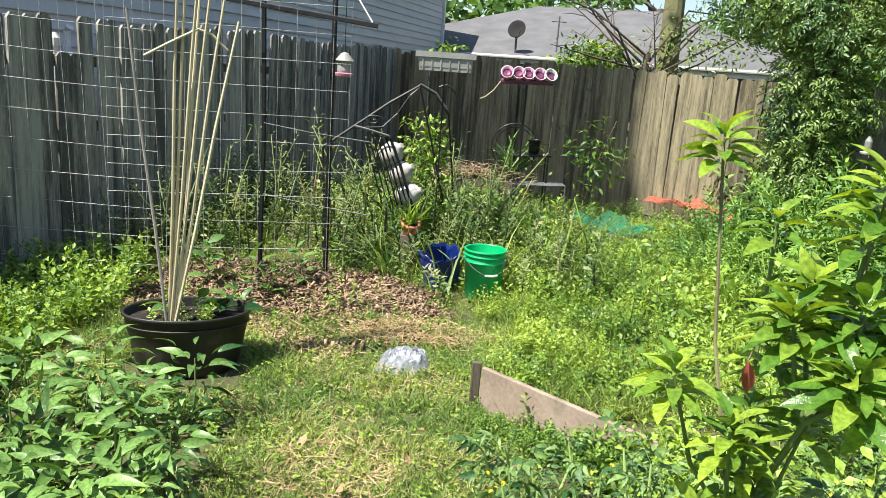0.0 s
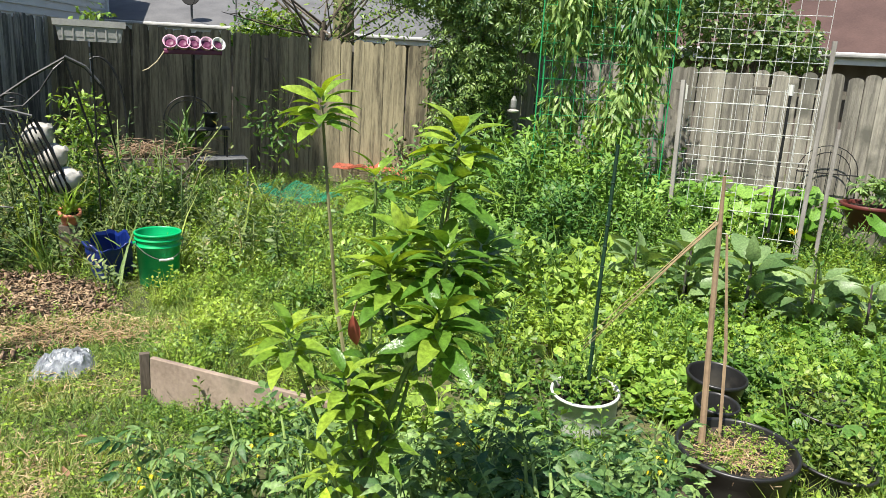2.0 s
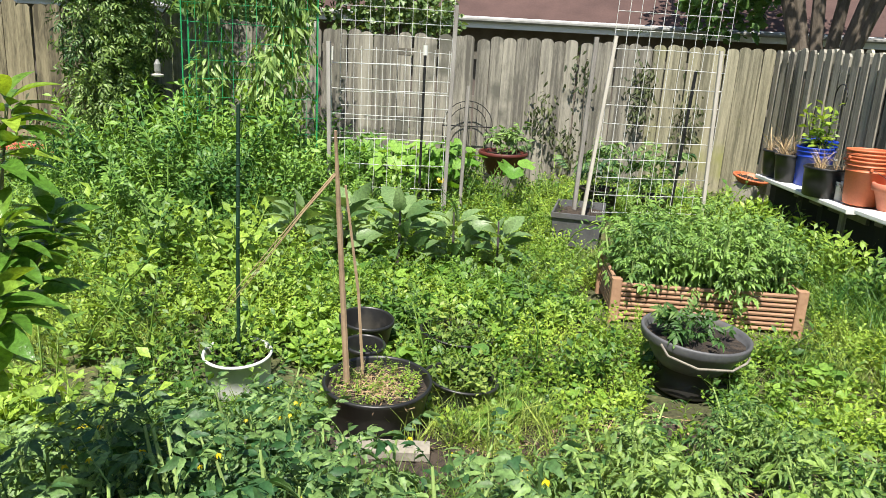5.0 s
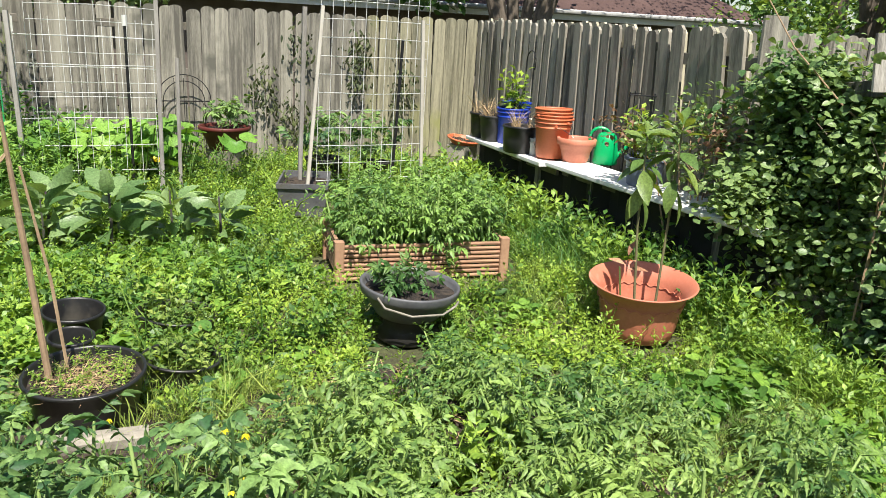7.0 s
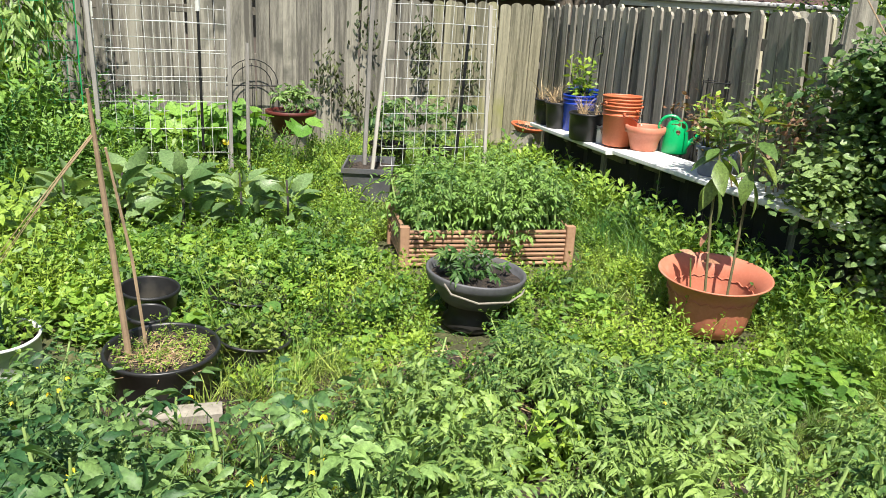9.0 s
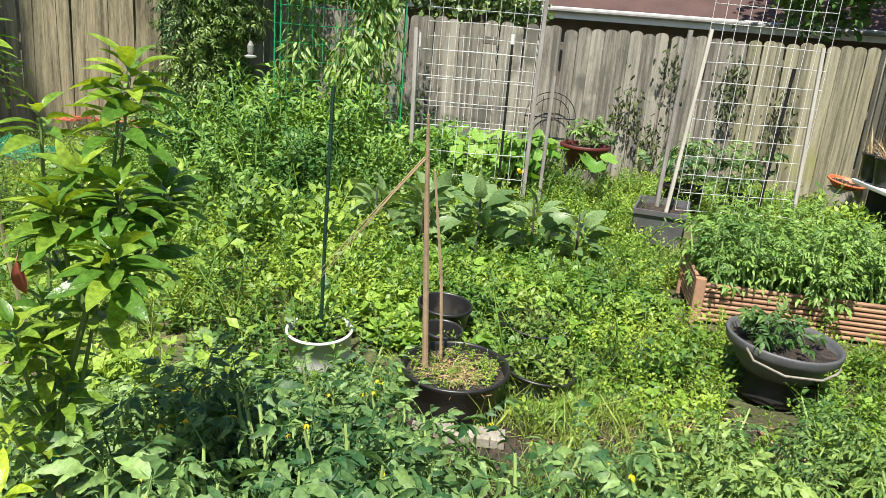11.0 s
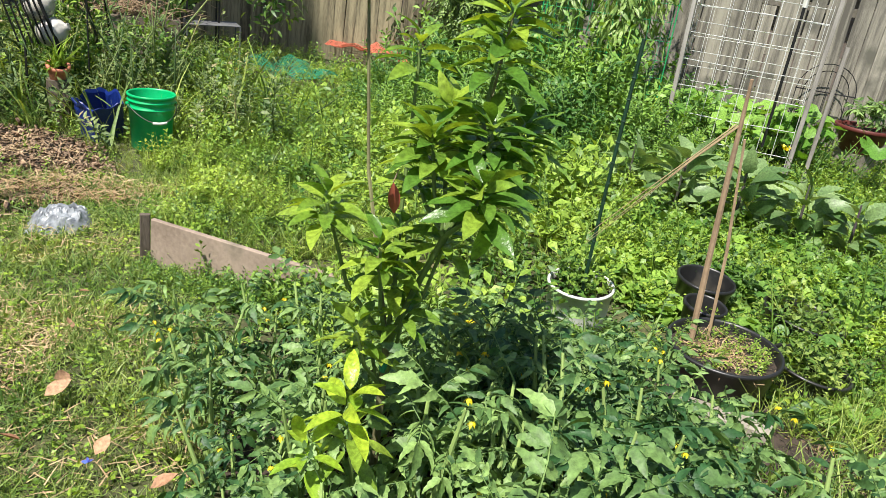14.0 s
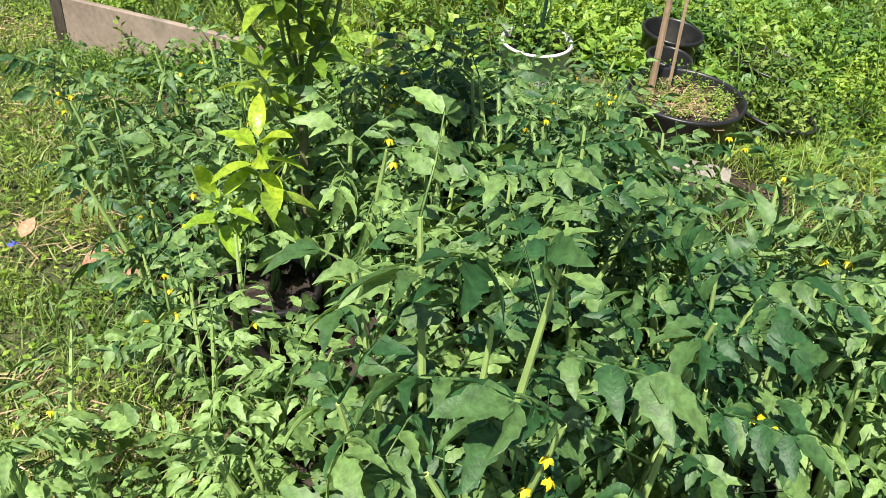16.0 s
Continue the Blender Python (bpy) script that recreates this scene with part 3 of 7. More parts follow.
def pickets(prefix, w, kinds, material, thick=0.02):
    out = []
    for k in range(4):
        me = picket_mesh(prefix, w * random.uniform(0.975, 1.005), 1.8, thick, kinds, material)
        me["tall"] = 1.8
        out.append(me)
    return out


tan_set = pickets("tan_board", 0.1465, "flat", M["picket_tan"])
back_set = pickets("weathered_board", 0.1465, "round", M["picket_back"])
moss_set = pickets("mossy_board", 0.1465, "round", M["picket_moss"])
grey_set = pickets("grey_board", 0.1385, "flat", M["picket_grey"])
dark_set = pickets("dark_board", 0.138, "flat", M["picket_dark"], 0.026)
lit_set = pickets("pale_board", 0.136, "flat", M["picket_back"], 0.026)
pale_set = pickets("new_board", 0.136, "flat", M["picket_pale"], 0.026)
inward = Vector((-0.66, -0.75, 0))
fence("fence_back", "weathered tan and grey wooden board fence along the yard", BACK0, BACK1, 0.149, 0.14,
      lambda s: float(np.interp(s, [0, 4.2, 6, 9.4, 14.2], [1.92, 1.82, 1.80, 1.70, 1.75])),
      lambda s, i: (tan_set if s < 6.2 else back_set if s < 12.7 else moss_set)[random.randrange(4)], inward)
fence("fence_left", "dark grey weathered wooden board fence beside the neighbour's house", SIDE1, SIDE0, 0.142, 0.134,
      lambda s: float(np.interp(s, [0, 5, 6, 12.9], [1.75, 1.8, 1.85, 1.93])) + 0.025 * math.sin(1.7 * s) - (0.27 if 5.52 < s < 5.82 else 0),
      lambda s, i: grey_set[random.randrange(4)], Vector((1, -0.3, 0)))
R_END = BACK1 + R_DIR * 5.48
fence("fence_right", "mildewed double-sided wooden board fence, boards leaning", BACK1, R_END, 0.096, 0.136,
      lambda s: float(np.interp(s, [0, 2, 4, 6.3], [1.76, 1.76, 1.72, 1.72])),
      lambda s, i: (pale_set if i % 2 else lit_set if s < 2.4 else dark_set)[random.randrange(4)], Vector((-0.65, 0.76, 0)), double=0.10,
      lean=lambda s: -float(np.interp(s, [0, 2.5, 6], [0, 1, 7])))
fence("fence_right_far", "pale weathered board fence of the next yard", Vector((6.87, 0.17, 0)), Vector((12.5, -4.78, 0)), 0.149, 0.14,
      lambda s: 1.75, lambda s, i: back_set[random.randrange(4)], inward)


# ---------------------------------------------------------------- neighbours' houses
def siding_house():
    h = thing("neighbour_house", "grey vinyl-sided house with a white corner post", "house", kind="structure")
    d = Vector((0.279, 0.960, 0)).normalized()
    nrm = Vector((0.960, -0.279, 0))
    a = Vector((-4.15, 6.6, 0)) - d * 9.5
    b = Vector((-4.15, 6.6, 0)) + d * 14.4
    z, i = 0.25, 0
    while z < 3.9:
        q = nrm * 0.012
        p = [a + nrm * 0.02 + Vector((0, 0, z)), b + nrm * 0.02 + Vector((0, 0, z)), b - q + Vector((0, 0, z + 0.152)), a - q + Vector((0, 0, z + 0.152))]
        low = [a - q + Vector((0, 0, z)), b - q + Vector((0, 0, z))]
        part("siding_plank", ([*p, *low], [(0, 1, 2, 3), (4, 5, 1, 0)]), M["siding"], h)
        z += 0.15
    wall = [a - nrm * 0.02, b - nrm * 0.02, b - nrm * 4, a - nrm * 4]
    V = [v + Vector((0, 0, zz)) for zz in (0, 4.0) for v in wall]
    part("wall", (V, [(0, 1, 5, 4), (1, 2, 6, 5), (2, 3, 7, 6), (3, 0, 4, 7)]), M["siding"], h)
    part("corner_trim", beam(b + nrm * 0.0 + Vector((0, 0, 0)), b + Vector((0, 0, 3.95)), 0.13, 0.11, (d.x, d.y, 0)), M["trim"], h, "white corner trim")
    o = nrm * 0.35
    rv = [a + o + Vector((0, 0, 3.9)), b + o + d * 0.3 + Vector((0, 0, 3.9)), b + d * 0.3 - nrm * 2 + Vector((0, 0, 5.6)), a - nrm * 2 + Vector((0, 0, 5.6)), b + d * 0.3 - nrm * 4.4 + Vector((0, 0, 3.9)), a - nrm * 4.4 + Vector((0, 0, 3.9))]
    part("roof", (rv + [v - Vector((0, 0, 0.15)) for v in rv], [(0, 1, 2, 3), (3, 2, 4, 5), (6, 7, 1, 0), (7, 8, 2, 1), (8, 10, 4, 2)]), M["roof_grey"], h)
    part("vent_pipe", tube([(-3.4, 7.0, 1.55), (-3.4, 7.0, 1.72), (-3.36, 6.98, 1.77)], 0.035, 10), M["trim"], h, "white plastic vent pipe")


siding_house()


def hip_house(name, label, cx, cy, w, dep, yaw, eave, ridge, roof, wall, fascia, over=0.5):
    """A low house with a hipped roof, fascia boards and a gutter."""
    h = thing(name, label, "house")
    m = pose(cx, cy, 0, 0, 0, yaw)
    W, D = w / 2, dep / 2
    V = [m @ Vector((x, y, z)) for z in (0, eave - 0.1) for x, y in ((-W, -D), (W, -D), (W, D), (-W, D))]
    part("wall", (V, [(0, 1, 5, 4), (1, 2, 6, 5), (2, 3, 7, 6), (3, 0, 4, 7)]), wall, h)
    A, B = W + over, D + over
    r = max(A - B, 0.3)
    pts = [(-A, -B, eave), (A, -B, eave), (A, B, eave), (-A, B, eave), (-r, 0, ridge), (r, 0, ridge)]
    V = [m @ Vector(p) for p in pts] + [m @ (Vector(p) - Vector((0, 0, 0.06))) for p in pts]
    F = [(0, 1, 5, 4), (1, 2, 5), (2, 3, 4, 5), (3, 0, 4), (6, 9, 8, 7)]
    part("roof", (V, F), roof, h)
    c = [(-A, -B), (A, -B), (A, B), (-A, B)]
    for i in range(4):
        p, q = c[i], c[(i + 1) % 4]
        part("fascia", beam(m @ Vector((*p, eave - 0.1)), m @ Vector((*q, eave - 0.1)), 0.03, 0.2), fascia, h, "white fascia board")
        part("gutter", beam(m @ Vector((*p, eave - 0.06)) + (m.to_3x3() @ Vector((p[0] + q[0], p[1] + q[1], 0))).normalized() * 0.07, m @ Vector((*q, eave - 0.06)) + (m.to_3x3() @ Vector((p[0] + q[0], p[1] + q[1], 0))).normalized() * 0.07, 0.09, 0.08, bevel=0.03), M["light_grey"], h, "pale grey gutter")
    return h, m


grey_house, gm = hip_house("grey_roof_house", "low house with a grey shingle hip roof", 4.4, 23.2, 11.5, 8.0, -18, 2.15, 3.75, M["roof_grey"], M["brick"], M["trim"])
red_house, rm = hip_house("red_roof_house", "low house with a red-brown shingle roof and white gutter", 17.4, 9.2, 14.0, 9.0, -52, 2.12, 4.9, M["roof_red"], M["brick"], M["trim"])
hip_house("far_gable_house", "small far pale house with a grey roof", 52, 7.5, 8, 7, -70, 2.6, 4.8, M["roof_grey"], M["siding"], M["trim"])


def satellite_dish():
    d = thing("satellite_dish", "dark satellite dish on the grey shingle roof", "dish", (1.75, 19.45, 2.35))
    t = Matrix.Rotation(radians(-25), 4, "Z") @ Matrix.Rotation(radians(70), 4, "X")
    V, F = lathe([(0.02, 0.0), (0.2, 0.02), (0.32, 0.06), (0.33, 0.07), (0.31, 0.075), (0.19, 0.035), (0.02, 0.015)], 24)
    part("reflector", ([t @ (Vector(v) * 0.7) + Vector((0, 0, 0.42)) for v in V], F), M["fabric"], d, smooth=True)
    part("mast", tube([(0.0, 0.05, -0.15), (0.0, 0.05, 0.2), (0, 0.02, 0.42)], 0.028, 8), M["grey_plastic"], d)
    part("feed_arm", tube([(0, 0, 0.2), (0.03, -0.25, 0.3), (0.05, -0.4, 0.42)], 0.014, 6), M["grey_plastic"], d)
    a = thing("roof_antenna", "thin metal mast on the grey roof", "antenna", (2.75, 19.3, 2.4))
    part("mast", tube([(0, 0, -0.1), (0, 0, 0.75)], 0.02, 6), M["grey_plastic"], a)
    part("cross_arm", tube([(-0.18, 0, 0.62), (0.18, 0, 0.62)], 0.012, 6), M["grey_plastic"], a)


satellite_dish()

# ---------------------------------------------------------------- pots and tubs
def place(ob, x, y, z=0, rz=0, rx=0, ry=0):
    ob.matrix_basis = pose(x, y, z, rx, ry, rz)
    return ob


def soil(parent, r, z, lumps=0.012):
    V, F = [(0, 0, z)], []
    seg = 26
    for j, q in enumerate((0.35, 0.7, 1.0)):
        for k in range(seg):
            a = 2 * math.pi * k / seg
            V.append((r * q * math.cos(a), r * q * math.sin(a), z + random.uniform(-lumps, lumps)))
    F += [(0, 1 + k, 1 + (k + 1) % seg) for k in range(seg)]
    for j in range(2):
        for k in range(seg):
            a, b = 1 + j * seg + k, 1 + j * seg + (k + 1) % seg
            F.append((a, a + seg, b + seg, b))
    return part("soil", (V, F), M["soil"], parent, "dark crumbly soil")


def pot(name, label, r_top, r_foot, h, material, fill=0.8, rim=0.02, lip=0.03, wave=None, category="pot", group="", feet=0.0):
    """A tapered pot with a rolled rim, wall thickness and soil inside."""
    ob = thing(name, label, category, group=group)
    w = 0.008
    rm = r_top
    prof = [(r_foot - 0.01, feet), (r_foot, feet + 0.008), (r_foot + (rm - r_foot) * 0.45, h * 0.45), (rm - 0.004, h - lip), (rm + rim * 0.8, h - lip), (rm + rim, h - lip * 0.6), (rm + rim, h - 0.004), (rm + rim - 0.006, h),
            (rm - w + 0.002, h), (rm - w - 0.002, h - 0.01), (r_foot + (rm - r_foot) * 0.4 - w, h * 0.4), (r_foot - w, 0.03)]
    part("body", lathe(prof, 48, wave), material, ob, smooth=False).data.polygons.foreach_set("use_smooth", np.ones(48 * (len(prof) - 1) + 2, bool))
    if fill:
        soil(ob, (r_foot + (rm - r_foot) * fill) - w - 0.002, h * fill)
    return ob


def bail(parent, r, h, material, drop=60, grip=True):
    """A bucket's wire handle, hanging down in front."""
    pts = [Vector((r * 1.07 * math.cos(a), -r * 1.07 * math.sin(a), h - 0.10 * math.sin(a) ** 1.5)) for a in np.linspace(0.0, math.pi, 15)]
    b = part("bail", tube(pts, 0.0024, 5), M["grey_plastic"], parent, "thin wire bail handle")
    if grip:
        m = pts[7]
        part("grip", tube([m + Vector((-0.045, -0.004, 0.004)), m + Vector((0.0, -0.008, 0.0)), m + Vector((0.045, -0.004, 0.004))], 0.009, 10), material, b, "moulded plastic grip")


def bucket(name, label, material, r=0.148, rf=0.128, h=0.37, fill=0.0, drop=-35):
    ob = thing(name, label, "bucket")
    prof = [(rf - 0.006, 0), (rf, 0.006), (rf + (r - rf) * 0.75, h * 0.74), (rf + (r - rf) * 0.75 + 0.008, h * 0.75), (rf + (r - rf) * 0.8 + 0.008, h * 0.765), (rf + (r - rf) * 0.8, h * 0.775),
            (r - 0.003, h * 0.86), (r + 0.007, h * 0.87), (r + 0.007, h * 0.885), (r - 0.001, h * 0.9), (r, h * 0.95), (r + 0.008, h * 0.955), (r + 0.008, h - 0.003), (r + 0.004, h), (r - 0.004, h), (r - 0.006, h - 0.01), (rf - 0.004, 0.02)]
    b = part("body", lathe(prof, 48), material, ob)
    b.data.polygons.foreach_set("use_smooth", np.ones(len(b.data.polygons), bool))
    for sx in (-1, 1):
        part("handle_ear", lathe([(0.012, 0), (0.012, 0.014), (0.008, 0.018)], 12), material, ob).matrix_basis = pose(sx * (r + 0.002), 0, h * 0.82, 0, 90 * sx, 0)
    if fill:
        soil(ob, rf + (r - rf) * fill - 0.005, h * fill)
    bail(ob, r, h * 0.82, M["white_plastic"], drop)
    return ob


def tuft_in(parent, n, r, z, size, material, tmpl, name="foliage", label=""):
    """Small growth over a pot's soil."""
    a, q = rng.uniform(0, 6.28, n), r * np.sqrt(rng.random(n))
    P = np.stack([q * np.cos(a), q * np.sin(a), np.full(n, z)], -1)
    V, F = stand(tmpl, P, size * rng.uniform(0.6, 1.3, n), tilt=0.3)
    return tagged(part(name, npmesh(name, V, F, material), material, parent, label), kind="stuff")


small_sprigs = [sprig(9, 1.0, 0.32, 0.2) for _ in range(3)]
pin3 = pinnate(4, 0.34)
dry_tuft = cat(*[stand(blade(0.012, 0.5, 3), [(0, 0, 0)], rng.uniform(0.5, 1.1), tilt=0.35) for _ in range(9)])

# big dark planter with stakes
big = place(pot("barrel_planter", "large dark brown oval plastic planter with weeds and stakes", 0.322, 0.255, 0.33, M["brown_plastic"], 0.86, 0.005, 0.018, category="planter"), -1.27, 3.80, -0.02, 18)
big.matrix_basis = big.matrix_basis @ Matrix.Diagonal((1.0, 0.66, 1.0, 1.0))
part("moulded_line", lathe([(0.312, 0.262), (0.316, 0.264), (0.316, 0.268), (0.312, 0.27)], 48), M["brown_plastic"], big, "thin moulded line")
tuft_in(big, 30, 0.27, 0.28, 0.10, M["weed_light"], small_sprigs[0], "low_growth")
tagged(part("low_growth", npmesh("low_growth", *put(leaf(0.24, 0.3, 0.25, 4), rng.uniform(-0.2, 0.25, (26, 3)) * (1, 0.8, 0.1) + (0.06, -0.02, 0.35), rng.normal(0, 1, (26, 3)) * (1, 1, 0.2) + (0, 0, 0.3), rng.uniform(0.08, 0.14, 26)), M["pepper"]), M["pepper"], big), kind="stuff")
PITS.append((-1.27, 3.78, 0.34))
tops = [(-1.50, 3.66, 1.80), (-1.27, 3.71, 2.15), (-1.23, 3.73, 2.25), (-1.16, 3.74, 2.3), (-1.10, 3.75, 2.2), (-1.04, 3.77, 2.1), (-1.01, 3.78, 1.78), (-1.19, 3.80, 2.05)]
for k, tp in enumerate(tops):
    st = thing("bamboo_stake", "pale split-bamboo stake standing in the dark planter", "stake", (-1.34 + 0.007 * k, 3.68 + 0.01 * (k % 3), 0.26), "stakes in the planter")
    d = Vector(tp) - st.location
    part("rod", tube([(0, 0, 0), d * 0.33 + Vector((0.004, 0, 0)), d * 0.66 + Vector((-0.004, 0, 0)), d], [0.008, 0.0085, 0.008, 0.0055], 7), M["bamboo"] if k else M["grey_post"], st)
hoop = thing("bent_cane", "thin pale cane bent over between the stakes", "stake", (-1.42, 3.65, 1.59))
part("rod", tube([Vector(p) - hoop.location for p in ((-1.42, 3.65, 1.59), (-1.31, 3.69, 1.66), (-1.19, 3.73, 1.73), (-1.13, 3.75, 1.71), (-1.06, 3.77, 1.64))], 0.007, 6), M["bamboo"], hoop)

green_bucket = place(bucket("green_bucket", "bright green plastic bucket with a wire handle", M["green_plastic"]), 0.385, 5.34, 0.02, 15)
part("rain_water", tri_mesh := pymesh("rain_water", *lathe([(0.01, 0.0), (0.138, 0.0), (0.138, 0.002), (0.01, 0.002)], 32), M["soil"]), M["soil"], green_bucket, "weeds and debris inside").location = (0, 0, 0.24)
PITS.append((0.385, 5.32, 0.17))
bb = thing("blue_tub", "crumpled dark blue plastic tub sunk among the weeds", "tub")
bm = bmesh.new()
loops = []
for z, k in ((0.0, 0.82), (0.12, 0.88), (0.24, 0.95), (0.33, 1.0), (0.335, 1.07), (0.36, 1.08), (0.365, 1.02), (0.34, 0.96), (0.2, 0.9), (0.03, 0.8)):
    ring = []
    for i in range(32):
        a = 2 * math.pi * i / 32
        r = 0.175 / max(abs(math.cos(a)), abs(math.sin(a))) ** 0.8
        v = Vector((r * math.cos(a) * k, 0.85 * r * math.sin(a) * k, z))
        dent = noise.noise(v * 9 + Vector((3, 1, 0))) * 0.035 * min(z / 0.15, 1)
        ring.append(bm.verts.new(v * (1 + dent / 0.2) + Vector((0, 0, 0.5 * dent))))
    loops.append(ring)
for p, q in zip(loops, loops[1:]):
    for i in range(32):
        bm.faces.new((p[i], p[(i + 1) % 32], q[(i + 1) % 32], q[i]))
bm.faces.new(loops[0][::-1])
bm.faces.new(loops[-1])
me = bpy.data.meshes.new("body")
bm.to_mesh(me)
me.materials.append(M["dark_blue"])
part("body", me, M["dark_blue"], bb)
place(bb, 0.08, 5.68, 0.0, 35, 8, -9)
bb.matrix_basis = bb.matrix_basis @ Matrix.Scale(0.76, 4)
PITS.append((0.08, 5.68, 0.10))

little = place(pot("small_terracotta_pot", "small terracotta pot with a spiky plant", 0.07, 0.05, 0.13, M["terracotta"], 0.85, 0.01, 0.03), -0.2, 6.0, 0.3, 0, 20, 5)
stool = thing("block", "weathered block under the small pot", "block", (-0.2, 6.0, 0))
part("body", beam((0, 0, -0.02), (0, 0, 0.31), 0.14, 0.14), M["bark"], stool)
tuft_in(little, 7, 0.04, 0.1, 0.22, M["weed_light"], cat(*[stand(blade(0.05, 0.6, 3), [(0, 0, 0)], 1.0, tilt=0.4) for _ in range(6)]), "spiky_growth")

# white bucket with the dark green stake
wb = place(pot("white_pail", "old white plastic pail with soil and weeds", 0.152, 0.135, 0.25, M["white_plastic"], 0.85, 0.004, 0.012, category="bucket"), 2.09, 2.61, -0.02, 0, 3, -4)
tuft_in(wb, 44, 0.13, 0.2, 0.17, M["weed"], small_sprigs[1], "low_growth")
PITS.append((2.09, 2.60, 0.17))
gp = thing("green_stake", "dark green plastic-coated garden stake standing in the white pail", "stake", (2.05, 2.55, 0.1))
part("rod", tube([(0, 0, 0), (0.005, 0.0, 0.6), (0.02, 0.0, 1.23)], 0.0085, 8), M["green_pole"], gp)
for zz in np.arange(0.08, 1.15, 0.09):
    part("knob", lathe([(0.0085, 0), (0.0108, 0.004), (0.0085, 0.008)], 8), M["green_pole"], gp).location = (0.003 + 0.014 * (zz / 1.17) ** 2, 0, zz)

# black tub with sticks, nursery pots
bt = place(pot("black_tub", "large black plastic tub with dry soil, weeds and two sticks", 0.226, 0.178, 0.24, M["black_plastic"], 0.86, 0.006, 0.016, category="planter"), 2.36, 1.965, 0.0, 0, 1.5, -2)
PITS.append((2.36, 1.965, 0.21))
tuft_in(bt, 120, 0.19, 0.2, 0.055, M["weed_light"], small_sprigs[2], "low_growth")
V, F = put(thin0 := (np.array([(-0.03, 0, 0), (0.03, 0, 0), (0.02, 0.5, 0.06), (-0.02, 0.5, 0.06), (0, 1, 0)]), np.array([(0, 1, 2), (0, 2, 3), (3, 2, 4)])),
           np.stack([rng.normal(0, 0.08, 620), rng.normal(0, 0.08, 620), np.full(620, 0.213)], -1), rng.normal(0, 1, (620, 3)) * (1, 1, 0.25), rng.uniform(0.02, 0.07, 620))
tagged(part("dry_straw", npmesh("dry_straw", V, F, M["straw"]), M["straw"], bt, "dry straw on the soil"), kind="stuff")
s1 = thing("wooden_stick", "brown wooden stick standing in the black tub", "stick", (2.27, 2.06, 0.2))
part("rod", tube([(0.0, 0, 0), (-0.02, 0.01, 0.35), (-0.06, 0.0, 0.75), (-0.10, -0.02, 1.08)], [0.014, 0.0125, 0.011, 0.006], 8), M["stick"], s1)
s2 = thing("thin_cane", "thin brown cane leaning on the wooden stick", "stick", (2.35, 2.05, 0.2))
part("rod", tube([(0, 0, 0), (-0.03, 0.01, 0.4), (-0.11, 0.01, 0.86)], [0.007, 0.007, 0.005], 6), M["stick"], s2)
s3 = thing("dry_stalk", "dry forked stalk tied to the wooden stick", "stick", (2.19, 2.06, 1.11))
for q in ((0.0, 0.0), (0.01, 0.02), (-0.005, -0.01)):
    part("stalk", tube([(q[0], q[1], 0), (-0.08, 0.10 + q[0], -0.16), (-0.16, 0.21 + q[1], -0.34), (-0.27, 0.37, -0.60 + 3 * q[0])], [0.003, 0.0024, 0.0017, 0.001], 6), M["dry_stalk"], s3)
for x, y, r, h, lab in ((2.88, 2.66, 0.145, 0.19, "empty black nursery pot"), (2.645, 2.40, 0.10, 0.19, "small empty black nursery pot, tilted")):
    n = place(pot("nursery_pot", lab, r, r * 0.8, h, M["black_plastic"], 0.0, 0.004, 0.02, group="nursery pots"), x, y, 0.0, 30, 4, -3)
    PITS.append((x, y, r + 0.02))
for x, y, r in ((3.2, 2.3, 0.2), (2.8, 1.9, 0.17)):
    tr = place(pot("plant_saucer", "shallow black plastic tray sunk in the weeds", r, r * 0.85, 0.14, M["black_plastic"], 0.35, 0.004, 0.012, category="tray", group="nursery pots"), x, y, 0.0, 0, 4, 5)
    tuft_in(tr, 60, r * 0.95, 0.05, 0.16, M["tall_grass"], small_sprigs[0], "grass")
    PITS.append((x, y, r))
tim = thing("timber_edge", "short bleached timber lying in front of the black tub", "timber", (2.21, 1.75, 0))
part("body", beam((-0.125, 0.145, 0.045), (0.14, -0.115, 0.040), 0.085, 0.072, bevel=0.018), M["timber"], tim)

for k in range(6):
    PITS.append((2.05 + 0.06 * k, 1.80 - 0.055 * k, 0.11))

# raised-bed board
rb = thing("bed_board", "pinkish-brown board edging a raised bed, with an end stake", "board", (0.25, 3.45, 0))
part("board", beam((0.03, -0.02, 0.12), (0.92, -0.86, 0.10), 0.026, 0.24), M["board"], rb)
part("end_stake", beam((0.0, 0.02, -0.05), (0.0, 0.02, 0.245), 0.03, 0.045), M["bark"], rb, "dark weathered end stake")

bag = thing("plastic_bag", "crumpled grey plastic bag on the grass", "bag", (-0.12, 3.93, 0))
bm = bmesh.new()
bmesh.ops.create_grid(bm, x_segments=40, y_segments=32, size=0.5)
for v in bm.verts:
    f = max(0.0, 1 - (v.co.x / 0.5) ** 4) * max(0.0, 1 - (v.co.y / 0.5) ** 4)
    q = (0.3 - abs(noise.noise(v.co * 5 + Vector((2, 7, 0))))) * 0.06 + (0.25 - abs(noise.noise(v.co * 11 + Vector((4, 1, 0))))) * 0.025
    v.co = Vector((v.co.x * 0.30 + 0.02 * noise.noise(v.co * 5), v.co.y * 0.24 + 0.02 * noise.noise(v.co * 4 + Vector((9, 0, 0))), 0.012 + f * (0.055 + 0.05 * (v.co.x + 0.5) + 1.3 * q)))
me = bpy.data.meshes.new("bag_film")
bm.to_mesh(me)
me.materials.append(M["bag"])
part("film", me, M["bag"], bag)

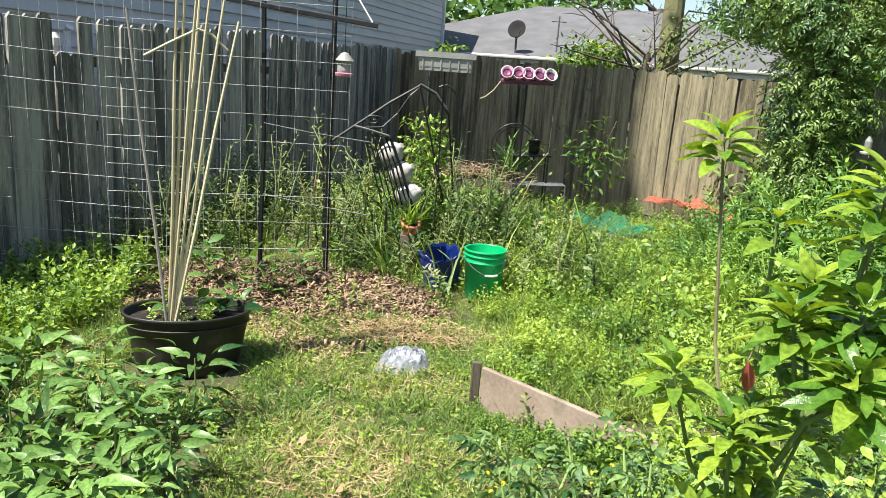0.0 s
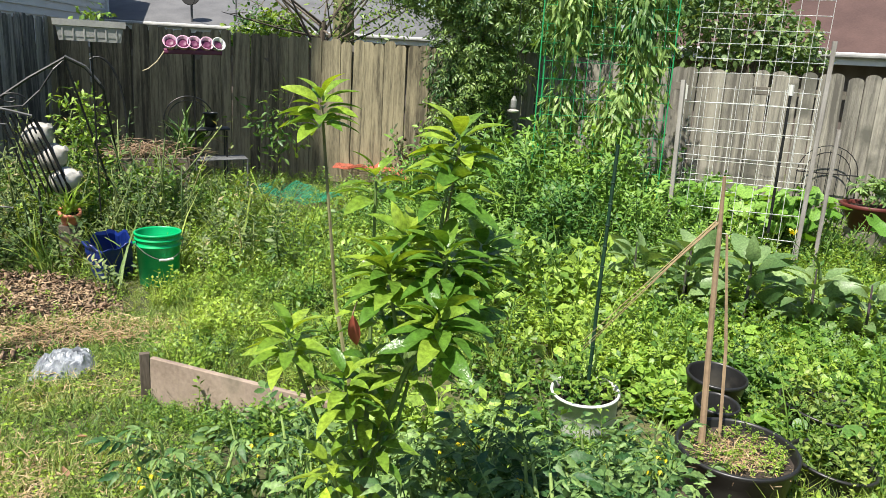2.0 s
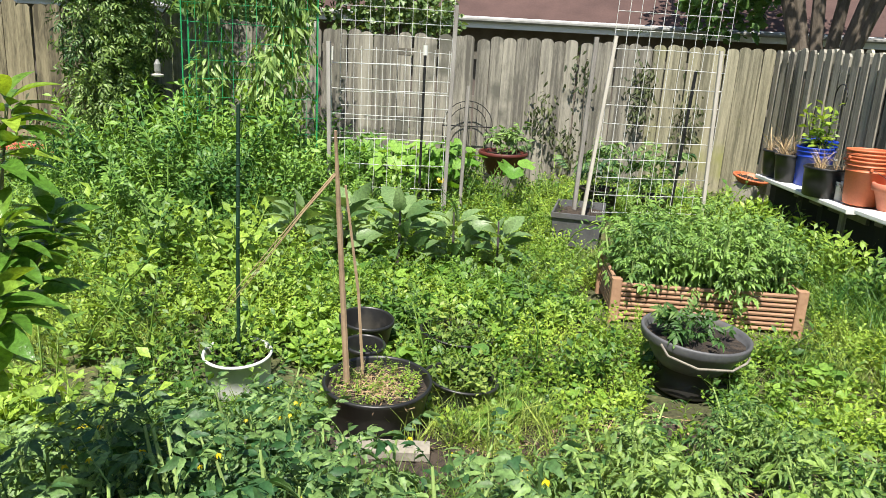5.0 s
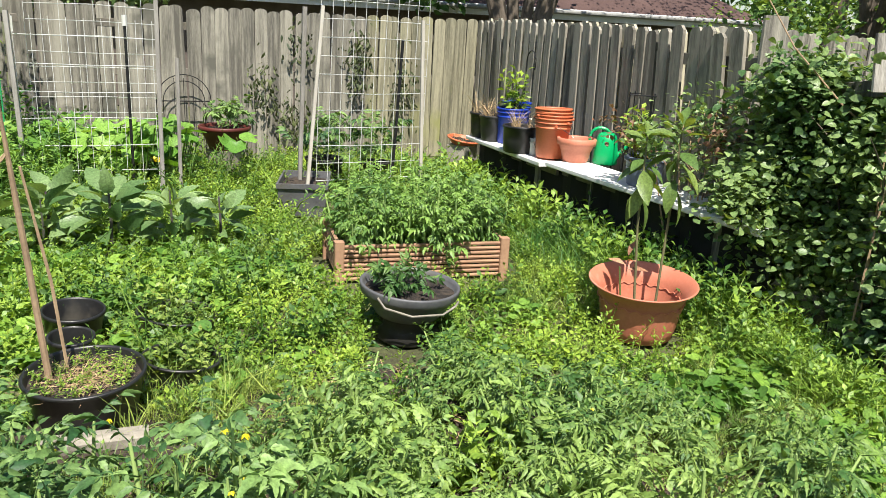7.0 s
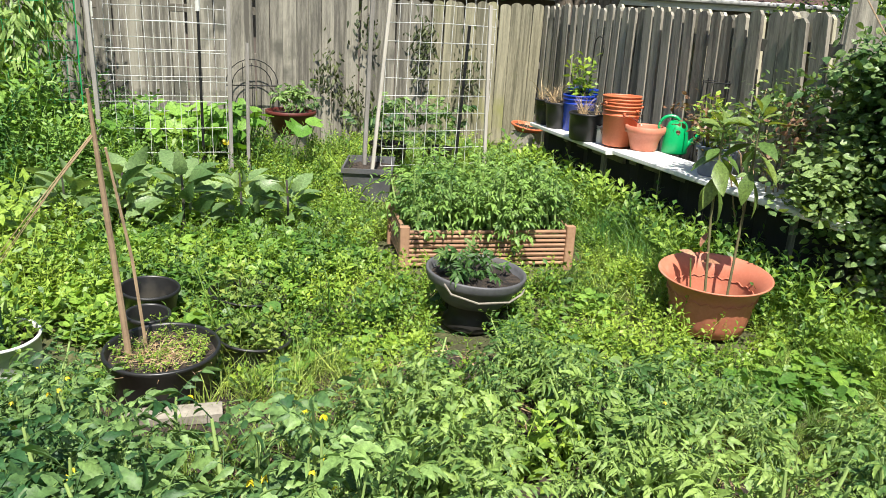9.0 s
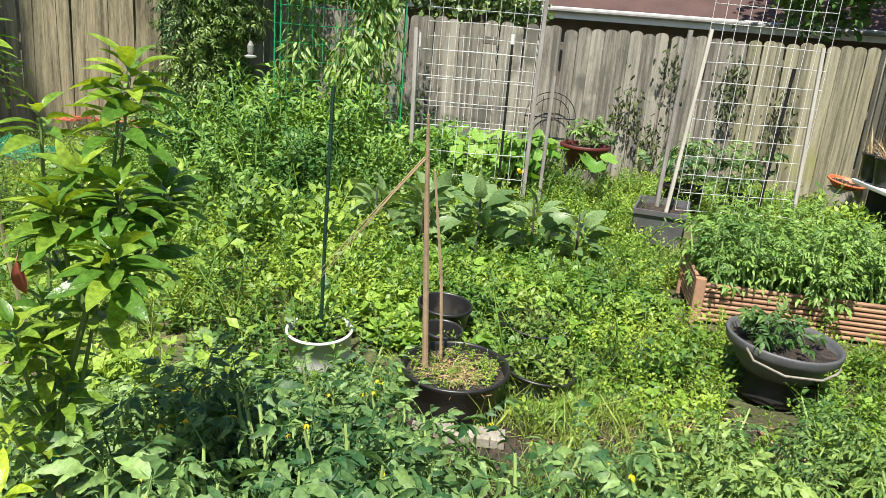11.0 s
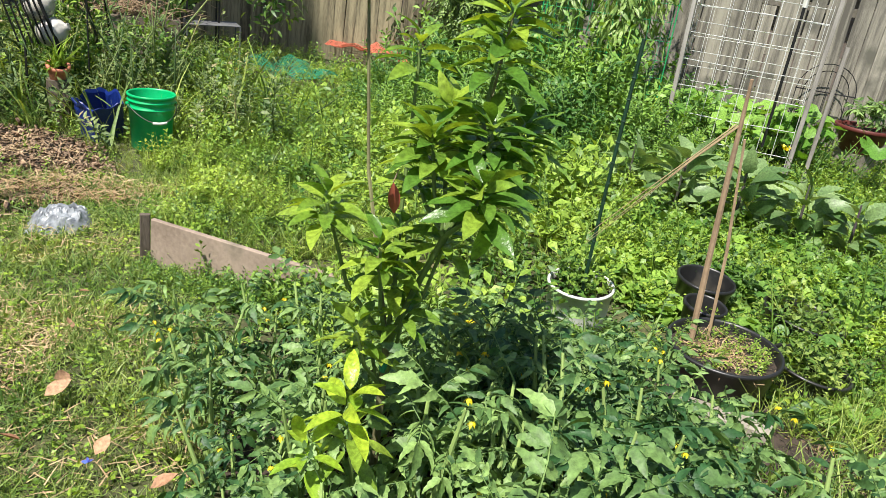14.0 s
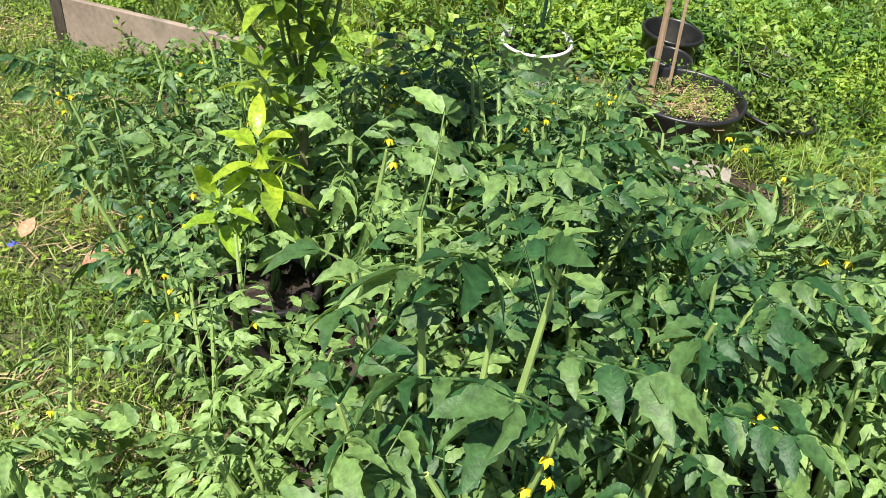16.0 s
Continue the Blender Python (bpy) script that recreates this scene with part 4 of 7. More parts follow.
# grey tub with the wire trellis
gt = thing("grey_trough", "dark grey plastic trough with soil, holding a wire trellis", "planter", (6.0, 3.28, 0))


def trough(parent, w, d, h, material, t=0.012, flare=0.9):
    o = [(-w / 2, -d / 2), (w / 2, -d / 2), (w / 2, d / 2), (-w / 2, d / 2)]
    R = [(flare, 0.0), (0.985, h - 0.04), (1.04, h - 0.04), (1.04, h), (0.96, h), (0.95, h - 0.03), (flare * 0.95, 0.03)]
    V = [(x * k, y * k, z) for k, z in R for x, y in o]
    F = [(j * 4 + i, j * 4 + (i + 1) % 4, j * 4 + 4 + (i + 1) % 4, j * 4 + 4 + i) for j in range(len(R) - 1) for i in range(4)] + [(3, 2, 1, 0), (24, 25, 26, 27)]
    part("body", (V, F), material, parent)
    k = 0.94
    n = 9
    V = [(w * k * (i / n - 0.5), d * k * (j / n - 0.5), h * 0.78 + random.uniform(-0.01, 0.015)) for j in range(n + 1) for i in range(n + 1)]
    F = [(j * (n + 1) + i, j * (n + 1) + i + 1, (j + 1) * (n + 1) + i + 1, (j + 1) * (n + 1) + i) for j in range(n) for i in range(n)]
    part("soil", (V, F), M["soil"], parent, "dark crumbly soil")


trough(gt, 0.62, 0.42, 0.29, M["grey_plastic"])
gt.matrix_basis = pose(5.94, 3.37, 0, 0, 0, 30)
PITS.append((6.0, 3.22, 0.33))

# slatted crate
cr = thing("slatted_planter", "red-brown slatted wooden planter full of tomato plants", "planter")
w, d, hh = 1.12, 0.6, 0.27
for sy in (-1, 1):
    for k in range(8):
        part("slat", tube([(-w / 2, sy * d / 2, 0.03 + 0.031 * k), (w / 2, sy * d / 2, 0.03 + 0.031 * k)], 0.0125, 8), M["crate"], cr)
for sx in (-1, 1):
    for k in range(8):
        part("slat", tube([(sx * w / 2, -d / 2, 0.045 + 0.031 * k), (sx * w / 2, d / 2, 0.045 + 0.031 * k)], 0.0125, 8), M["crate"], cr)
    for sy in (-1, 1):
        part("corner_post", beam((sx * (w / 2), sy * (d / 2), -0.02), (sx * (w / 2), sy * (d / 2), hh + 0.015), 0.062, 0.062, (1, 0, 0), 0.006), M["crate"], cr)
V = [(w * 0.98 * (i / 8 - 0.5), d * 0.94 * (j / 8 - 0.5), 0.2 + random.uniform(-0.02, 0.02)) for j in range(9) for i in range(9)]
part("soil", (V, [(j * 9 + i, j * 9 + i + 1, j * 9 + i + 10, j * 9 + i + 9) for j in range(8) for i in range(8)]), M["soil"], cr)
CR = pose(4.96, 1.80, 0, 0, 0, -50)
cr.matrix_basis = CR
for q in np.linspace(-0.45, 0.45, 4):
    v = CR @ Vector((q, 0, 0))
    PITS.append((v.x, v.y, 0.34))

# grey bowl on a foot, terracotta pot
gb = thing("grey_bowl_planter", "round grey plastic planter with a wide rim on a dark foot", "planter")
part("bowl", lathe([(0.12, 0.13), (0.17, 0.14), (0.205, 0.19), (0.232, 0.25), (0.252, 0.256), (0.260, 0.260), (0.265, 0.272), (0.270, 0.300), (0.269, 0.308), (0.262, 0.311), (0.254, 0.308), (0.247, 0.290), (0.232, 0.255), (0.12, 0.2)], 56), M["grey_plastic"], gb, "dark grey bowl with a rolled rim", True)
part("foot", lathe([(0.15, 0), (0.155, 0.01), (0.125, 0.06), (0.125, 0.12), (0.14, 0.135), (0.12, 0.14)], 32), M["brown_plastic"], gb, "dark brown foot", True)
soil(gb, 0.240, 0.272)
part("foliage", npmesh("foliage", *put(pin3, np.stack([rng.normal(-0.05, 0.08, 48), rng.normal(0.02, 0.07, 48), 0.29 + 0.10 * rng.random(48)], -1), rng.normal(0, 1, (48, 3)) * (1, 1, 0.4) + (0, 0, 0.5), rng.uniform(0.09, 0.16, 48)), M["tomato_light"]), M["tomato_light"], gb)
vine = tube([(-0.27, -0.05, 0.29), (-0.26, -0.10, 0.25), (-0.17, -0.21, 0.225), (0.0, -0.262, 0.22), (0.11, -0.24, 0.235), (0.2, -0.18, 0.225)], 0.006, 6)
part("dry_vine", vine, M["timber"], gb, "dry vine hanging under the rim")
place(gb, 3.83, 1.28, 0.0, -20, 3, 2)
PITS.append((3.83, 1.28, 0.22))
PITS.append((3.62, 1.2, 0.2))
PITS.append((3.45, 1.08, 0.18))
PITS.append((5.72, 3.05, 0.24))
PITS.append((5.9, 2.9, 0.2))
tp = thing("terracotta_planter", "large terracotta-coloured plastic pot with a flared rim, tilted", "planter")
tp_out = [(0.185, 0.0), (0.196, 0.006), (0.207, 0.06), (0.218, 0.12), (0.228, 0.18), (0.233, 0.215), (0.238, 0.232), (0.250, 0.258), (0.270, 0.284), (0.292, 0.304), (0.300, 0.309), (0.302, 0.315), (0.298, 0.319)]
tp_in = [(0.289, 0.315), (0.266, 0.294), (0.245, 0.266), (0.231, 0.235), (0.222, 0.18), (0.205, 0.09), (0.19, 0.04)]
body = part("body", lathe(tp_out + tp_in, 84, lambda a, j: 0.012 * abs(math.sin(14 * a)) if 1 < j < 5 else 0), M["terracotta"], tp, smooth=True)
soil(tp, 0.205, 0.10)
zig = [Vector((0.239 * math.cos(a), 0.239 * math.sin(a), 0.216 + 0.007 * math.sin(22 * a))) for a in np.linspace(0, 2 * math.pi, 170)]
part("moulded_wave", tube(zig, 0.004, 5), M["terracotta"], tp, "wavy moulded line")
zig = [Vector((0.223 * math.cos(a), 0.223 * math.sin(a), 0.205 + 0.007 * math.sin(22 * a))) for a in np.linspace(0, 2 * math.pi, 170)]
part("moulded_wave", tube(zig, 0.003, 5), M["terracotta"], tp, "wavy moulded line")
place(tp, 4.565, 0.165, 0.012, 0, 1, -4)
PITS.append((4.6, 0.14, 0.27))
PITS.append((4.42, 0.11, 0.2))

rp = place(pot("maroon_bowl", "wide maroon plastic bowl with a young plant by the fence", 0.255, 0.16, 0.25, M["maroon"], 0.85, 0.016, 0.04, category="planter"), 6.77, 4.95, 0.27)
rs = thing("brick_stand", "low brown block under the maroon bowl", "block", (6.77, 4.95, 0))
part("body", beam((0, 0, -0.02), (0, 0, 0.27), 0.28, 0.28), M["timber"], rs)
part("foliage", npmesh("foliage", *put(pin3, np.stack([rng.normal(0.05, 0.09, 40), rng.normal(0, 0.08, 40), 0.27 + 0.16 * rng.random(40)], -1), rng.normal(0, 1, (40, 3)) * (1, 1, 0.5) + (0, 0, 0.5), rng.uniform(0.12, 0.24, 40)), M["tomato"]), M["tomato"], rp)

# ---------------------------------------------------------------- bench along the right fence
def bench(name, label, p0, p1, depth, z):
    b = thing(name, label, "bench")
    a, c = Vector(p0), Vector(p1)
    n = Vector((0.653, -0.757, 0))
    mid = n * depth / 2
    part("top", beam((a.x + mid.x, a.y + mid.y, z - 0.02), (c.x + mid.x, c.y + mid.y, z - 0.02), depth, 0.04, bevel=0.008), M["bench"], b)
    d = (c - a).normalized()
    for s in (0.2, 0.8):
        for q in (0.2, depth - 0.06):
            p = a.lerp(c, s) + n * q
            part("leg", beam((p.x, p.y, -0.05), (p.x, p.y, z - 0.04), 0.07, 0.07, (d.x, d.y, 0)), M["picket_dark"], b)
    for q in (0.19, depth - 0.05):
        p, r = a + n * q, c + n * q
        part("apron", beam((p.x, p.y, z - 0.08), (r.x, r.y, z - 0.08), 0.03, 0.08), M["rail"], b)
    return b


bench("potting_bench", "long white-painted wooden bench along the fence, with pots", (7.62, 2.55, 0), (6.52, 1.42, 0), 0.50, 0.585)
bench("potting_bench", "long white-painted wooden bench along the fence, with dirt", (6.50, 1.36, 0), (5.0, -0.36, 0), 0.38, 0.60)
# Black sheet behind the legs darkens the gap as shade would.
shade_sheet = thing("weed_fabric", "black sheet standing in for the deep shade under the bench", "fabric", (5.3, 0.2, 0))
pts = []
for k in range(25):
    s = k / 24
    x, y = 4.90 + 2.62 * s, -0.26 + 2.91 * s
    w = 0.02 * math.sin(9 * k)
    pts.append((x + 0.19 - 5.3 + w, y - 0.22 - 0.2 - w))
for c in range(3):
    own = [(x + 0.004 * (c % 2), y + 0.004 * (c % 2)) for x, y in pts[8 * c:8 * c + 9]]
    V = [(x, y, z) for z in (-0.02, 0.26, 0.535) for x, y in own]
    part("sheet", (V, [(j * 9 + i, j * 9 + i + 1, j * 9 + 10 + i, j * 9 + 9 + i) for j in range(2) for i in range(8)]), M["fabric"], shade_sheet)
BZ = 0.6
for x, y, r, h in ((7.60, 2.36, 0.13, 0.25), (7.42, 2.18, 0.13, 0.25)):
    n = place(pot("black_pot", "black plastic nursery pot with dry weeds on the bench", r, r * 0.82, h, M["black_plastic"], 0.9, 0.006, 0.02, group="pots on the bench"), x, y, BZ - 0.015)
    tuft_in(n, 9, 0.09, 0.2, 0.3, M["straw"], dry_tuft, "dry_growth", "dry brown stalks")
n = place(bucket("blue_pail", "bright blue bucket holding a leafy plant on the bench", M["blue_plastic"], 0.145, 0.125, 0.34, 0.9, 70), 7.40, 1.98, BZ - 0.015, 20)
tuft_in(n, 12, 0.1, 0.3, 0.33, M["weed_light"], small_sprigs[1], "leafy_plant")
n = place(bucket("blue_pail", "second bright blue bucket behind the first", M["blue_plastic"], 0.145, 0.125, 0.38, 0.0, 70), 7.62, 2.02, BZ - 0.015, 50)
n = place(pot("black_pot", "squat black plastic pot with dry stalks on the bench", 0.165, 0.15, 0.24, M["black_plastic"], 0.9, 0.006, 0.02, group="pots on the bench"), 6.92, 1.72, BZ - 0.015)
tuft_in(n, 12, 0.12, 0.2, 0.24, M["straw"], dry_tuft, "dry_growth", "dry brown stalks")
n = place(bucket("white_cup", "small white plastic bottle on the bench", M["white_plastic"], 0.035, 0.035, 0.15, 0, 80), 6.83, 1.56, BZ - 0.015)
for k in range(4):
    ob = bucket("orange_bucket", "orange plastic bucket in a stack of four", M["orange_plastic"], 0.155, 0.13, 0.34, 0.0, -20 + 100 * (k > 0))
    tagged(ob, group="stack of orange buckets")
    place(ob, 6.75, 1.38, BZ + 0.001 + 0.026 * k, 25 + 40 * k, 0.6 * k, 0)
n = place(pot("terracotta_pot", "terracotta-coloured plastic pot with a banded rim on the bench", 0.15, 0.105, 0.20, M["terracotta"], 0.0, 0.016, 0.055, group="pots on the bench"), 6.66, 1.14, BZ)
n = thing("watering_can", "bright green plastic watering can standing on the bench", "watering can")
part("body", lathe([(0.095, 0), (0.102, 0.01), (0.10, 0.10), (0.088, 0.20), (0.072, 0.245), (0.05, 0.262), (0.046, 0.255), (0.06, 0.24)], 32), M["green_plastic"], n, smooth=True)
part("handle", tube(arc((-0.055, 0, 0.21), 0.088, 10, 215, 14), 0.013, 8), M["green_plastic"], n)
part("spout", tube([(0.08, 0, 0.06), (0.15, 0, 0.13), (0.21, 0, 0.23)], [0.024, 0.017, 0.013], 10), M["green_plastic"], n)
part("rose", lathe([(0.013, 0), (0.034, 0.03), (0.036, 0.036), (0.01, 0.042)], 16), M["green_plastic"], n).matrix_basis = pose(0.208, 0, 0.225, 0, 40, 0)
place(n, 6.72, 0.90, BZ, -75)
hk = thing("shepherd_hook", "thin black iron shepherd hook by the mildewed fence", "hook", (8.30, 2.17, 0))
part("rod", tube([(0, 0, -0.05), (0, 0, 1.3)] + [Vector(p) for p in arc((-0.09, -0.08, 1.33), 0.12, 0, 215, 12, (0.75, 0.66, 0))], 0.006, 6), M["black_iron"], hk)
pc = thing("wire_plant_stand", "tall black wire plant stand behind the watering can", "stand", (6.62, 0.62, 0.6))
for sx, sy in ((-0.11, -0.1), (0.11, 0.1), (-0.11, 0.1), (0.11, -0.1)):
    part("upright", tube([(sx, sy, 0.0), (sx * 0.95, sy * 0.95, 0.62)], 0.005, 6), M["black_iron"], pc)
for z in (0.28, 0.6):
    ring = [(-0.11, -0.1, z), (0.11, -0.1, z), (0.11, 0.1, z), (-0.11, 0.1, z), (-0.11, -0.1, z)]
    part("hoop", tube(ring, 0.005, 6), M["black_iron"], pc)
n = place(pot("grey_pot", "blue-grey plastic pot with a leafy shrub on the bench", 0.14, 0.115, 0.21, M["blue_grey"], 0.88, 0.012, 0.03, group="pots on the bench"), 5.96, 0.45, BZ)
tuft_in(n, 14, 0.10, 0.18, 0.30, M["weed_light"], small_sprigs[0], "foliage")
n = place(pot("orange_dish", "flat orange plastic dish on the ground under the fence", 0.17, 0.13, 0.07, M["orange_plastic"], 0.6, 0.01, 0.02, category="tray"), 8.02, 2.74, 0.42, 0, 10, 0)
n2 = thing("block", "weathered block under the orange dish", "block", (8.02, 2.74, 0))
part("body", beam((0, 0, -0.02), (0, 0, 0.42), 0.26, 0.26), M["timber"], n2)
tuft_in(n, 6, 0.1, 0.04, 0.12, M["straw"], dry_tuft, "dry_plant", "dry brown stalks")


# ---------------------------------------------------------------- wire trellises
def wire_panel(name, label, p0, p1, z0, z1, step, rise, material, r=0.0021, lean=(0, 0), skew=0.0, group=""):
    """Welded wire mesh between two feet, wire by wire."""
    ob = thing(name, label, "trellis", group=group)
    a, b = Vector((*p0, 0)), Vector((*p1, 0))
    L = (b - a).length
    d = (b - a).normalized()
    ln = Vector((lean[0], lean[1], 0))
    at_ = lambda s, z: a + d * s + ln * (z - z0) + Vector((0, 0, z + skew * s))
    n = int(L / step)
    for i in range(n + 1):
        w = random.gauss(0, 0.008)
        part("wire", tube([at_(i * step, z0), at_(i * step + w, (z0 + z1) / 2), at_(i * step, z1)], r * 0.7, 4), material, ob)
    k = int((z1 - z0) / rise)
    for j in range(k + 1):
        w = random.gauss(0, 0.006)
        part("wire", tube([at_(0, z0 + j * rise), at_(L / 2, z0 + j * rise + w), at_(n * step, z0 + j * rise)], r, 4), material, ob)
    return ob


def post(name, label, p0, p1, w, material, category="post"):
    ob = thing(name, label, category, p0)
    part("body", beam((0, 0, 0), Vector(p1) - Vector(p0), w, w * 0.8, (0.7, -0.7, 0)), material, ob)
    return ob


wire_panel("wire_trellis", "leaning galvanised wire mesh panel before the grey board fence", (-3.35, 4.9), (-1.85, 5.15), 0.02, 2.6, 0.115, 0.2, M["old_wire"], lean=(-0.05, 0.03), r=0.0016, skew=-0.05, group="wire trellises")
wire_panel("wire_trellis", "galvanised wire mesh panel before the grey board fence", (-2.35, 5.35), (-0.6, 5.72), 0.02, 2.5, 0.13, 0.2, M["old_wire"], r=0.0016, group="wire trellises")
frame1 = thing("iron_arbor", "black iron garden arbor with scroll wire and a top bar", "frame", (-1.4, 5.8, 0))
part("post", tube([(0.03, 0.02, -0.05), (0.04, 0.06, 1.0), (0.02, 0.06, 2.5)], 0.018, 8), M["black_iron"], frame1)
part("post", tube([(0.56, -0.02, -0.05), (0.555, 0.0, 1.0), (0.56, 0.06, 2.5)], 0.02, 8), M["black_iron"], frame1)
part("top_bar", beam((-0.75, -0.02, 2.08), (0.9, -0.2, 1.9), 0.02, 0.035), M["black_iron"], frame1)
part("brace", tube([(0.86, -0.18, 1.92), (0.7, -0.1, 2.15), (0.62, 0.0, 2.4)], 0.006, 6), M["wire"], frame1)
for zz in (0.55, 1.1):
    part("cross_wire", tube([(0.05, 0.02, zz + 0.04), (0.4, -0.05, zz), (0.9, -0.2, zz - 0.03)], 0.0045, 5), M["grey_plastic"], frame1)

wire_panel("wire_trellis", "tall galvanised wire mesh panel with wooden posts by the squash", (4.70, 5.32), (5.50, 4.62), 0.05, 1.55, 0.132, 0.225, M["wire"], 0.0034, group="wire trellises")
wire_panel("wire_trellis", "tall galvanised wire mesh panel standing behind the squash", (5.35, 5.995), (6.24, 5.215), 0.25, 2.55, 0.142, 0.14, M["wire"], 0.0031, group="wire trellises")
for p0, p1, w, mname in (((4.69, 5.30, -0.05), (4.66, 5.32, 1.58), 0.045, "grey_post"), ((5.50, 4.60, -0.05), (5.53, 4.60, 1.95), 0.045, "grey_post"), ((5.66, 4.54, -0.05), (5.68, 4.54, 1.25), 0.04, "grey_post")):
    post("trellis_post", "weathered grey wooden stake holding the wire mesh", p0, p1, w, M[mname])
n = post("metal_stake", "black metal stake with a white tip", (5.42, 4.86, -0.05), (5.42, 4.86, 1.58), 0.03, M["black_iron"], "stake")
part("cap", tube([(0, 0, 1.55), (0, 0, 1.64)], 0.022, 8), M["white_plastic"], n, "white plastic tip")
n = thing("wire_tag", "white plastic tag tied to a trellis post", "tag", (4.66, 5.29, 1.42))
part("body", beam((0, -0.03, 0), (0, -0.03, 0.12), 0.022, 0.006), M["white_plastic"], n)
arch = thing("wire_arch", "low dark wire garden arch against the back fence", "arch", (6.98, 5.68, 0))
for k, (r0, zc) in enumerate(((0.29, 0.70), (0.22, 0.70))):
    part("hoop", tube([(-r0 * 0.75, r0 * 0.66, 0.0)] + [Vector(p) for p in arc((0, 0, zc), r0, 180, 0, 13, (0.75, -0.66, 0))] + [(r0 * 0.75, -r0 * 0.66, 0.0)], 0.005, 6), M["black_iron"], arch)
for s in (-0.1, 0.0, 0.1):
    part("bar", tube([(0.75 * s, -0.66 * s, 0.0), (0.75 * s, -0.66 * s, 0.95)], 0.004, 5), M["black_iron"], arch)
part("rail", tube([(-0.22, 0.2, 0.70), (0.22, -0.2, 0.70)], 0.007, 6), M["black_iron"], arch)

wire_panel("wire_trellis", "tall leaning wire mesh panel between pale laths in the grey trough", (5.83, 3.18), (6.62, 2.56), 0.3, 2.5, 0.10, 0.15, M["wire"], 0.0029, lean=(0.08, 0.02), group="wire trellises")
for p0, p1 in (((5.72, 3.20, 0.20), (5.95, 3.20, 1.75)), ((6.62, 2.55, -0.05), (6.66, 2.62, 1.68))):
    post("trellis_lath", "pale unpainted wooden lath holding the wire mesh", p0, p1, 0.036, M["lath"])
post("trellis_post", "grey wooden stake in the trough", (6.07, 3.52, 0.1), (6.13, 3.50, 1.74), 0.045, M["grey_post"])
post("metal_stake", "dark metal stake by the trellis", (6.79, 2.96, 0.0), (6.83, 2.90, 1.5), 0.03, M["black_iron"], "stake")
for x, y, r in ((7.15, 3.35, 0.16), (7.0, 3.85, 0.2)):
    n = place(pot("black_pot", "black nursery pot with a tomato plant behind the trellis", r, r * 0.8, 0.28, M["black_plastic"], 0.9, 0.008, 0.02, group="pots by the trellis"), x, y, 0)
    part("foliage", npmesh("foliage", *put(pin3, np.stack([rng.normal(0, 0.12, 60), rng.normal(0, 0.12, 60), 0.3 + 0.4 * rng.random(60)], -1), rng.normal(0, 1, (60, 3)) * (1, 1, 0.5) + (0, 0, 0.3), rng.uniform(0.12, 0.26, 60)), M["tomato"]), M["tomato"], n)
    PITS.append((x, y, r))

# green wire cylinder for climbers
gc = thing("green_wire_trellis", "tall bright green coated wire trellis with climbing leaves", "trellis", (4.2, 6.0, 0))
for j in range(2):
    off = Vector((0.25 * j, 0.35 * j, 0))
    a, b = Vector((-0.52, 0.1, 0)) + off, Vector((0.54, -0.42, 0)) + off
    for s in np.linspace(0, 1, 12):
        p = a.lerp(b, s)
        part("wire", tube([(p.x, p.y, 0.2), (p.x + random.gauss(0, 0.01), p.y, 1.5), (p.x, p.y, 2.7)], 0.0022, 4), M["green_wire"], gc)
    for z in np.arange(0.4, 2.7, 0.16):
        part("wire", tube([(a.x, a.y, z), (b.x, b.y, z + random.gauss(0, 0.006))], 0.0022, 4), M["green_wire"], gc)
    part("stake", tube([(a.x, a.y, -0.05), (a.x, a.y, 2.75)], 0.006, 6), M["green_wire"], gc)
    part("stake", tube([(b.x, b.y, -0.05), (b.x, b.y, 2.75)], 0.006, 6), M["green_wire"], gc)

# ---------------------------------------------------------------- old iron glider, hanging planters, table
ar = thing("iron_glider", "broken black wrought-iron garden seat with a scrolled arched back", "bench", (-0.4, 6.55, 0))
o = Vector((-0.4, 6.55, 0))
rail_pts = [Vector(p) - o for p in ((-1.0, 6.5, 0.92), (-0.69, 6.54, 1.15), (-0.45, 6.57, 1.33), (-0.2, 6.6, 1.49), (-0.06, 6.63, 1.42), (0.06, 6.66, 1.26))]
part("back_rail", tube(rail_pts, 0.012, 8), M["black_iron"], ar)
part("worn_rail", tube([Vector(p) - o for p in ((-0.2, 6.59, 1.50), (-0.06, 6.62, 1.43), (0.04, 6.65, 1.30))], 0.011, 8), M["grey_plastic"], ar, "bare grey metal strip")
part("lower_rail", tube([Vector(p) - o for p in ((-0.72, 6.5, 1.10), (-0.5, 6.52, 1.12), (-0.38, 6.55, 1.24), (-0.28, 6.57, 1.40), (-0.2, 6.6, 1.48))], 0.008, 6), M["black_iron"], ar)
sp = [Vector((-0.58 + 0.10 * (1 - q) * math.cos(9 * q) - o.x, 6.54 - o.y, 1.17 + 0.05 * (1 - q) * math.sin(9 * q))) for q in np.linspace(0, 0.9, 22)]
part("scroll", tube(sp, 0.006, 6), M["black_iron"], ar)
part("arm", tube([Vector(p) - o for p in ((-0.72, 6.42, 1.12), (-0.6, 6.4, 1.10), (-0.43, 6.38, 1.06))], 0.010, 6), M["grey_plastic"], ar, "worn grey armrest")
for k in range(7):
    q = k / 6
    part("seat_bar", tube([Vector((-0.66 + 0.24 * q, 6.42 - 0.02 * q, 1.08 - 0.04 * q)) - o, Vector((-0.56 + 0.24 * q, 6.40, 0.8)) - o, Vector((-0.46 + 0.26 * q, 6.38, 0.48)) - o], 0.007 + 0.006 * (k == 6), 5), M["black_iron"], ar)
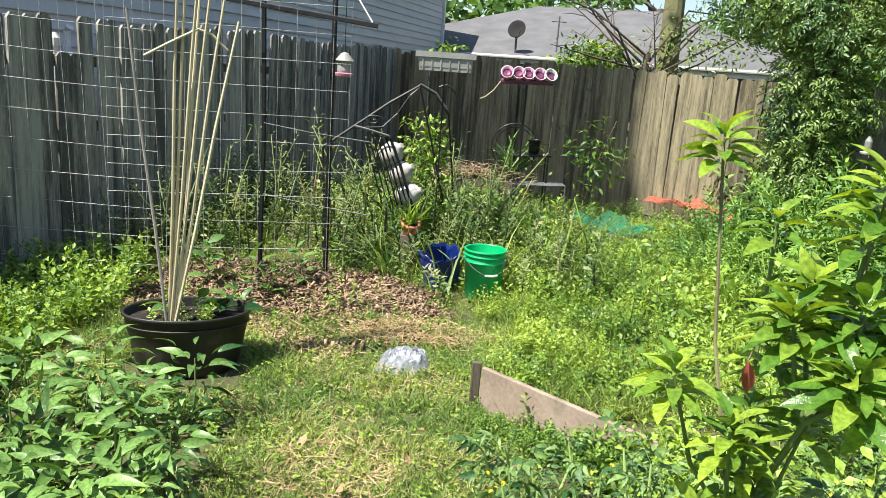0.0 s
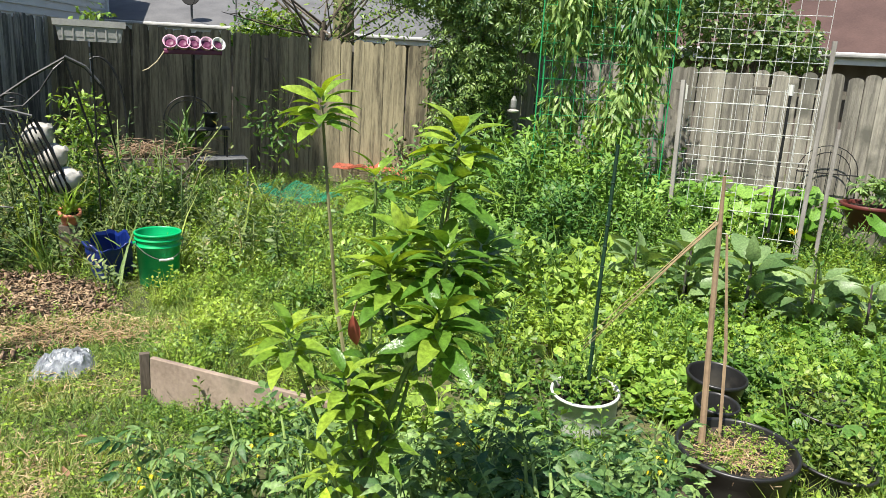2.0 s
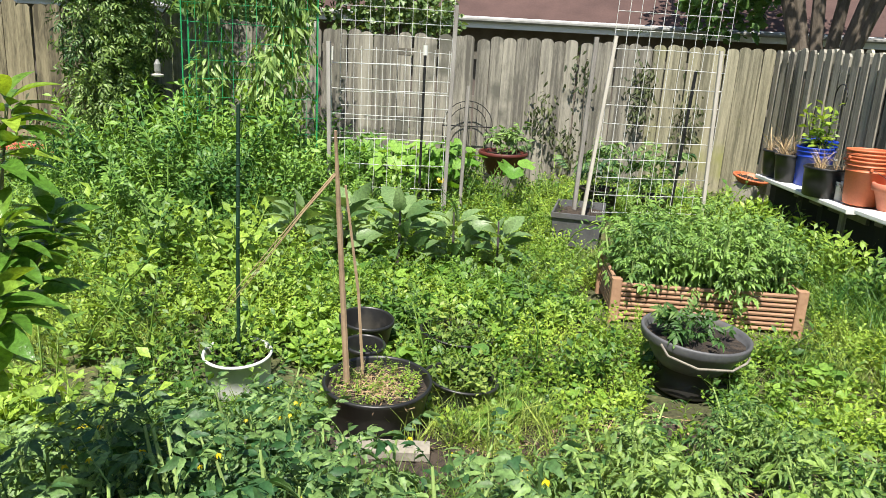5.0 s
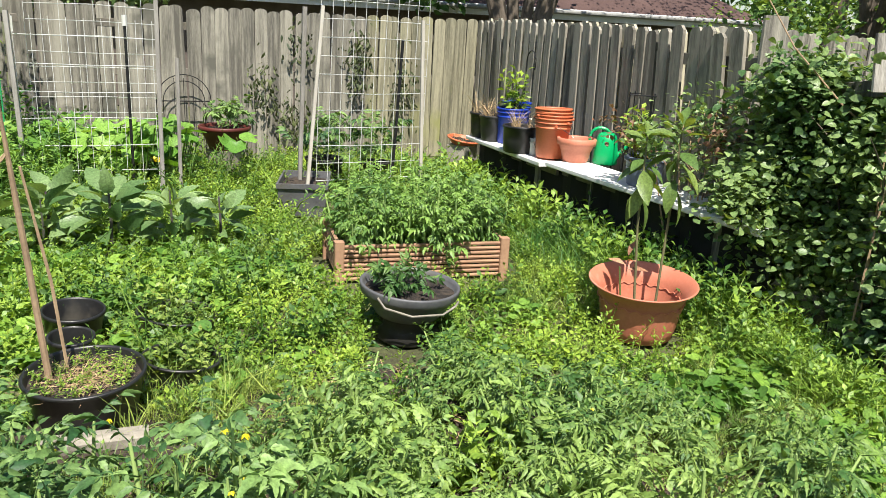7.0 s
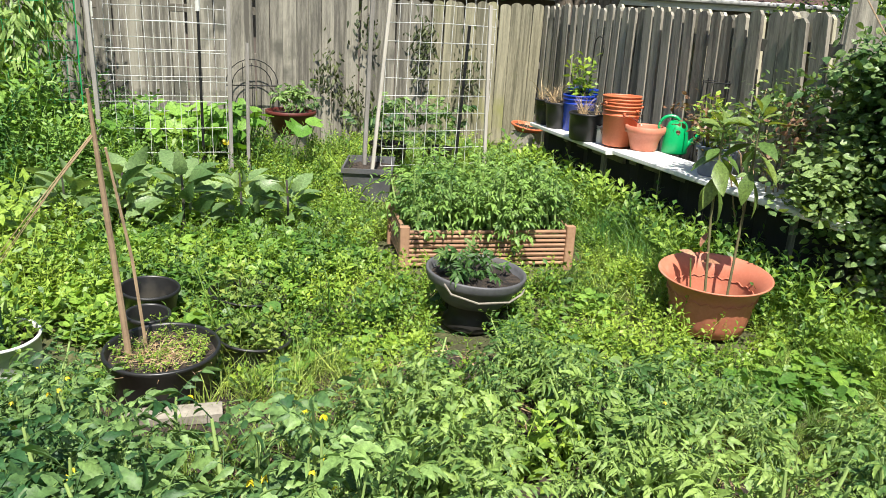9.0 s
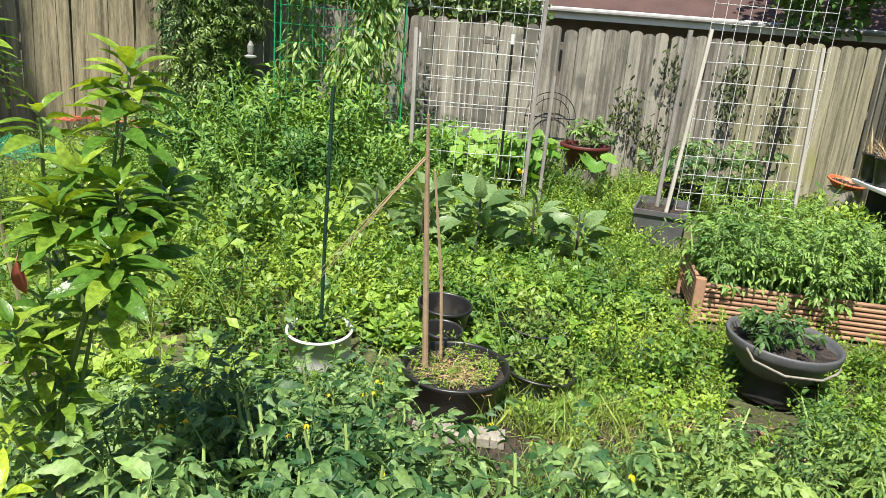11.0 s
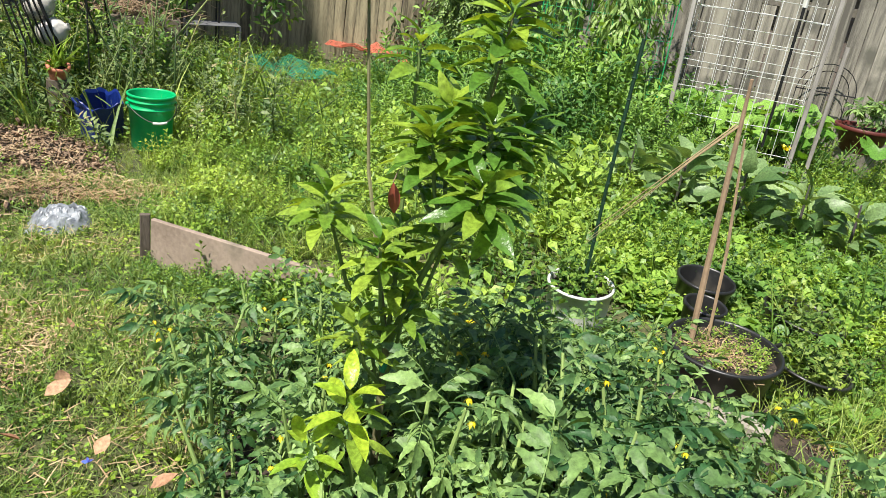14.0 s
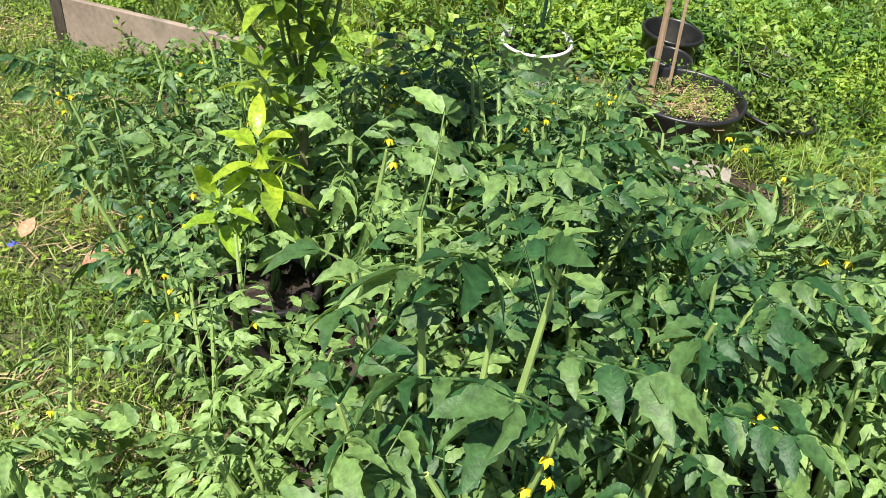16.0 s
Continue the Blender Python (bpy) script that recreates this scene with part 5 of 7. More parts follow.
for p, q in (((-0.2, 6.6, 1.48), (0.06, 6.75, 0.5)), ((0.06, 6.66, 1.26), (0.16, 6.9, 0.5)), ((-1.0, 6.5, 0.92), (-0.95, 6.5, 0.0)), ((-0.42, 6.38, 0.5), (-0.42, 6.38, 0.0)), ((-0.2, 6.38, 0.5), (-0.2, 6.38, 0.0)), ((0.06, 6.75, 0.5), (0.08, 6.8, 0)), ((0.16, 6.9, 0.5), (0.18, 6.95, 0))):
    part("strut", tube([Vector(p) - o, Vector(q) - o], 0.009, 6), M["black_iron"], ar)
part("far_hoop", tube([Vector((0.02 + 0.2 * math.sin(a), 7.0, 0.95 + 0.55 * math.cos(a))) - o for a in np.linspace(-0.3, 1.7, 12)], 0.01, 6), M["black_iron"], ar)
for k, p in enumerate(((-0.41, 6.5, 0.90), (-0.32, 6.5, 0.74), (-0.24, 6.48, 0.56))):
    j = thing("white_jug", "round white plastic jug resting in the iron seat", "jug", p, "white jugs")
    part("body", lathe([(0.05, -0.10), (0.085, -0.085), (0.10, -0.02), (0.095, 0.05), (0.06, 0.09), (0.028, 0.11), (0.028, 0.13), (0.02, 0.13)], 24), M["jug"], j, smooth=True)
    j.matrix_basis = pose(*p, 35, 40 + 10 * k, 20)


def hang_wire(parent, p0, p1, r=0.003):
    part("hanger", tube([p0, p1], r, 5), M["black_iron"], parent)


wx = thing("window_box", "pale grey resin window-box planter on a post", "planter", (0.0, 6.3, 1.62))
o4 = [(-0.23, -0.07), (0.23, -0.07), (0.23, 0.07), (-0.23, 0.07)]
RR = [(0.9, 0.0), (0.97, 0.1), (1.06, 0.105), (1.06, 0.15), (0.96, 0.15), (0.88, 0.03)]
V = [(x * k, y * k * (1.1 if i_ > 1 else 1), z) for i_, (k, z) in enumerate(RR) for x, y in o4]
part("body", (V, [(j * 4 + i, j * 4 + (i + 1) % 4, j * 4 + 4 + (i + 1) % 4, j * 4 + 4 + i) for j in range(5) for i in range(4)] + [(3, 2, 1, 0), (20, 21, 22, 23)]), M["light_grey"], wx)
for q in np.linspace(-0.18, 0.18, 6):
    part("moulded_rib", beam((q, -0.069, 0.012), (q, -0.073, 0.095), 0.012, 0.006, (0, 1, 0), 0.002), M["light_grey"], wx)
wp = thing("planter_post", "thin dark metal pole carrying the window box", "post", (0.0, 6.33, 0))
part("pole", tube([(0, 0.05, -0.05), (0, 0.05, 1.5), (0, 0.03, 1.63)], 0.006, 8), M["black_iron"], wp)
part("foliage", npmesh("foliage", *put(small0 := leaf(0.3, 0.2, 0.3, 2), rng.normal(0, 1, (60, 3)) * (0.07, 0.03, 0.03) + (0.02, 0, 0.2), rng.normal(0, 1, (60, 3)), rng.uniform(0.03, 0.07, 60)), M["weed"]), M["weed"], wx)
oc = thing("cup_planter", "row of pink cup planters with dried moss on a plum tray", "planter", (0.85, 7.86, 1.55))
part("tray", beam((-0.27, 0.02, 0.02), (0.26, -0.03, 0.035), 0.12, 0.05, bevel=0.012), M["plum"], oc, "plum-coloured tray")
for k, q in enumerate((-0.21, -0.1, -0.01, 0.1, 0.2)):
    cup = part("cup", lathe([(0.03, -0.02), (0.045, 0.0), (0.062, 0.09), (0.068, 0.1), (0.06, 0.1), (0.045, 0.03), (0.01, 0.02)], 20), M["pink"] if k != 4 else M["white_plastic"], oc, smooth=True)
    cup.matrix_basis = pose(q, -0.01, 0.07, 62, 10, -12 + 6 * k)
    part("moss", lathe([(0.05, 0.05), (0.05, 0.06), (0.03, 0.075), (0.005, 0.07)], 10), M["plum"], cup, "dark dried moss")
part("runner", tube([(-0.27, 0, 0.02), (-0.34, 0, -0.08), (-0.42, 0.0, -0.15), (-0.47, 0, -0.17)], 0.005, 5), M["bamboo"], oc, "dry trailing runner")
part("hanger", tube([(0, 0.02, 0.0), (0.0, 0.04, -0.8), (0, 0.05, -1.55)], 0.01, 6), M["black_iron"], oc, "thin iron stand")
pk = thing("pink_feeder", "small pink and grey hanging bird feeder", "feeder", (-0.78, 6.0, 1.52))
part("tray", lathe([(0.03, 0), (0.075, 0.01), (0.08, 0.03), (0.07, 0.035), (0.03, 0.03)], 18), M["rosy"], pk, "rose-pink tray")
part("body", lathe([(0.05, 0.03), (0.055, 0.05), (0.055, 0.12), (0.075, 0.125), (0.03, 0.18), (0.008, 0.19)], 18), M["light_grey"], pk, "pale grey roofed body")
hang_wire(pk, (0, 0, 0.18), (0, 0, 0.6))
fd = thing("hummingbird_feeder", "small white glass bird feeder with a pale dish", "feeder", (3.5, 6.2, 1.2))
part("bottle", lathe([(0.018, 0.03), (0.027, 0.05), (0.029, 0.11), (0.018, 0.13), (0.010, 0.15)], 18), M["light_grey"], fd)
part("dish", lathe([(0.02, 0.0), (0.05, 0.008), (0.053, 0.02), (0.025, 0.03)], 18), M["jug"], fd, "pale dish")
hang_wire(fd, (0, 0, 0.145), (0, 0, 1.3))

tb = thing("iron_side_table", "small dark iron table with a black pot on it", "table", (1.0, 8.15, 0))
part("tabletop", beam((-0.25, 0, 0.80), (0.2, 0, 0.82), 0.24, 0.02, bevel=0.006), M["black_iron"], tb)
for sx, sy in ((-0.2, -0.1), (0.17, -0.1), (-0.2, 0.1), (0.17, 0.1)):
    part("leg", tube([(sx, sy, -0.02), (sx, sy, 0.8)], 0.01, 6), M["black_iron"], tb)
place(pot("black_pot", "small black pot on the iron table", 0.07, 0.055, 0.15, M["black_plastic"], 0.9, 0.006, 0.02), 1.02, 8.15, 0.83)
wt = thing("wire_table", "grey wire shelf table standing in the tall grass", "table", (1.1, 8.0, 0))
for k in range(7):
    part("wire", tube([(-0.25, -0.15 + 0.05 * k, 0.52), (0.25, -0.15 + 0.05 * k, 0.54)], 0.006, 5), M["grey_plastic"], wt)
for sx in (-0.25, 0.25):
    part("rim", tube([(sx, -0.15, 0.53), (sx, 0.15, 0.53)], 0.008, 5), M["grey_plastic"], wt)
    for sy in (-0.15, 0.15):
        part("leg", tube([(sx, sy, -0.02), (sx, sy, 0.53)], 0.008, 5), M["grey_plastic"], wt)
wb2 = thing("wooden_bin", "dark wooden box heaped with dry brown twigs", "box", (0.4, 7.95, 0))
for k, (sx, sy) in enumerate(((0, -0.2), (0, 0.2))):
    for z in (0.12, 0.3, 0.48):
        part("plank", beam((-0.38, sy, z), (0.38, sy, z), 0.02, 0.16), M["bark"], wb2)
for sx in (-0.37, 0.37):
    for z in (0.12, 0.3, 0.48):
        part("plank", beam((sx, -0.19, z), (sx, 0.19, z), 0.02, 0.16), M["bark"], wb2)
tw = [tri(tube([tuple(p), tuple(p + d * 0.5 + (0, 0, 0.04)), tuple(p + d)], 0.004, 3)) for p, d in zip(rng.normal(0, 1, (140, 3)) * (0.2, 0.1, 0.03) + (0, 0, 0.6), rng.normal(0, 1, (140, 3)) * (0.22, 0.12, 0.05))]
tagged(part("brushwood", npmesh("brushwood", *cat(*tw), M["stick"]), M["stick"], wb2, "heap of dry brown twigs"), kind="stuff")
part("spiky_plant", npmesh("spiky_plant", *cat(*[stand(blade(0.03, 0.5, 4), [(0.35 + rng.normal(0, 0.03), 0, 0.55)], rng.uniform(0.3, 0.5), tilt=0.35) for _ in range(22)]), M["weed_dark"]), M["weed_dark"], wb2)

# netting on the ground
def netting(name, label, cx, cy, w, d, yaw, material, hump, step=0.035):
    ob = thing(name, label, "netting", (cx, cy, 0))
    m = Matrix.Rotation(radians(yaw), 3, "Z")
    hgt = lambda x, y: 0.12 + hump * abs(noise.noise(Vector((x * 2.2, y * 2.2, 3.1)))) + 0.05 * noise.noise(Vector((x * 7, y * 7, 0)))
    sets = []
    for i in range(int(w / step)):
        x = -w / 2 + i * step
        sets.append(tri(tube([m @ Vector((x + 0.02 * noise.noise(Vector((x * 9, y * 5, 0))), y, 0)) + Vector((0, 0, hgt(x, y))) for y in np.linspace(-d / 2, d / 2, 12)], 0.0045, 3)))
    for i in range(int(d / step)):
        y = -d / 2 + i * step
        sets.append(tri(tube([m @ Vector((x, y + 0.02 * noise.noise(Vector((x * 5, y * 9, 5))), 0)) + Vector((0, 0, hgt(x, y))) for x in np.linspace(-w / 2, w / 2, 16)], 0.0035, 3)))
    part("mesh", npmesh("mesh", *cat(*sets), material), material, ob)
    return ob


PITS.append((1.75, 7.95, 0.45))
PITS.append((2.05, 7.75, 0.35))
netting("green_netting", "heap of green plastic garden netting on the ground", 1.75, 7.95, 1.15, 0.7, -35, M["green_net"], 0.25)
netting("orange_netting", "rolled orange plastic safety netting against the back fence", 3.08, 9.14, 1.0, 0.25, -42, M["orange_net"], 0.2, 0.02).location.z = 0.10
netting("orange_netting", "loose end of orange plastic netting", 3.38, 8.6, 0.3, 0.3, -60, M["orange_net"], 0.2, 0.02).location.z = 0.06
for x, y, r in ((3.1, 9.05, 0.4), (2.8, 9.2, 0.3), (3.38, 8.6, 0.22), (3.2, 8.4, 0.2)):
    PITS.append((x, y, r))


# ---------------------------------------------------------------- plants as things
def leaves(parent, name, tmpl, P, D, S, material, N=None, roll=0.3, label=""):
    """Large leaves, each an object of its own on a shared mesh."""
    me = npmesh(name, *tmpl, material, True)
    for i in range(len(P)):
        d = Vector(D[i]).normalized()
        n = (Vector(N[i]) if N is not None else Vector((0, 0, 1))) + Vector(rng.normal(0, roll, 3))
        x = d.cross(n).normalized()
        z = x.cross(d)
        ob = new(name, me)
        ob.parent = parent
        ob.matrix_basis = Matrix.Translation(P[i]) @ Matrix((x, d, z)).transposed().to_4x4() @ Matrix.Scale(S[i], 4)
        if label:
            tagged(ob, label)


def rosette(tip, n, size, up=0.5, spread=1.0):
    """Places and ways of the leaves round a shoot's tip."""
    tip = np.array(tip)
    a = np.arange(n) * 2.4 + rng.uniform(0, 6)
    h = np.linspace(-0.055, 0.02, n)
    D = np.stack([np.cos(a), np.sin(a), up + 1.3 * np.linspace(-0.45, 1.0, n) ** 3 + 0.1 * np.linspace(-1.0, 1.0, n)], -1)
    P = tip + np.stack([0 * a, 0 * a, h], -1) + unit(D) * 0.012
    return P, D, size * rng.uniform(0.8, 1.15, n) * np.linspace(1.05, 0.8, n)


citrus = leaf(0.20, 0.46, 0.40, 8, sharp=0.95, full=0.72)
O = np.array((0.72, 1.55, 0))
lt = thing("lemon_tree", "young citrus tree with glossy light green leaves", "tree", tuple(O))
part("trunk", tube([(0, 0, -0.03), (0.005, 0.0, 0.3), (0.0, 0.0, 0.64)], [0.014, 0.012, 0.010], 8), M["twig"], lt)
part("graft_tape", tube([(0.002, 0, 0.55), (0.001, 0, 0.59)], 0.0135, 8), M["green_net"], lt, "blue-green grafting tape")
fork = Vector((0.05, -0.13, 0.97))
part("branch", tube([(0, 0, 0.62), (0.025, -0.06, 0.80), fork], [0.009, 0.008, 0.007], 7), M["stem"], lt)
# shoot tips: place, leaves, leaf length, springs from the fork
tips = [((0.66, 1.80, 1.50), 13, 0.108, 0), ((0.915, 1.54, 1.44), 12, 0.125, 1), ((0.875, 1.50, 1.36), 9, 0.13, 1), ((0.765, 1.68, 1.335), 6, 0.105, 0), ((0.735, 1.47, 1.165), 16, 0.125, 1), ((0.80, 1.54, 1.215), 14, 0.12, 1),
        ((0.965, 1.485, 1.19), 14, 0.12, 1), ((0.85, 1.42, 1.205), 12, 0.12, 1), ((0.80, 1.33, 1.10), 14, 0.12, 1), ((0.53, 1.53, 1.01), 12, 0.11, 0), ((0.715, 1.54, 0.93), 9, 0.10, 0), ((0.715, 1.53, 0.85), 9, 0.10, 0), ((0.73, 1.49, 0.76), 8, 0.10, 0), ((0.80, 1.46, 0.96), 8, 0.11, 0), ((0.64, 1.46, 0.92), 8, 0.105, 0),
        ((0.74, 1.54, 1.07), 9, 0.11, 1), ((0.70, 1.61, 0.60), 7, 0.10, 0), ((0.90, 1.44, 1.10), 9, 0.11, 1), ((0.62, 1.50, 0.70), 7, 0.10, 0)]
for tip, n, sz, up_ in tips:
    q = Vector(tip) - Vector(O)
    st = fork if up_ else Vector((0, 0, 0.50 if q.z < 0.8 else 0.63))
    mid = st.lerp(q, 0.5) + Vector((0.15 * (q.x - st.x), 0.15 * (q.y - st.y), -0.04 * (q.z - st.z)))
    part("branch", tube([st, mid, q], [0.006, 0.005, 0.0035], 6), M["twig"] if q.z > 1.4 else M["stem"], lt)
    P, D, S = rosette(np.array(q), int(n * 2.0), sz * 0.82, 0.34)
    leaves(lt, "leaf", citrus, P, D, S, M["lemon"])
leaves(lt, "yellow_leaf", citrus, [np.array((0.065, -0.275, 1.06))], [(0.05, -0.05, -1)], [0.10], M["lemon_new"], N=[(0, -1, 0)], roll=0.05, label="yellowing hanging leaf")
tag = thing("dead_leaf", "curled reddish-brown dead leaf caught among the citrus twigs", "leaf", (0.655, 1.47, 1.08))
part("blade", npmesh("blade", *put(leaf(0.17, 0.35, 1.5, 6), [(0, 0, 0)], [(0.12, -0.1, -1)], 0.08, N=[(-0.3, -1, 0)], roll=0.0), M["red"], True), M["red"], tag)
part("stalk", tube([(0, 0, 0), (0.01, 0.0, 0.03)], 0.0015, 4), M["stick"], tag)
place(pot("nursery_pot", "black nursery pot with the young citrus shoot, among the tomatoes", 0.105, 0.085, 0.25, M["black_plastic"], 0.88, 0.006, 0.02, group="nursery pots"), 0.575, 1.37, 0.0, 0, 2, 3)
PITS.append((0.575, 1.37, 0.13))
ys = thing("citrus_shoot", "young citrus shoot with bright yellow-green new leaves", "plant", (0.60, 1.36, 0.0))
part("stem", tube([(-0.02, 0.01, 0.2), (0.0, 0.0, 0.35), (-0.03, 0.0, 0.6)], [0.007, 0.006, 0.004], 6), M["stem"], ys)
P, D, S = rosette((-0.03, 0.0, 0.60), 11, 0.10, 0.35)
leaves(ys, "leaf", citrus, P, D, S, M["lemon_new"])
P, D, S = rosette((-0.02, 0.0, 0.50), 9, 0.10, 0.0)
leaves(ys, "old_leaf", citrus, P, D, S, M["lemon"], label="darker older leaf")
P, D, S = rosette((-0.12, -0.02, 0.50), 9, 0.09, 0.2)
leaves(ys, "leaf", citrus, P, D, S, M["lemon_new"])

# loquat in the terracotta pot
lq = thing("loquat_sapling", "loquat sapling with large drooping leaves in the terracotta pot", "plant", (4.6, 0.14, 0.08))
big_leaf = leaf(0.20, 0.3, 0.3, 6, lobes=0.04, sharp=1.05)
for k, (a, b, c) in enumerate((((-0.03, 0.05, 0), (-0.05, 0.09, 0.55), (-0.04, 0.10, 1.04)), ((0.02, -0.05, 0), (0.03, -0.06, 0.55), (0.0, -0.07, 1.09)))):
    part("stem", tube([a, b, c], [0.008, 0.007, 0.005], 7), M["twig"], lq)
    P, D, S = rosette(c, 9, 0.15, 0.6)
    leaves(lq, "leaf", big_leaf, P, D, S, M["loquat"])
    P, D, S = rosette(tuple(Vector(c) - Vector((0, 0, 0.12))), 8, 0.18, -0.4)
    leaves(lq, "leaf", big_leaf, P, D, S, M["loquat"])
    P, D, S = rosette(tuple(Vector(c) - Vector((0, 0, 0.25))), 4, 0.19, -1.8)
    leaves(lq, "leaf", big_leaf, P, D, S, M["loquat"])
part("stem", tube([(-0.04, 0.12, 0), (-0.05, 0.16, 0.3)], 0.005, 6), M["stem"], lq)
P, D, S = rosette((-0.05, 0.12, 0.34), 4, 0.11, 0.4)
leaves(lq, "young_leaf", big_leaf, P, D, S, M["dead"], label="reddish young leaf")

# eggplants
egg_leaf = leaf(0.26, 0.5, 0.35, 9, lobes=0.09, sharp=0.8, full=0.85)
for x, y, s in ((3.95, 4.15, 1.0), (4.10, 3.72, 1.1), (4.32, 3.38, 1.0), (3.75, 3.95, 0.9), (4.52, 3.12, 0.9), (3.62, 4.35, 0.95)):
    e = thing("eggplant", "eggplant with large grey-green leaves growing in the bed", "plant", (x, y, 0), "eggplants")
    s *= 0.88
    e.scale = (s, s, s)
    part("stem", tube([(0, 0, -0.02), (0.01, 0, 0.25), (0.02, 0.02, 0.5)], [0.013, 0.011, 0.007], 6), M["egg_stem"], e, "purplish stem")
    n = 30
    a = np.arange(n) * 2.4 + rng.uniform(0, 6)
    z = np.linspace(0.05, 0.44, n)
    D = np.stack([np.cos(a), np.sin(a), 0.15 + 1.15 * (z / 0.44) ** 2], -1)
    st = 0.14 * (1 - 0.6 * z / 0.44)
    leaves(e, "leaf", egg_leaf, np.stack([0.015 + st * np.cos(a), st * np.sin(a), z], -1), D, rng.uniform(0.15, 0.29, n), M["eggplant"], roll=0.6)
    PITS.append((x, y, 0.12))

# squash patch
sq_v, sq_f = disc(0.12, 12)
squash_leaf = (np.column_stack([sq_v[:, 0] * (1 + 0.12 * np.sin(5 * np.arctan2(sq_v[:, 1], sq_v[:, 0]))), sq_v[:, 1] * (1 + 0.12 * np.sin(5 * np.arctan2(sq_v[:, 1], sq_v[:, 0]))), sq_v[:, 2]]), sq_f)
sq = thing("squash_vine", "squash vine with broad bright green leaves and a yellow flower", "plant", (5.35, 5.55, 0))
n = 250
P = np.stack([rng.uniform(-0.85, 0.9, n), rng.normal(0.05, 0.33, n), rng.uniform(0.26, 0.60, n)], -1)
P[:, 1] -= 0.72 * P[:, 0]
leaves(sq, "leaf", squash_leaf, P, rng.normal(0, 1, (n, 3)) * (1, 1, 0.25), rng.uniform(0.12, 0.22, n), M["squash"], N=np.tile((-0.35, -0.35, 1.0), (n, 1)), roll=0.3)
for p in P:
    part("leaf_stalk", tube([(p[0] * 0.9, p[1] * 0.9, 0), tuple(p)], 0.006, 4), M["stem"], sq)
fl = part("flower", npmesh("flower", *put(leaf(0.3, -0.2, 0.2, 4), np.zeros((5, 3)), [(math.cos(a), math.sin(a), 0.6) for a in np.arange(5) * 1.257], 0.07), M["yellow"]), M["yellow"], sq, "yellow flower")
fl.location = (0.3, -0.75, 0.3)

# ---------------------------------------------------------------- shrub and trees
def crown_mesh(name, n, centre, radii, size, tmpl, material, shell=0.55, seed=0.0, droop=0.0):
    """Leaves in uneven clumps over an ellipsoid, with gaps."""
    d = ball(n)
    b = 1 + 0.28 * np.sin(3.1 * d[:, 0] + seed) * np.cos(4.3 * d[:, 2] + 2 * seed) + 0.18 * np.sin(7.0 * d[:, 1] + seed) * np.cos(6 * d[:, 0] - seed)
    r = (shell + (1 - shell) * rng.random(n) ** 0.5) * b
    P = np.asarray(centre) + d * r[:, None] * np.asarray(radii)
    D = d * (1, 1, 0.4) + rng.normal(0, 0.7, (n, 3)) - (0, 0, droop)
    V, F = put(tmpl, P, D, size * rng.uniform(0.6, 1.3, n), N=d + (0, 0, 0.8), roll=0.5)
    return npmesh(name, V, F, material)


oval = leaf(0.33, 0.2, 0.25, 3, sharp=0.85)
round_leaf = leaf(0.34, 0.25, 0.22, 4, sharp=0.85, full=0.75)
bs = thing("bramble_bush", "large dense dark green bush of oval leaves by the fence", "bush", (4.98, -1.08, 0))


def clumps(n, per, centre, radii, size, seed):
    """Tufts of broad leaves on the skin of an ellipsoid, with shaded gaps between."""
    d = ball(n)
    d[:, 2] = np.where(d[:, 2] < -0.45, -d[:, 2], d[:, 2])
    C = np.asarray(centre) + d * rng.uniform(0.35, 1.12, n)[:, None] * np.asarray(radii)
    C = np.repeat(C, per, 0)
    o = np.repeat(d, per, 0)
    P = C + rng.normal(0, 1, C.shape) * (0.11, 0.11, 0.08)
    D = o * (1, 1, 0.2) + rng.normal(0, 0.8, P.shape) * (1, 1, 0.4)
    return put(round_leaf, P, D, size * rng.uniform(0.55, 1.3, len(P)), N=o * 0.7 + (-0.3, 0.1, 0.7), roll=0.7)


BUSH = (((0.42, 0.52, 0.68), (0.28, 0.28, 0.42), 58), ((0.26, 0.76, 0.66), (0.22, 0.22, 0.30), 24), ((0.34, 0.56, 1.36), (0.20, 0.20, 0.18), 24), ((0.45, 0.40, 0.28), (0.28, 0.28, 0.28), 30), ((0.16, 0.05, 0.68), (0.40, 0.42, 0.60), 95), ((-0.2, -0.45, 0.62), (0.5, 0.5, 0.58), 95), ((-0.62, -0.9, 0.55), (0.5, 0.5, 0.55), 76),
        ((0.46, 0.46, 1.18), (0.24, 0.24, 0.26), 40), ((0.14, 0.1, 1.12), (0.30, 0.30, 0.30), 40), ((-0.05, -0.25, 1.0), (0.36, 0.36, 0.26), 40), ((-0.45, -0.85, 0.98), (0.4, 0.4, 0.26), 32),
        ((-0.2, -0.2, 0.27), (0.36, 0.34, 0.26), 44), ((-0.55, -0.42, 0.3), (0.3, 0.3, 0.28), 36), ((-0.7, -0.75, 0.3), (0.42, 0.42, 0.3), 44), ((-1.0, -1.25, 0.8), (0.45, 0.45, 0.7), 60))
for k, (c, r, n) in enumerate(BUSH):
    part("crown", npmesh("crown", *clumps(int(1.4 * n), 50, c, r, 0.055, k), M["bush"], True), M["bush"], bs)
for k in range(9):
    a = rng.uniform(0, 6.28)
    e = Vector((math.cos(a) * 0.6, math.sin(a) * 0.7, rng.uniform(0.9, 1.5)))
    part("cane", tube([(0.1 * math.cos(a), 0.1 * math.sin(a), -0.02), e * 0.6 + Vector((0, 0, 0.3)), e], [0.008, 0.005, 0.002], 5), M["bark"], bs)
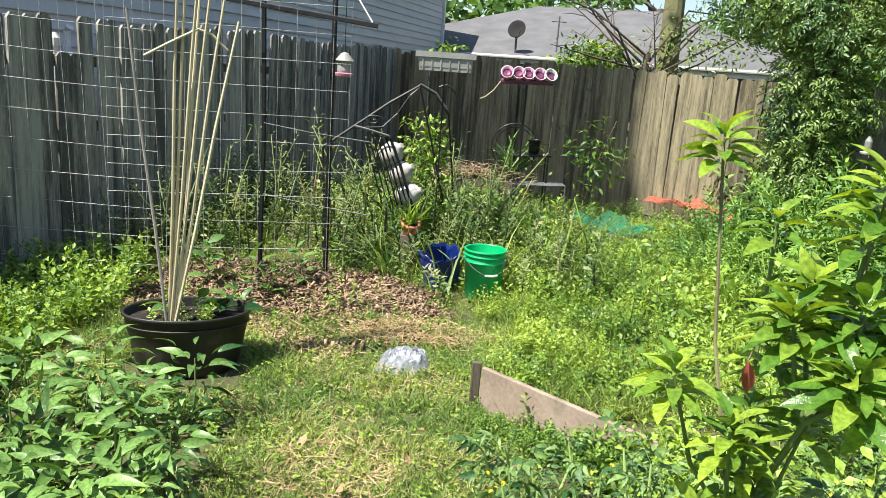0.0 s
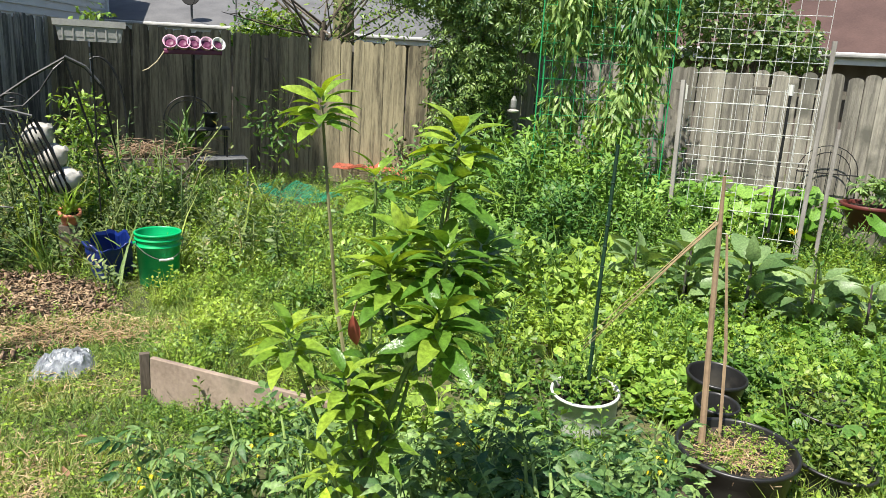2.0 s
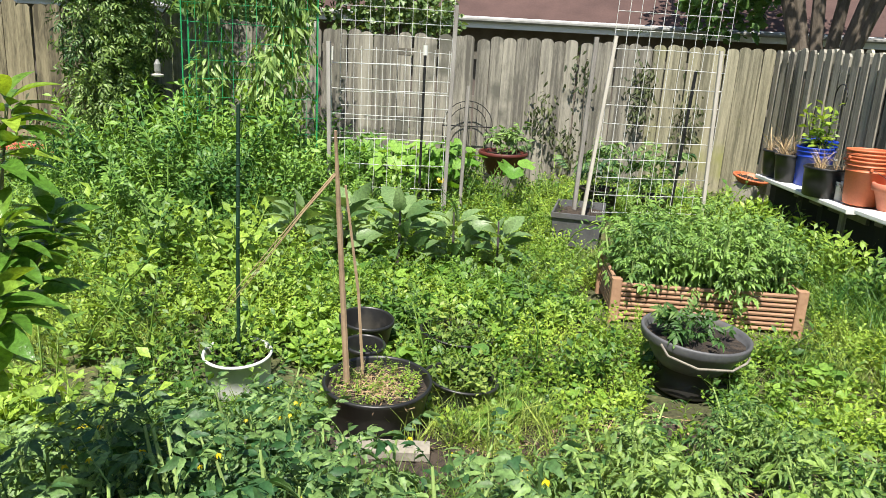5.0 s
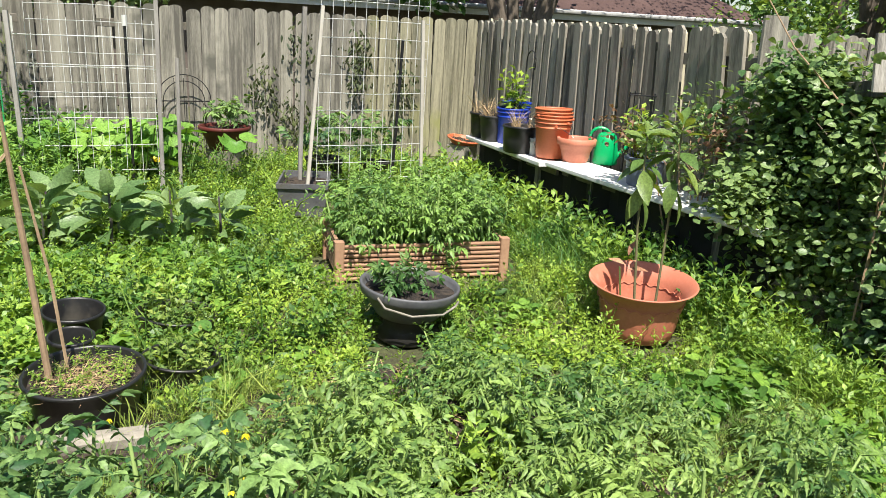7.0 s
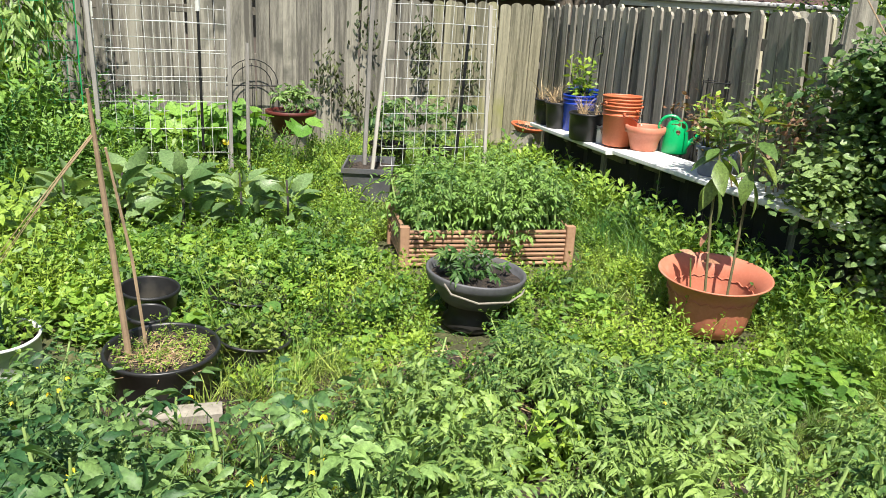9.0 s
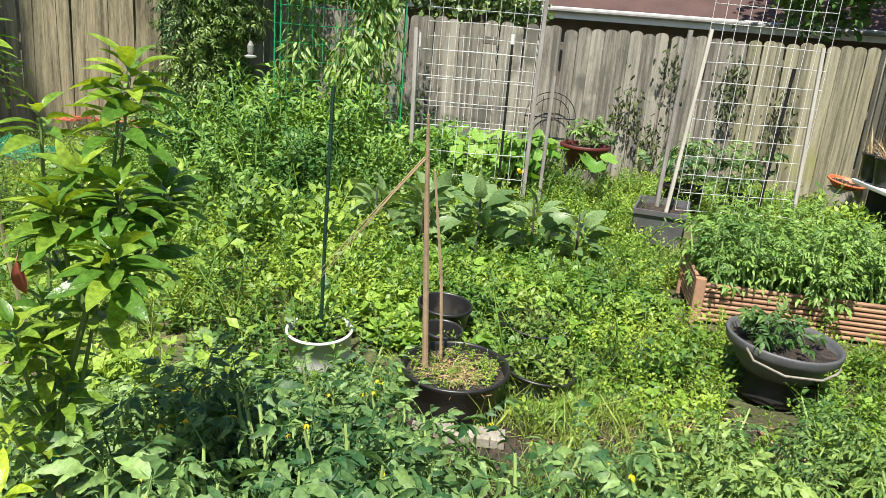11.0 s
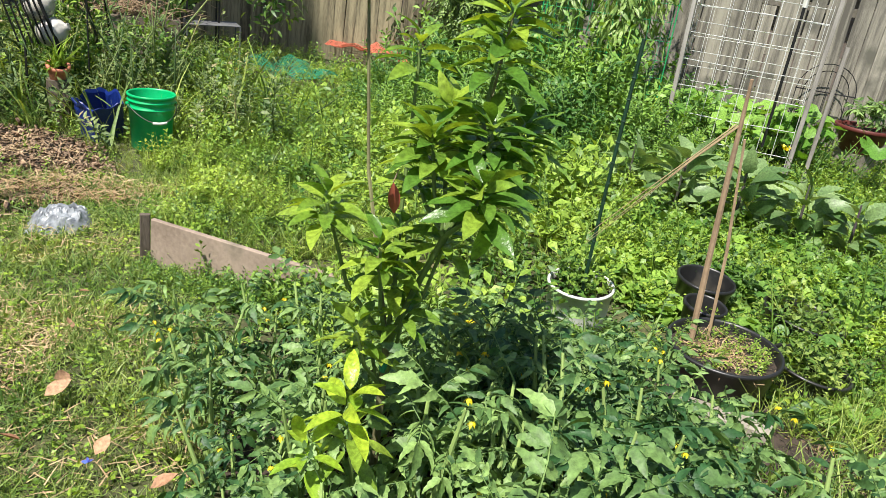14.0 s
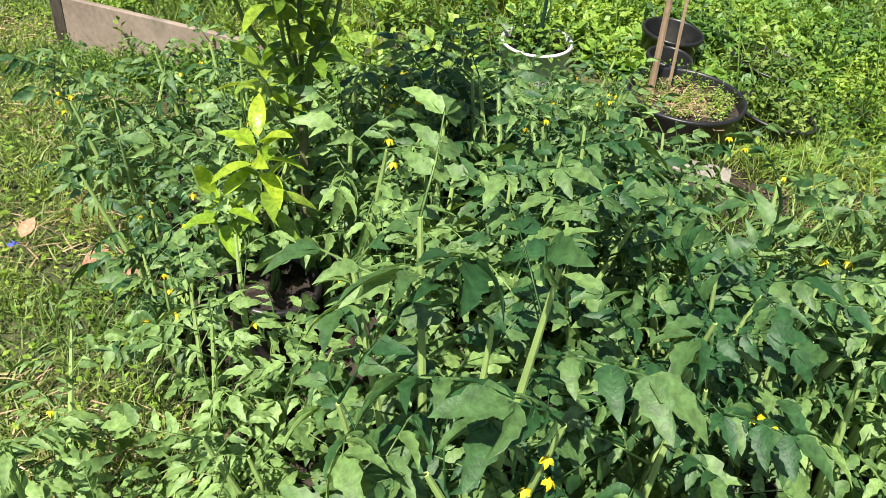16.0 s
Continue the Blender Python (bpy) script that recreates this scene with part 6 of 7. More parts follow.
rc = thing("rose_bush", "rambling rose with thin canes and dark leaves before the leaning fence", "bush", (5.75, -0.05, 0))
for k in range(13):
    q = Vector((0.75 * rng.uniform(-0.5, 1.0), 0.66 * rng.uniform(-0.5, 1.0), 0))
    e = Vector((q.x + rng.normal(0, 0.15), q.y + rng.normal(0, 0.15), rng.uniform(0.95, 1.32)))
    m = q * 0.6 + Vector((0, 0, 0.75 * e.z))
    part("cane", tube([q * 0.3, m, e], [0.007, 0.005, 0.002], 5), M["stick"], rc)
    u = rng.uniform(0.45, 1.02, 95)[:, None]
    P = (1 - u) * np.array(m) * 0.9 + u * np.array(e) + rng.normal(0, 0.07, (95, 3))
    part("foliage", npmesh("foliage", *put(round_leaf, P, rng.normal(0, 1, (95, 3)) * (1, 1, 0.5), rng.uniform(0.03, 0.055, 95), roll=0.5), M["bush"] if k % 4 else M["rose_red"]), M["bush"], rc)
ca = thing("old_cane", "long bare pale cane leaning out of the bush", "cane", (4.75, -0.5, 0.9))
part("rod", tube([(0.3, -0.5, 0.2), (0.3, -0.2, 0.42), (0.3, 0.1, 0.72), (0.36, 0.36, 1.1)], [0.005, 0.005, 0.004, 0.003], 6), M["stick"], ca)
n = thing("fence_post", "wide pale weathered board ending the leaning fence", "post", (5.61, -0.31, 0))
part("board", beam((0, 0, -0.1), (0.05, 0.04, 1.80), 0.17, 0.03, (0.757, 0.653, 0)), M["picket_back"], n)
n = thing("broken_picket", "short pale weathered picket still standing on the broken rail", "board", (4.97, -0.86, 0))
part("board", beam((-0.01, -0.01, 1.42), (0.02, 0.02, 1.71), 0.19, 0.022, (0.757, 0.653, 0)), M["picket_grey"], n)
n = thing("broken_rail", "weathered grey rail of the broken fence behind the bush", "rail", (4.98, -0.88, 1.40))
part("beam", beam((0.26, 0.19, 0.0), (-0.42, -0.36, 0.12), 0.04, 0.09), M["picket_back"], n)
part("post", beam((-0.06, -0.08, -1.45), (-0.06, -0.08, 0.02), 0.085, 0.085, (0.757, 0.653, 0)), M["grey_post"], n)
part("post", beam((-0.52, -0.42, -1.45), (-0.40, -0.31, 0.06), 0.05, 0.07, (0.757, 0.653, 0)), M["grey_post"], n)
gv = thing("grape_vine", "vine with broad lobed leaves climbing over the broken rail", "vine", (4.62, -1.05, 0))
for k in range(5):
    q = Vector((rng.normal(0, 0.10), rng.normal(0, 0.10), 0))
    e = Vector((rng.uniform(-0.22, 0.25), rng.uniform(-0.2, 0.24), rng.uniform(1.3, 1.62)))
    part("stem", tube([q, q.lerp(e, 0.5) + Vector((0, 0, 0.1)), e], [0.007, 0.005, 0.003], 5), M["stick"], gv)
n = 95
P = np.stack([rng.uniform(-0.30, 0.26, n), rng.uniform(-0.06, 0.12, n), rng.uniform(0.62, 1.62, n)], -1)
P[:, 1] += 0.86 * P[:, 0]
leaves(gv, "leaf", squash_leaf, P, rng.normal(0, 1, (n, 3)) * (1, 1, 0.3) - (0, 0, 0.5), rng.uniform(0.04, 0.075, n), M["bush"], N=np.tile((-0.6, 0.25, 0.7), (n, 1)), roll=0.8)


def limb_tree(name, label, base, height, trunk_r, limbs, crown, leaf_size, material, bark, n, tmpl=None, lean=(0, 0), low=0.55):
    """A tapered trunk, spreading limbs and a crown of clumps at the limbs' ends."""
    t = thing(name, label, "tree", base)
    top = Vector((lean[0], lean[1], height * 0.6))
    part("trunk", tube([(0, 0, -0.1), top * 0.35 + Vector((random.gauss(0, 0.04), random.gauss(0, 0.04), 0)), top * 0.7, top], [trunk_r * 1.15, trunk_r, trunk_r * 0.85, trunk_r * 0.6], 12), bark, t)
    for k in range(limbs):
        a = 2 * math.pi * k / limbs + random.uniform(-0.4, 0.4)
        s = top * random.uniform(0.5, 1.0)
        e = Vector((lean[0] + math.cos(a) * crown[0] * random.uniform(0.5, 0.95), lean[1] + math.sin(a) * crown[1] * random.uniform(0.5, 0.95), height * random.uniform(low, 0.95)))
        m = s.lerp(e, 0.5) + Vector((0, 0, 0.12 * height * random.random()))
        part("limb", tube([s, m, e], [trunk_r * 0.45, trunk_r * 0.3, trunk_r * 0.1], 7), bark, t)
        c = e + Vector((0, 0, 0.1))
        part("crown", crown_mesh("crown", n // limbs, tuple(c), (crown[0] * 0.55, crown[1] * 0.55, crown[2] * 0.5), leaf_size, tmpl or leaf(0.28, 0.2, 0.3, 2), material, 0.35, k * 2.1), material, t)
    return t


lance = leaf(0.17, 0.3, 0.25, 3)
spray = cat(put(leaf(0.17, 0.3, 0.3, 3), [(0, 0.25, 0), (0, 0.25, 0), (0, 0.5, -0.03), (0, 0.5, -0.03), (0, 0.68, -0.07)], [(-1, 0.7, -0.1), (1, 0.7, -0.1), (-0.8, 0.8, -0.2), (0.8, 0.8, -0.2), (0, 1, -0.35)], [0.38, 0.38, 0.4, 0.4, 0.42], roll=0.15), tri(tube([(0, 0, 0), (0, 0.7, -0.06)], [0.012, 0.006], 3)))
# bushy tree standing before the back fence
bt2 = thing("privet_tree", "bushy dark-leaved small tree and vines in front of the back fence", "tree", (3.75, 7.55, 0))
part("trunk", tube([(0, 0, -0.05), (0.03, 0.05, 0.9), (-0.05, 0.0, 1.9), (0.1, 0.05, 2.8)], [0.06, 0.05, 0.045, 0.03], 9), M["bark"], bt2)
for k, (c, r, n) in enumerate((((-0.05, -0.05, 1.55), (0.52, 0.45, 0.55), 2600), ((0.05, 0.0, 2.35), (0.75, 0.6, 0.55), 3000), ((0.05, 0.1, 0.8), (0.5, 0.45, 0.45), 1800), ((-0.45, 0.2, 2.6), (0.7, 0.5, 0.5), 2000), ((0.75, 0.1, 2.75), (0.8, 0.6, 0.45), 2400))):
    part("crown", crown_mesh("crown", int(n * 0.75), c, r, 0.14, spray, M["privet"], 0.15, k * 1.3, 0.45), M["privet"], bt2)
for k in range(7):
    a = k * 0.9
    part("limb", tube([(0, 0, 0.9 + 0.15 * k), (0.3 * math.cos(a), 0.25 * math.sin(a), 1.5 + 0.15 * k), (0.6 * math.cos(a), 0.45 * math.sin(a), 1.9 + 0.16 * k)], [0.025, 0.018, 0.008], 6), M["bark"], bt2)
# climber on the green trellis
cl = thing("climber", "climbing vine with long hanging leaves on the green trellis", "vine", (4.3, 6.0, 0))
for k, (c, r, n) in enumerate((((-0.3, 0.1, 2.2), (0.32, 0.25, 0.45), 750), ((0.3, -0.15, 1.95), (0.28, 0.25, 0.75), 1300), ((0.15, -0.1, 1.2), (0.3, 0.25, 0.45), 700), ((0.1, 0.1, 2.7), (0.8, 0.4, 0.35), 1300), ((-0.2, 0.3, 1.3), (0.25, 0.2, 0.5), 350))):
    part("crown", crown_mesh("crown", int(n * 1.05), c, r, 0.12, leaf(0.12, 0.3, 0.25, 3), M["climber"], 0.2, k, 1.5), M["climber"], cl)
part("stem", tube([(0.2, 0, 0), (0.25, -0.1, 1.0), (0.2, -0.1, 2.4)], 0.012, 6), M["bark"], cl)

# trees behind the fences
limb_tree("mossy_tree", "tree with a mossy trunk behind the back fence", (3.42, 12.0, 0), 9.0, 0.17, 6, (2.6, 2.6, 2.0), 0.17, M["tree"], M["mossy_bark"], 4200)
vp = thing("vent_pipe", "pale capped vent pipe behind the short fence boards", "pipe", (-2.98, 5.93, 0))
part("pipe", tube([(0, 0, -0.05), (0, 0, 1.62)], 0.028, 10), M["white_plastic"], vp)
part("cap", tube([(0, 0, 1.60), (0, 0, 1.66), (0, 0, 1.70)], [0.045, 0.045, 0.02], 10), M["white_plastic"], vp)
br = thing("bare_tree", "small tree with bare twisted branches behind the back fence", "tree", (2.95, 11.75, 0))
part("trunk", tube([(0, 0, 0), (0.05, 0, 1.2), (0.1, 0.0, 2.1)], [0.07, 0.06, 0.05], 8), M["bark"], br)
twigs = random.Random(5)
for k in range(16):
    a = twigs.uniform(0, 6.28)
    e = Vector((1.9 * math.cos(a), 0.6 * math.sin(a), twigs.uniform(2.0, 3.3)))
    m = Vector((0.1, 0, 1.6)).lerp(e, 0.5) + Vector((twigs.gauss(0, 0.2), twigs.gauss(0, 0.1), twigs.gauss(0.15, 0.2)))
    limb = part("limb", tube([(0.1, 0, 1.5 + 0.04 * k), m, e], [0.022, 0.014, 0.004], 6), M["bark"], br)
    for _ in range(4):
        q = m.lerp(e, twigs.uniform(0.1, 0.9))
        w = q + Vector((twigs.gauss(0.1, 0.3), twigs.gauss(0, 0.15), twigs.gauss(0.12, 0.18)))
        part("twig", tube([q, q.lerp(w, 0.5) + Vector((0, 0, twigs.gauss(0.03, 0.04))), w], [0.007, 0.005, 0.002], 5), M["bark"], limb)
part("crown", crown_mesh("crown", 260, (-0.7, 0, 2.1), (0.6, 0.3, 0.22), 0.075, oval, M["tree"], 0.2), M["tree"], br)
part("crown", crown_mesh("crown", 700, (0.9, -0.2, 2.3), (1.0, 0.4, 0.5), 0.08, lance, M["tree"], 0.1, 2.0), M["tree"], br)
sh = thing("hedge_shrub", "leafy shrub showing over the back fence", "bush", (2.0, 12.2, 0))
part("crown", crown_mesh("crown", 1600, (0.35, 0, 1.75), (0.6, 0.4, 0.42), 0.09, oval, M["tree"], 0.3, 1.0), M["tree"], sh)
part("trunk", tube([(0.3, 0, 0), (0.35, 0, 1.6)], 0.04, 7), M["bark"], sh)
cm = thing("crape_myrtle", "multi-stemmed tree behind the back fence", "tree", (12.3, 3.65, 0))
for k in range(8):
    a = -1.9 + 3.8 * k / 7
    d = Vector((0.25 * math.sin(a), -0.6 * math.sin(a), 0))
    part("trunk", tube([d * 0.25, d * 0.5 + Vector((0, 0, 1.6)), d * 1.3 + Vector((0.1 * math.sin(k), 0, 3.2)), d * 2.4 + Vector((0, 0, 5.0))], [0.12, 0.1, 0.08, 0.04], 8), M["bark"], cm)
for k, (c, r, n) in enumerate((((0.3, 1.0, 4.6), (1.6, 1.6, 1.2), 2600), ((0.0, -1.2, 4.8), (1.6, 1.5, 1.2), 2600), ((0.2, 1.7, 2.55), (0.7, 0.8, 0.5), 700))):
    part("crown", crown_mesh("crown", n, c, r, 0.15, oval, M["far_tree"], 0.3, k), M["far_tree"], cm)
vine_shrub = thing("tall_shrub", "tall leafy shrub behind the back fence", "bush", (7.4, 7.4, 0))
part("trunk", tube([(0, 0, 0), (0.0, 0, 1.9)], 0.05, 7), M["bark"], vine_shrub)
for k, (c, r, n) in enumerate((((-0.2, 0.2, 2.3), (0.8, 0.7, 0.7), 2600), ((-1.3, 1.1, 2.5), (1.0, 0.8, 0.8), 2800), ((0.35, -0.25, 2.0), (0.4, 0.4, 0.35), 700))):
    part("crown", crown_mesh("crown", n, c, r, 0.085, oval, M["bush"], 0.3, k + 0.5), M["bush"], vine_shrub)
for k, (x, y, hgt, cr_, n) in enumerate(((12.5, -3.0, 6.5, (2.6, 2.6, 2.2), 3600), (9.2, -5.2, 5.5, (2.4, 2.4, 2.0), 3600), (7.0, -4.6, 3.6, (1.6, 1.6, 1.4), 3000), (11.0, -1.2, 4.0, (1.9, 1.9, 1.7), 3800), (16.0, -1.0, 7.0, (3.0, 3.0, 2.4), 3000))):
    limb_tree("garden_tree", "leafy tree beyond the mildewed board fence", (x, y, 0), hgt, 0.16, 6, cr_, 0.095, M["tree"], M["bark"], 2 * n, low=0.3)
# Unseen tree, added only to shade the left end of the back fence.
tall = thing("tall_tree", "unseen tree added to throw shade on the back fence", "tree", (-9.3, 4.3, 0))
part("trunk", tube([(0, 0, -0.1), (0.1, 0, 7), (0, 0.05, 15), (0.1, 0, 22)], [0.35, 0.3, 0.22, 0.1], 12), M["bark"], tall)
for k in range(5):
    q = (k - 2) * 0.72
    part("crown", crown_mesh("crown", 1300, (0.57 * q + 0.1, -0.82 * q + 0.1, 21.9 + 0.35 * q), (0.85, 0.85, 1.75), 0.36, leaf(0.33, 0.2, 0.25, 2), M["far_tree"], 0.15, k * 0.7), M["far_tree"], tall)
    part("limb", tube([(0.1, 0, 18.5), (0.57 * q, -0.82 * q, 21.5)], [0.1, 0.04], 7), M["bark"], tall)
for k in range(24):
    a = radians(-80 + 8.0 * k)
    r0 = 34 + 9 * math.sin(k * 2.3)
    hgt = 7.0 + 2.0 * math.sin(k * 1.7)
    limb_tree("far_tree", "distant leafy tree behind the houses", (r0 * math.cos(a), r0 * math.sin(a) + 6, 0), hgt, 0.25, 6, (3.6, 3.6, 2.8), 0.55, M["far_tree"], M["bark"], 1700, low=0.2)


# ---------------------------------------------------------------- beds of plants
def pepper_plant():
    t = thing("pepper_plant", "pepper plant with long pointed bright green leaves", "plant", group="pepper plants")
    lf = leaf(0.16, 0.62, 0.45, 6, sharp=0.8)
    part("stem", tube([(0, 0, -0.02), (0.01, 0, 0.16), (0, 0.01, 0.3)], [0.006, 0.005, 0.003], 5), M["stem"], t)
    n = 60
    a = np.arange(n) * 2.4 + rng.uniform(0, 6)
    z = np.linspace(0.04, 0.34, n)
    q = 0.03 + 0.11 * rng.random(n)
    D = np.stack([np.cos(a), np.sin(a), -0.2 + 1.0 * (z / 0.34) ** 2], -1)
    V, F = put(lf, np.stack([q * np.cos(a), q * np.sin(a), z], -1), D, rng.uniform(0.06, 0.125, n), roll=0.5)
    tagged(part("foliage", npmesh("foliage", V, F, M["pepper"], True), M["pepper"], t), kind="stuff")
    return t


def tomato_plant(tall=1.0, leaf_len=0.36, wide=0.34, shoots=6, per=8, bloom=4, material=None, droop=0.08, w=0.28, low=0.42):
    t = thing("tomato_plant", "tomato plant with lobed green leaves and small yellow flowers", "plant", group="tomato plants")
    pins = [pinnate(3, 0.31, w, 0.3, droop) for _ in range(3)]
    fol, flo = [], []
    for k in range(shoots):
        a = rng.uniform(0, 6.28)
        e = np.array([wide * math.cos(a) * rng.random(), wide * math.sin(a) * rng.random(), tall * rng.uniform(0.75, 1.02)])
        part("stem", tube([(0, 0, -0.02), tuple(e * (0.6, 0.6, 0.5)), tuple(e)], [0.012, 0.0095, 0.004], 7), M["tomato_stem"], t)
        s = np.linspace(low, 1, per)
        ax = np.outer(s, e) * np.stack([0.6 + 0.4 * s, 0.6 + 0.4 * s, np.ones(per)], -1)
        b = np.arange(per) * 2.4 + a
        D = np.stack([np.cos(b), np.sin(b), 0.25 + 0.9 * s ** 3 - (0.4 + 2 * droop) * rng.random(per)], -1)
        fol.append(put(pins[k % 3], ax, D, leaf_len * rng.uniform(0.7, 1.2, per) * (1.1 - 0.5 * s), roll=0.4))
        p = ax[int(per * 0.85)] + rng.normal(0, 0.03, 3) + (0, 0, 0.03)
        for f_ in range(bloom if k < 1 else 0):
            flo.append(put(leaf(0.3, 0.5, 0.2, 3), np.tile(p + rng.normal(0, 0.02, 3), (5, 1)), [(math.cos(q), math.sin(q), -0.5) for q in np.arange(5) * 1.257], 0.015))
    tagged(part("foliage", npmesh("foliage", *cat(*fol), material or M["tomato"], True), M["tomato"], t), kind="stuff")
    if flo:
        tagged(part("blossom", npmesh("blossom", *cat(*flo), M["yellow"]), M["yellow"], t, "small yellow flowers"), kind="stuff")
    return t


def bed(makers, spots):
    for k, (x, y, s) in enumerate(spots):
        m = pose(x, y, 0, random.gauss(0, 5), random.gauss(0, 5), random.uniform(0, 360)) @ Matrix.Scale(s, 4)
        if k < len(makers):
            makers[k].matrix_basis = m
        else:
            c = copy_thing(makers[k % len(makers)], m)
            c.matrix_basis = m


spots = []
while len(spots) < 34:
    x, y = rng.uniform(-2.6, -0.5), rng.uniform(1.7, 3.25)
    if x < -0.62 - 0.35 * (y > 2.7) and all((x - a) ** 2 + (y - b) ** 2 > 0.045 for a, b, _ in spots):
        spots.append((x, y, rng.uniform(0.85, 1.2)))
bed([pepper_plant() for _ in range(4)], spots)

tall_spots, low_spots = [], []
for k in range(6000):
    x, y = rng.uniform(0.25, 3.5), rng.uniform(-1.1, 2.4)
    d = math.hypot(x - 0.28, y + 0.1)
    a = (0.35 < x < 1.75) and (0.42 < y < 2.3) and d > 0.78 and y < 2.5 - 0.35 * x
    b = (1.7 < x < 3.4) and (-0.75 < y < 1.05) and not (1.5 < x < 2.35 and 0.72 < y) and not (x > 2.9 and y > 0.8) and (x - 2.85) ** 2 + (y + 0.3) ** 2 > 0.07
    group_ = tall_spots if a else low_spots
    if not (a or b) or (x - 0.84) ** 2 + (y - 0.72) ** 2 < 0.05 or (x - 0.76) ** 2 + (y - 1.62) ** 2 < 0.03 or (x - 0.54) ** 2 + (y - 1.27) ** 2 < 0.03 or any((x - p) ** 2 + (y - q) ** 2 < (0.042 if a else 0.06) for p, q, _ in group_):
        continue
    h_ = max(0.40, 0.82 - 0.20 * (d - 0.75))
    if a and ((x < 0.5 and y > 1.2) or (0.6 < y < 1.45 and abs(x - 0.36 - 0.158 * y) < 0.2)):
        h_ = 0.50
    group_.append((x, y, h_ * rng.uniform(0.85, 1.1) if a else rng.uniform(0.6, 1.15)))
tall_spots = tall_spots[:76] + [(0.06, 1.0, 0.46), (0.36, 0.97, 0.5), (0.14, 0.80, 0.44), (1.45, 1.85, 0.5), (1.62, 1.6, 0.45), (1.3, 2.08, 0.5), (1.08, 2.12, 0.5), (1.74, 1.98, 0.4), (1.0, 1.88, 0.55), (1.25, 1.72, 0.5), (1.55, 2.12, 0.42)]
bed([tomato_plant() for _ in range(5)], [q for q in tall_spots if q[2] >= 0.72])
bed([tomato_plant(0.58, 0.27, 0.26, 4, 9, 2, None, 0.14, 0.23) for _ in range(3)], [(x, y, s / 0.58 * 0.9) for x, y, s in tall_spots if s < 0.72])
bed([tomato_plant(0.38, 0.21, 0.30, 8, 11, 0, M["tomato_light"], 0.12, 0.20) for _ in range(4)] + [tomato_plant(0.38, 0.21, 0.28, 8, 11, 1, M["tomato_light"], 0.10, 0.20)], low_spots[:40])
for q in np.linspace(-0.55, 0.55, 8):
    for r_ in (-0.34, -0.5):
        v = CR @ Vector((q, r_, 0))
        PITS.append((v.x, v.y, 0.13))
spots = []
for q in np.linspace(-0.46, 0.46, 6):
    for r_ in (-0.17, 0.02, 0.2):
        v = CR @ Vector((q + random.gauss(0, 0.03), r_, 0))
        spots.append((v.x, v.y, random.uniform(0.85, 1.1)))
for x, y in ((5.55, 2.0), (5.3, 2.45), (5.75, 2.45), (6.0, 1.95), (5.6, 1.55), (6.3, 2.4), (6.2, 2.85)):
    spots.append((x, y, random.uniform(0.7, 0.9)))
mk = [tomato_plant(0.62, 0.21, 0.26, 6, 14, 0, M["crate_tomato"], 0.08, 0.24) for _ in range(3)]
for o_ in mk:
    tagged(o_, "bushy tomato plant growing in the slatted planter", group="planter tomatoes")
bed(mk, spots)
for x, y in ((-2.0, 4.9), (-1.6, 5.2), (-1.1, 5.0), (-1.3, 4.6), (-0.9, 5.3)):
    n = thing("bed_seedling", "small leafy plant in the mulch bed", "plant", (x, y, 0), "mulch bed plants")
    part("foliage", npmesh("foliage", *stand(sprig(12, 1.0, 0.5, 0.2, leaf(0.25, 0.3, 0.3, 3)), [(0, 0, 0)], 0.32), M["pepper"]), M["pepper"], n)

js = thing("leafy_shrub", "sunlit leafy shrub growing up behind the iron seat", "bush", (-0.12, 6.95, 0))
part("stem", tube([(0, 0, 0), (0.02, 0, 0.6), (0, 0, 1.1)], 0.008, 6), M["stem"], js)
for k, (c, r, n) in enumerate((((0.0, -0.05, 0.95), (0.22, 0.2, 0.32), 420), ((-0.1, -0.1, 0.5), (0.4, 0.3, 0.3), 650), ((0.45, -0.1, 0.4), (0.4, 0.3, 0.28), 600))):
    part("crown", crown_mesh("crown", n, c, r, 0.07, lance, M["weed"], 0.2, k + 0.3), M["weed"], js)
hp = thing("wire_wreath", "dark round wire wreath standing behind the twig box", "wreath", (0.82, 8.25, 0.62))
part("ring", tube(arc((0, 0, 0.26), 0.25, 0, 360, 33), 0.007, 8), M["black_iron"], hp)
part("inner_ring", tube(arc((0, 0.01, 0.26), 0.21, 0, 360, 33), 0.006, 6), M["black_iron"], hp)
for x, y, z, n, hh in ((7.72, 5.17, 0.85, 130, 0.34), (8.55, 4.43, 1.2, 170, 0.42), (8.05, 4.87, 1.35, 60, 0.25), (9.0, 4.03, 0.9, 110, 0.4), (7.95, 4.95, 0.5, 120, 0.3), (3.75, 8.72, 0.75, 90, 0.35), (3.45, 8.97, 0.55, 70, 0.25)):
    v = thing("fence_vine", "small dark vine spray clinging to the back fence", "vine", (x - 0.05, y - 0.055, 0), "fence vines")
    s = rng.normal(0, 0.09, n)
    P = np.stack([0.75 * s, -0.66 * s, z + rng.normal(0, hh * 0.5, n)], -1) + np.outer(rng.uniform(0, 0.05, n), (-0.66, -0.75, 0))
    part("foliage", npmesh("foliage", *put(lance, P, rng.normal(0, 1, (n, 3)) * (0.75, 0.66, 0.3) - (0, 0, 1.1), rng.uniform(0.05, 0.1, n), N=np.tile((-0.66, -0.75, 0.2), (n, 1)), roll=0.3), M["vine_dark"]), M["vine_dark"], v)
    part("stem", tube([(0, 0, 0), (0.02, -0.02, z * 0.5), (0, 0, z + hh * 0.8)], 0.004, 5), M["bark"], v)

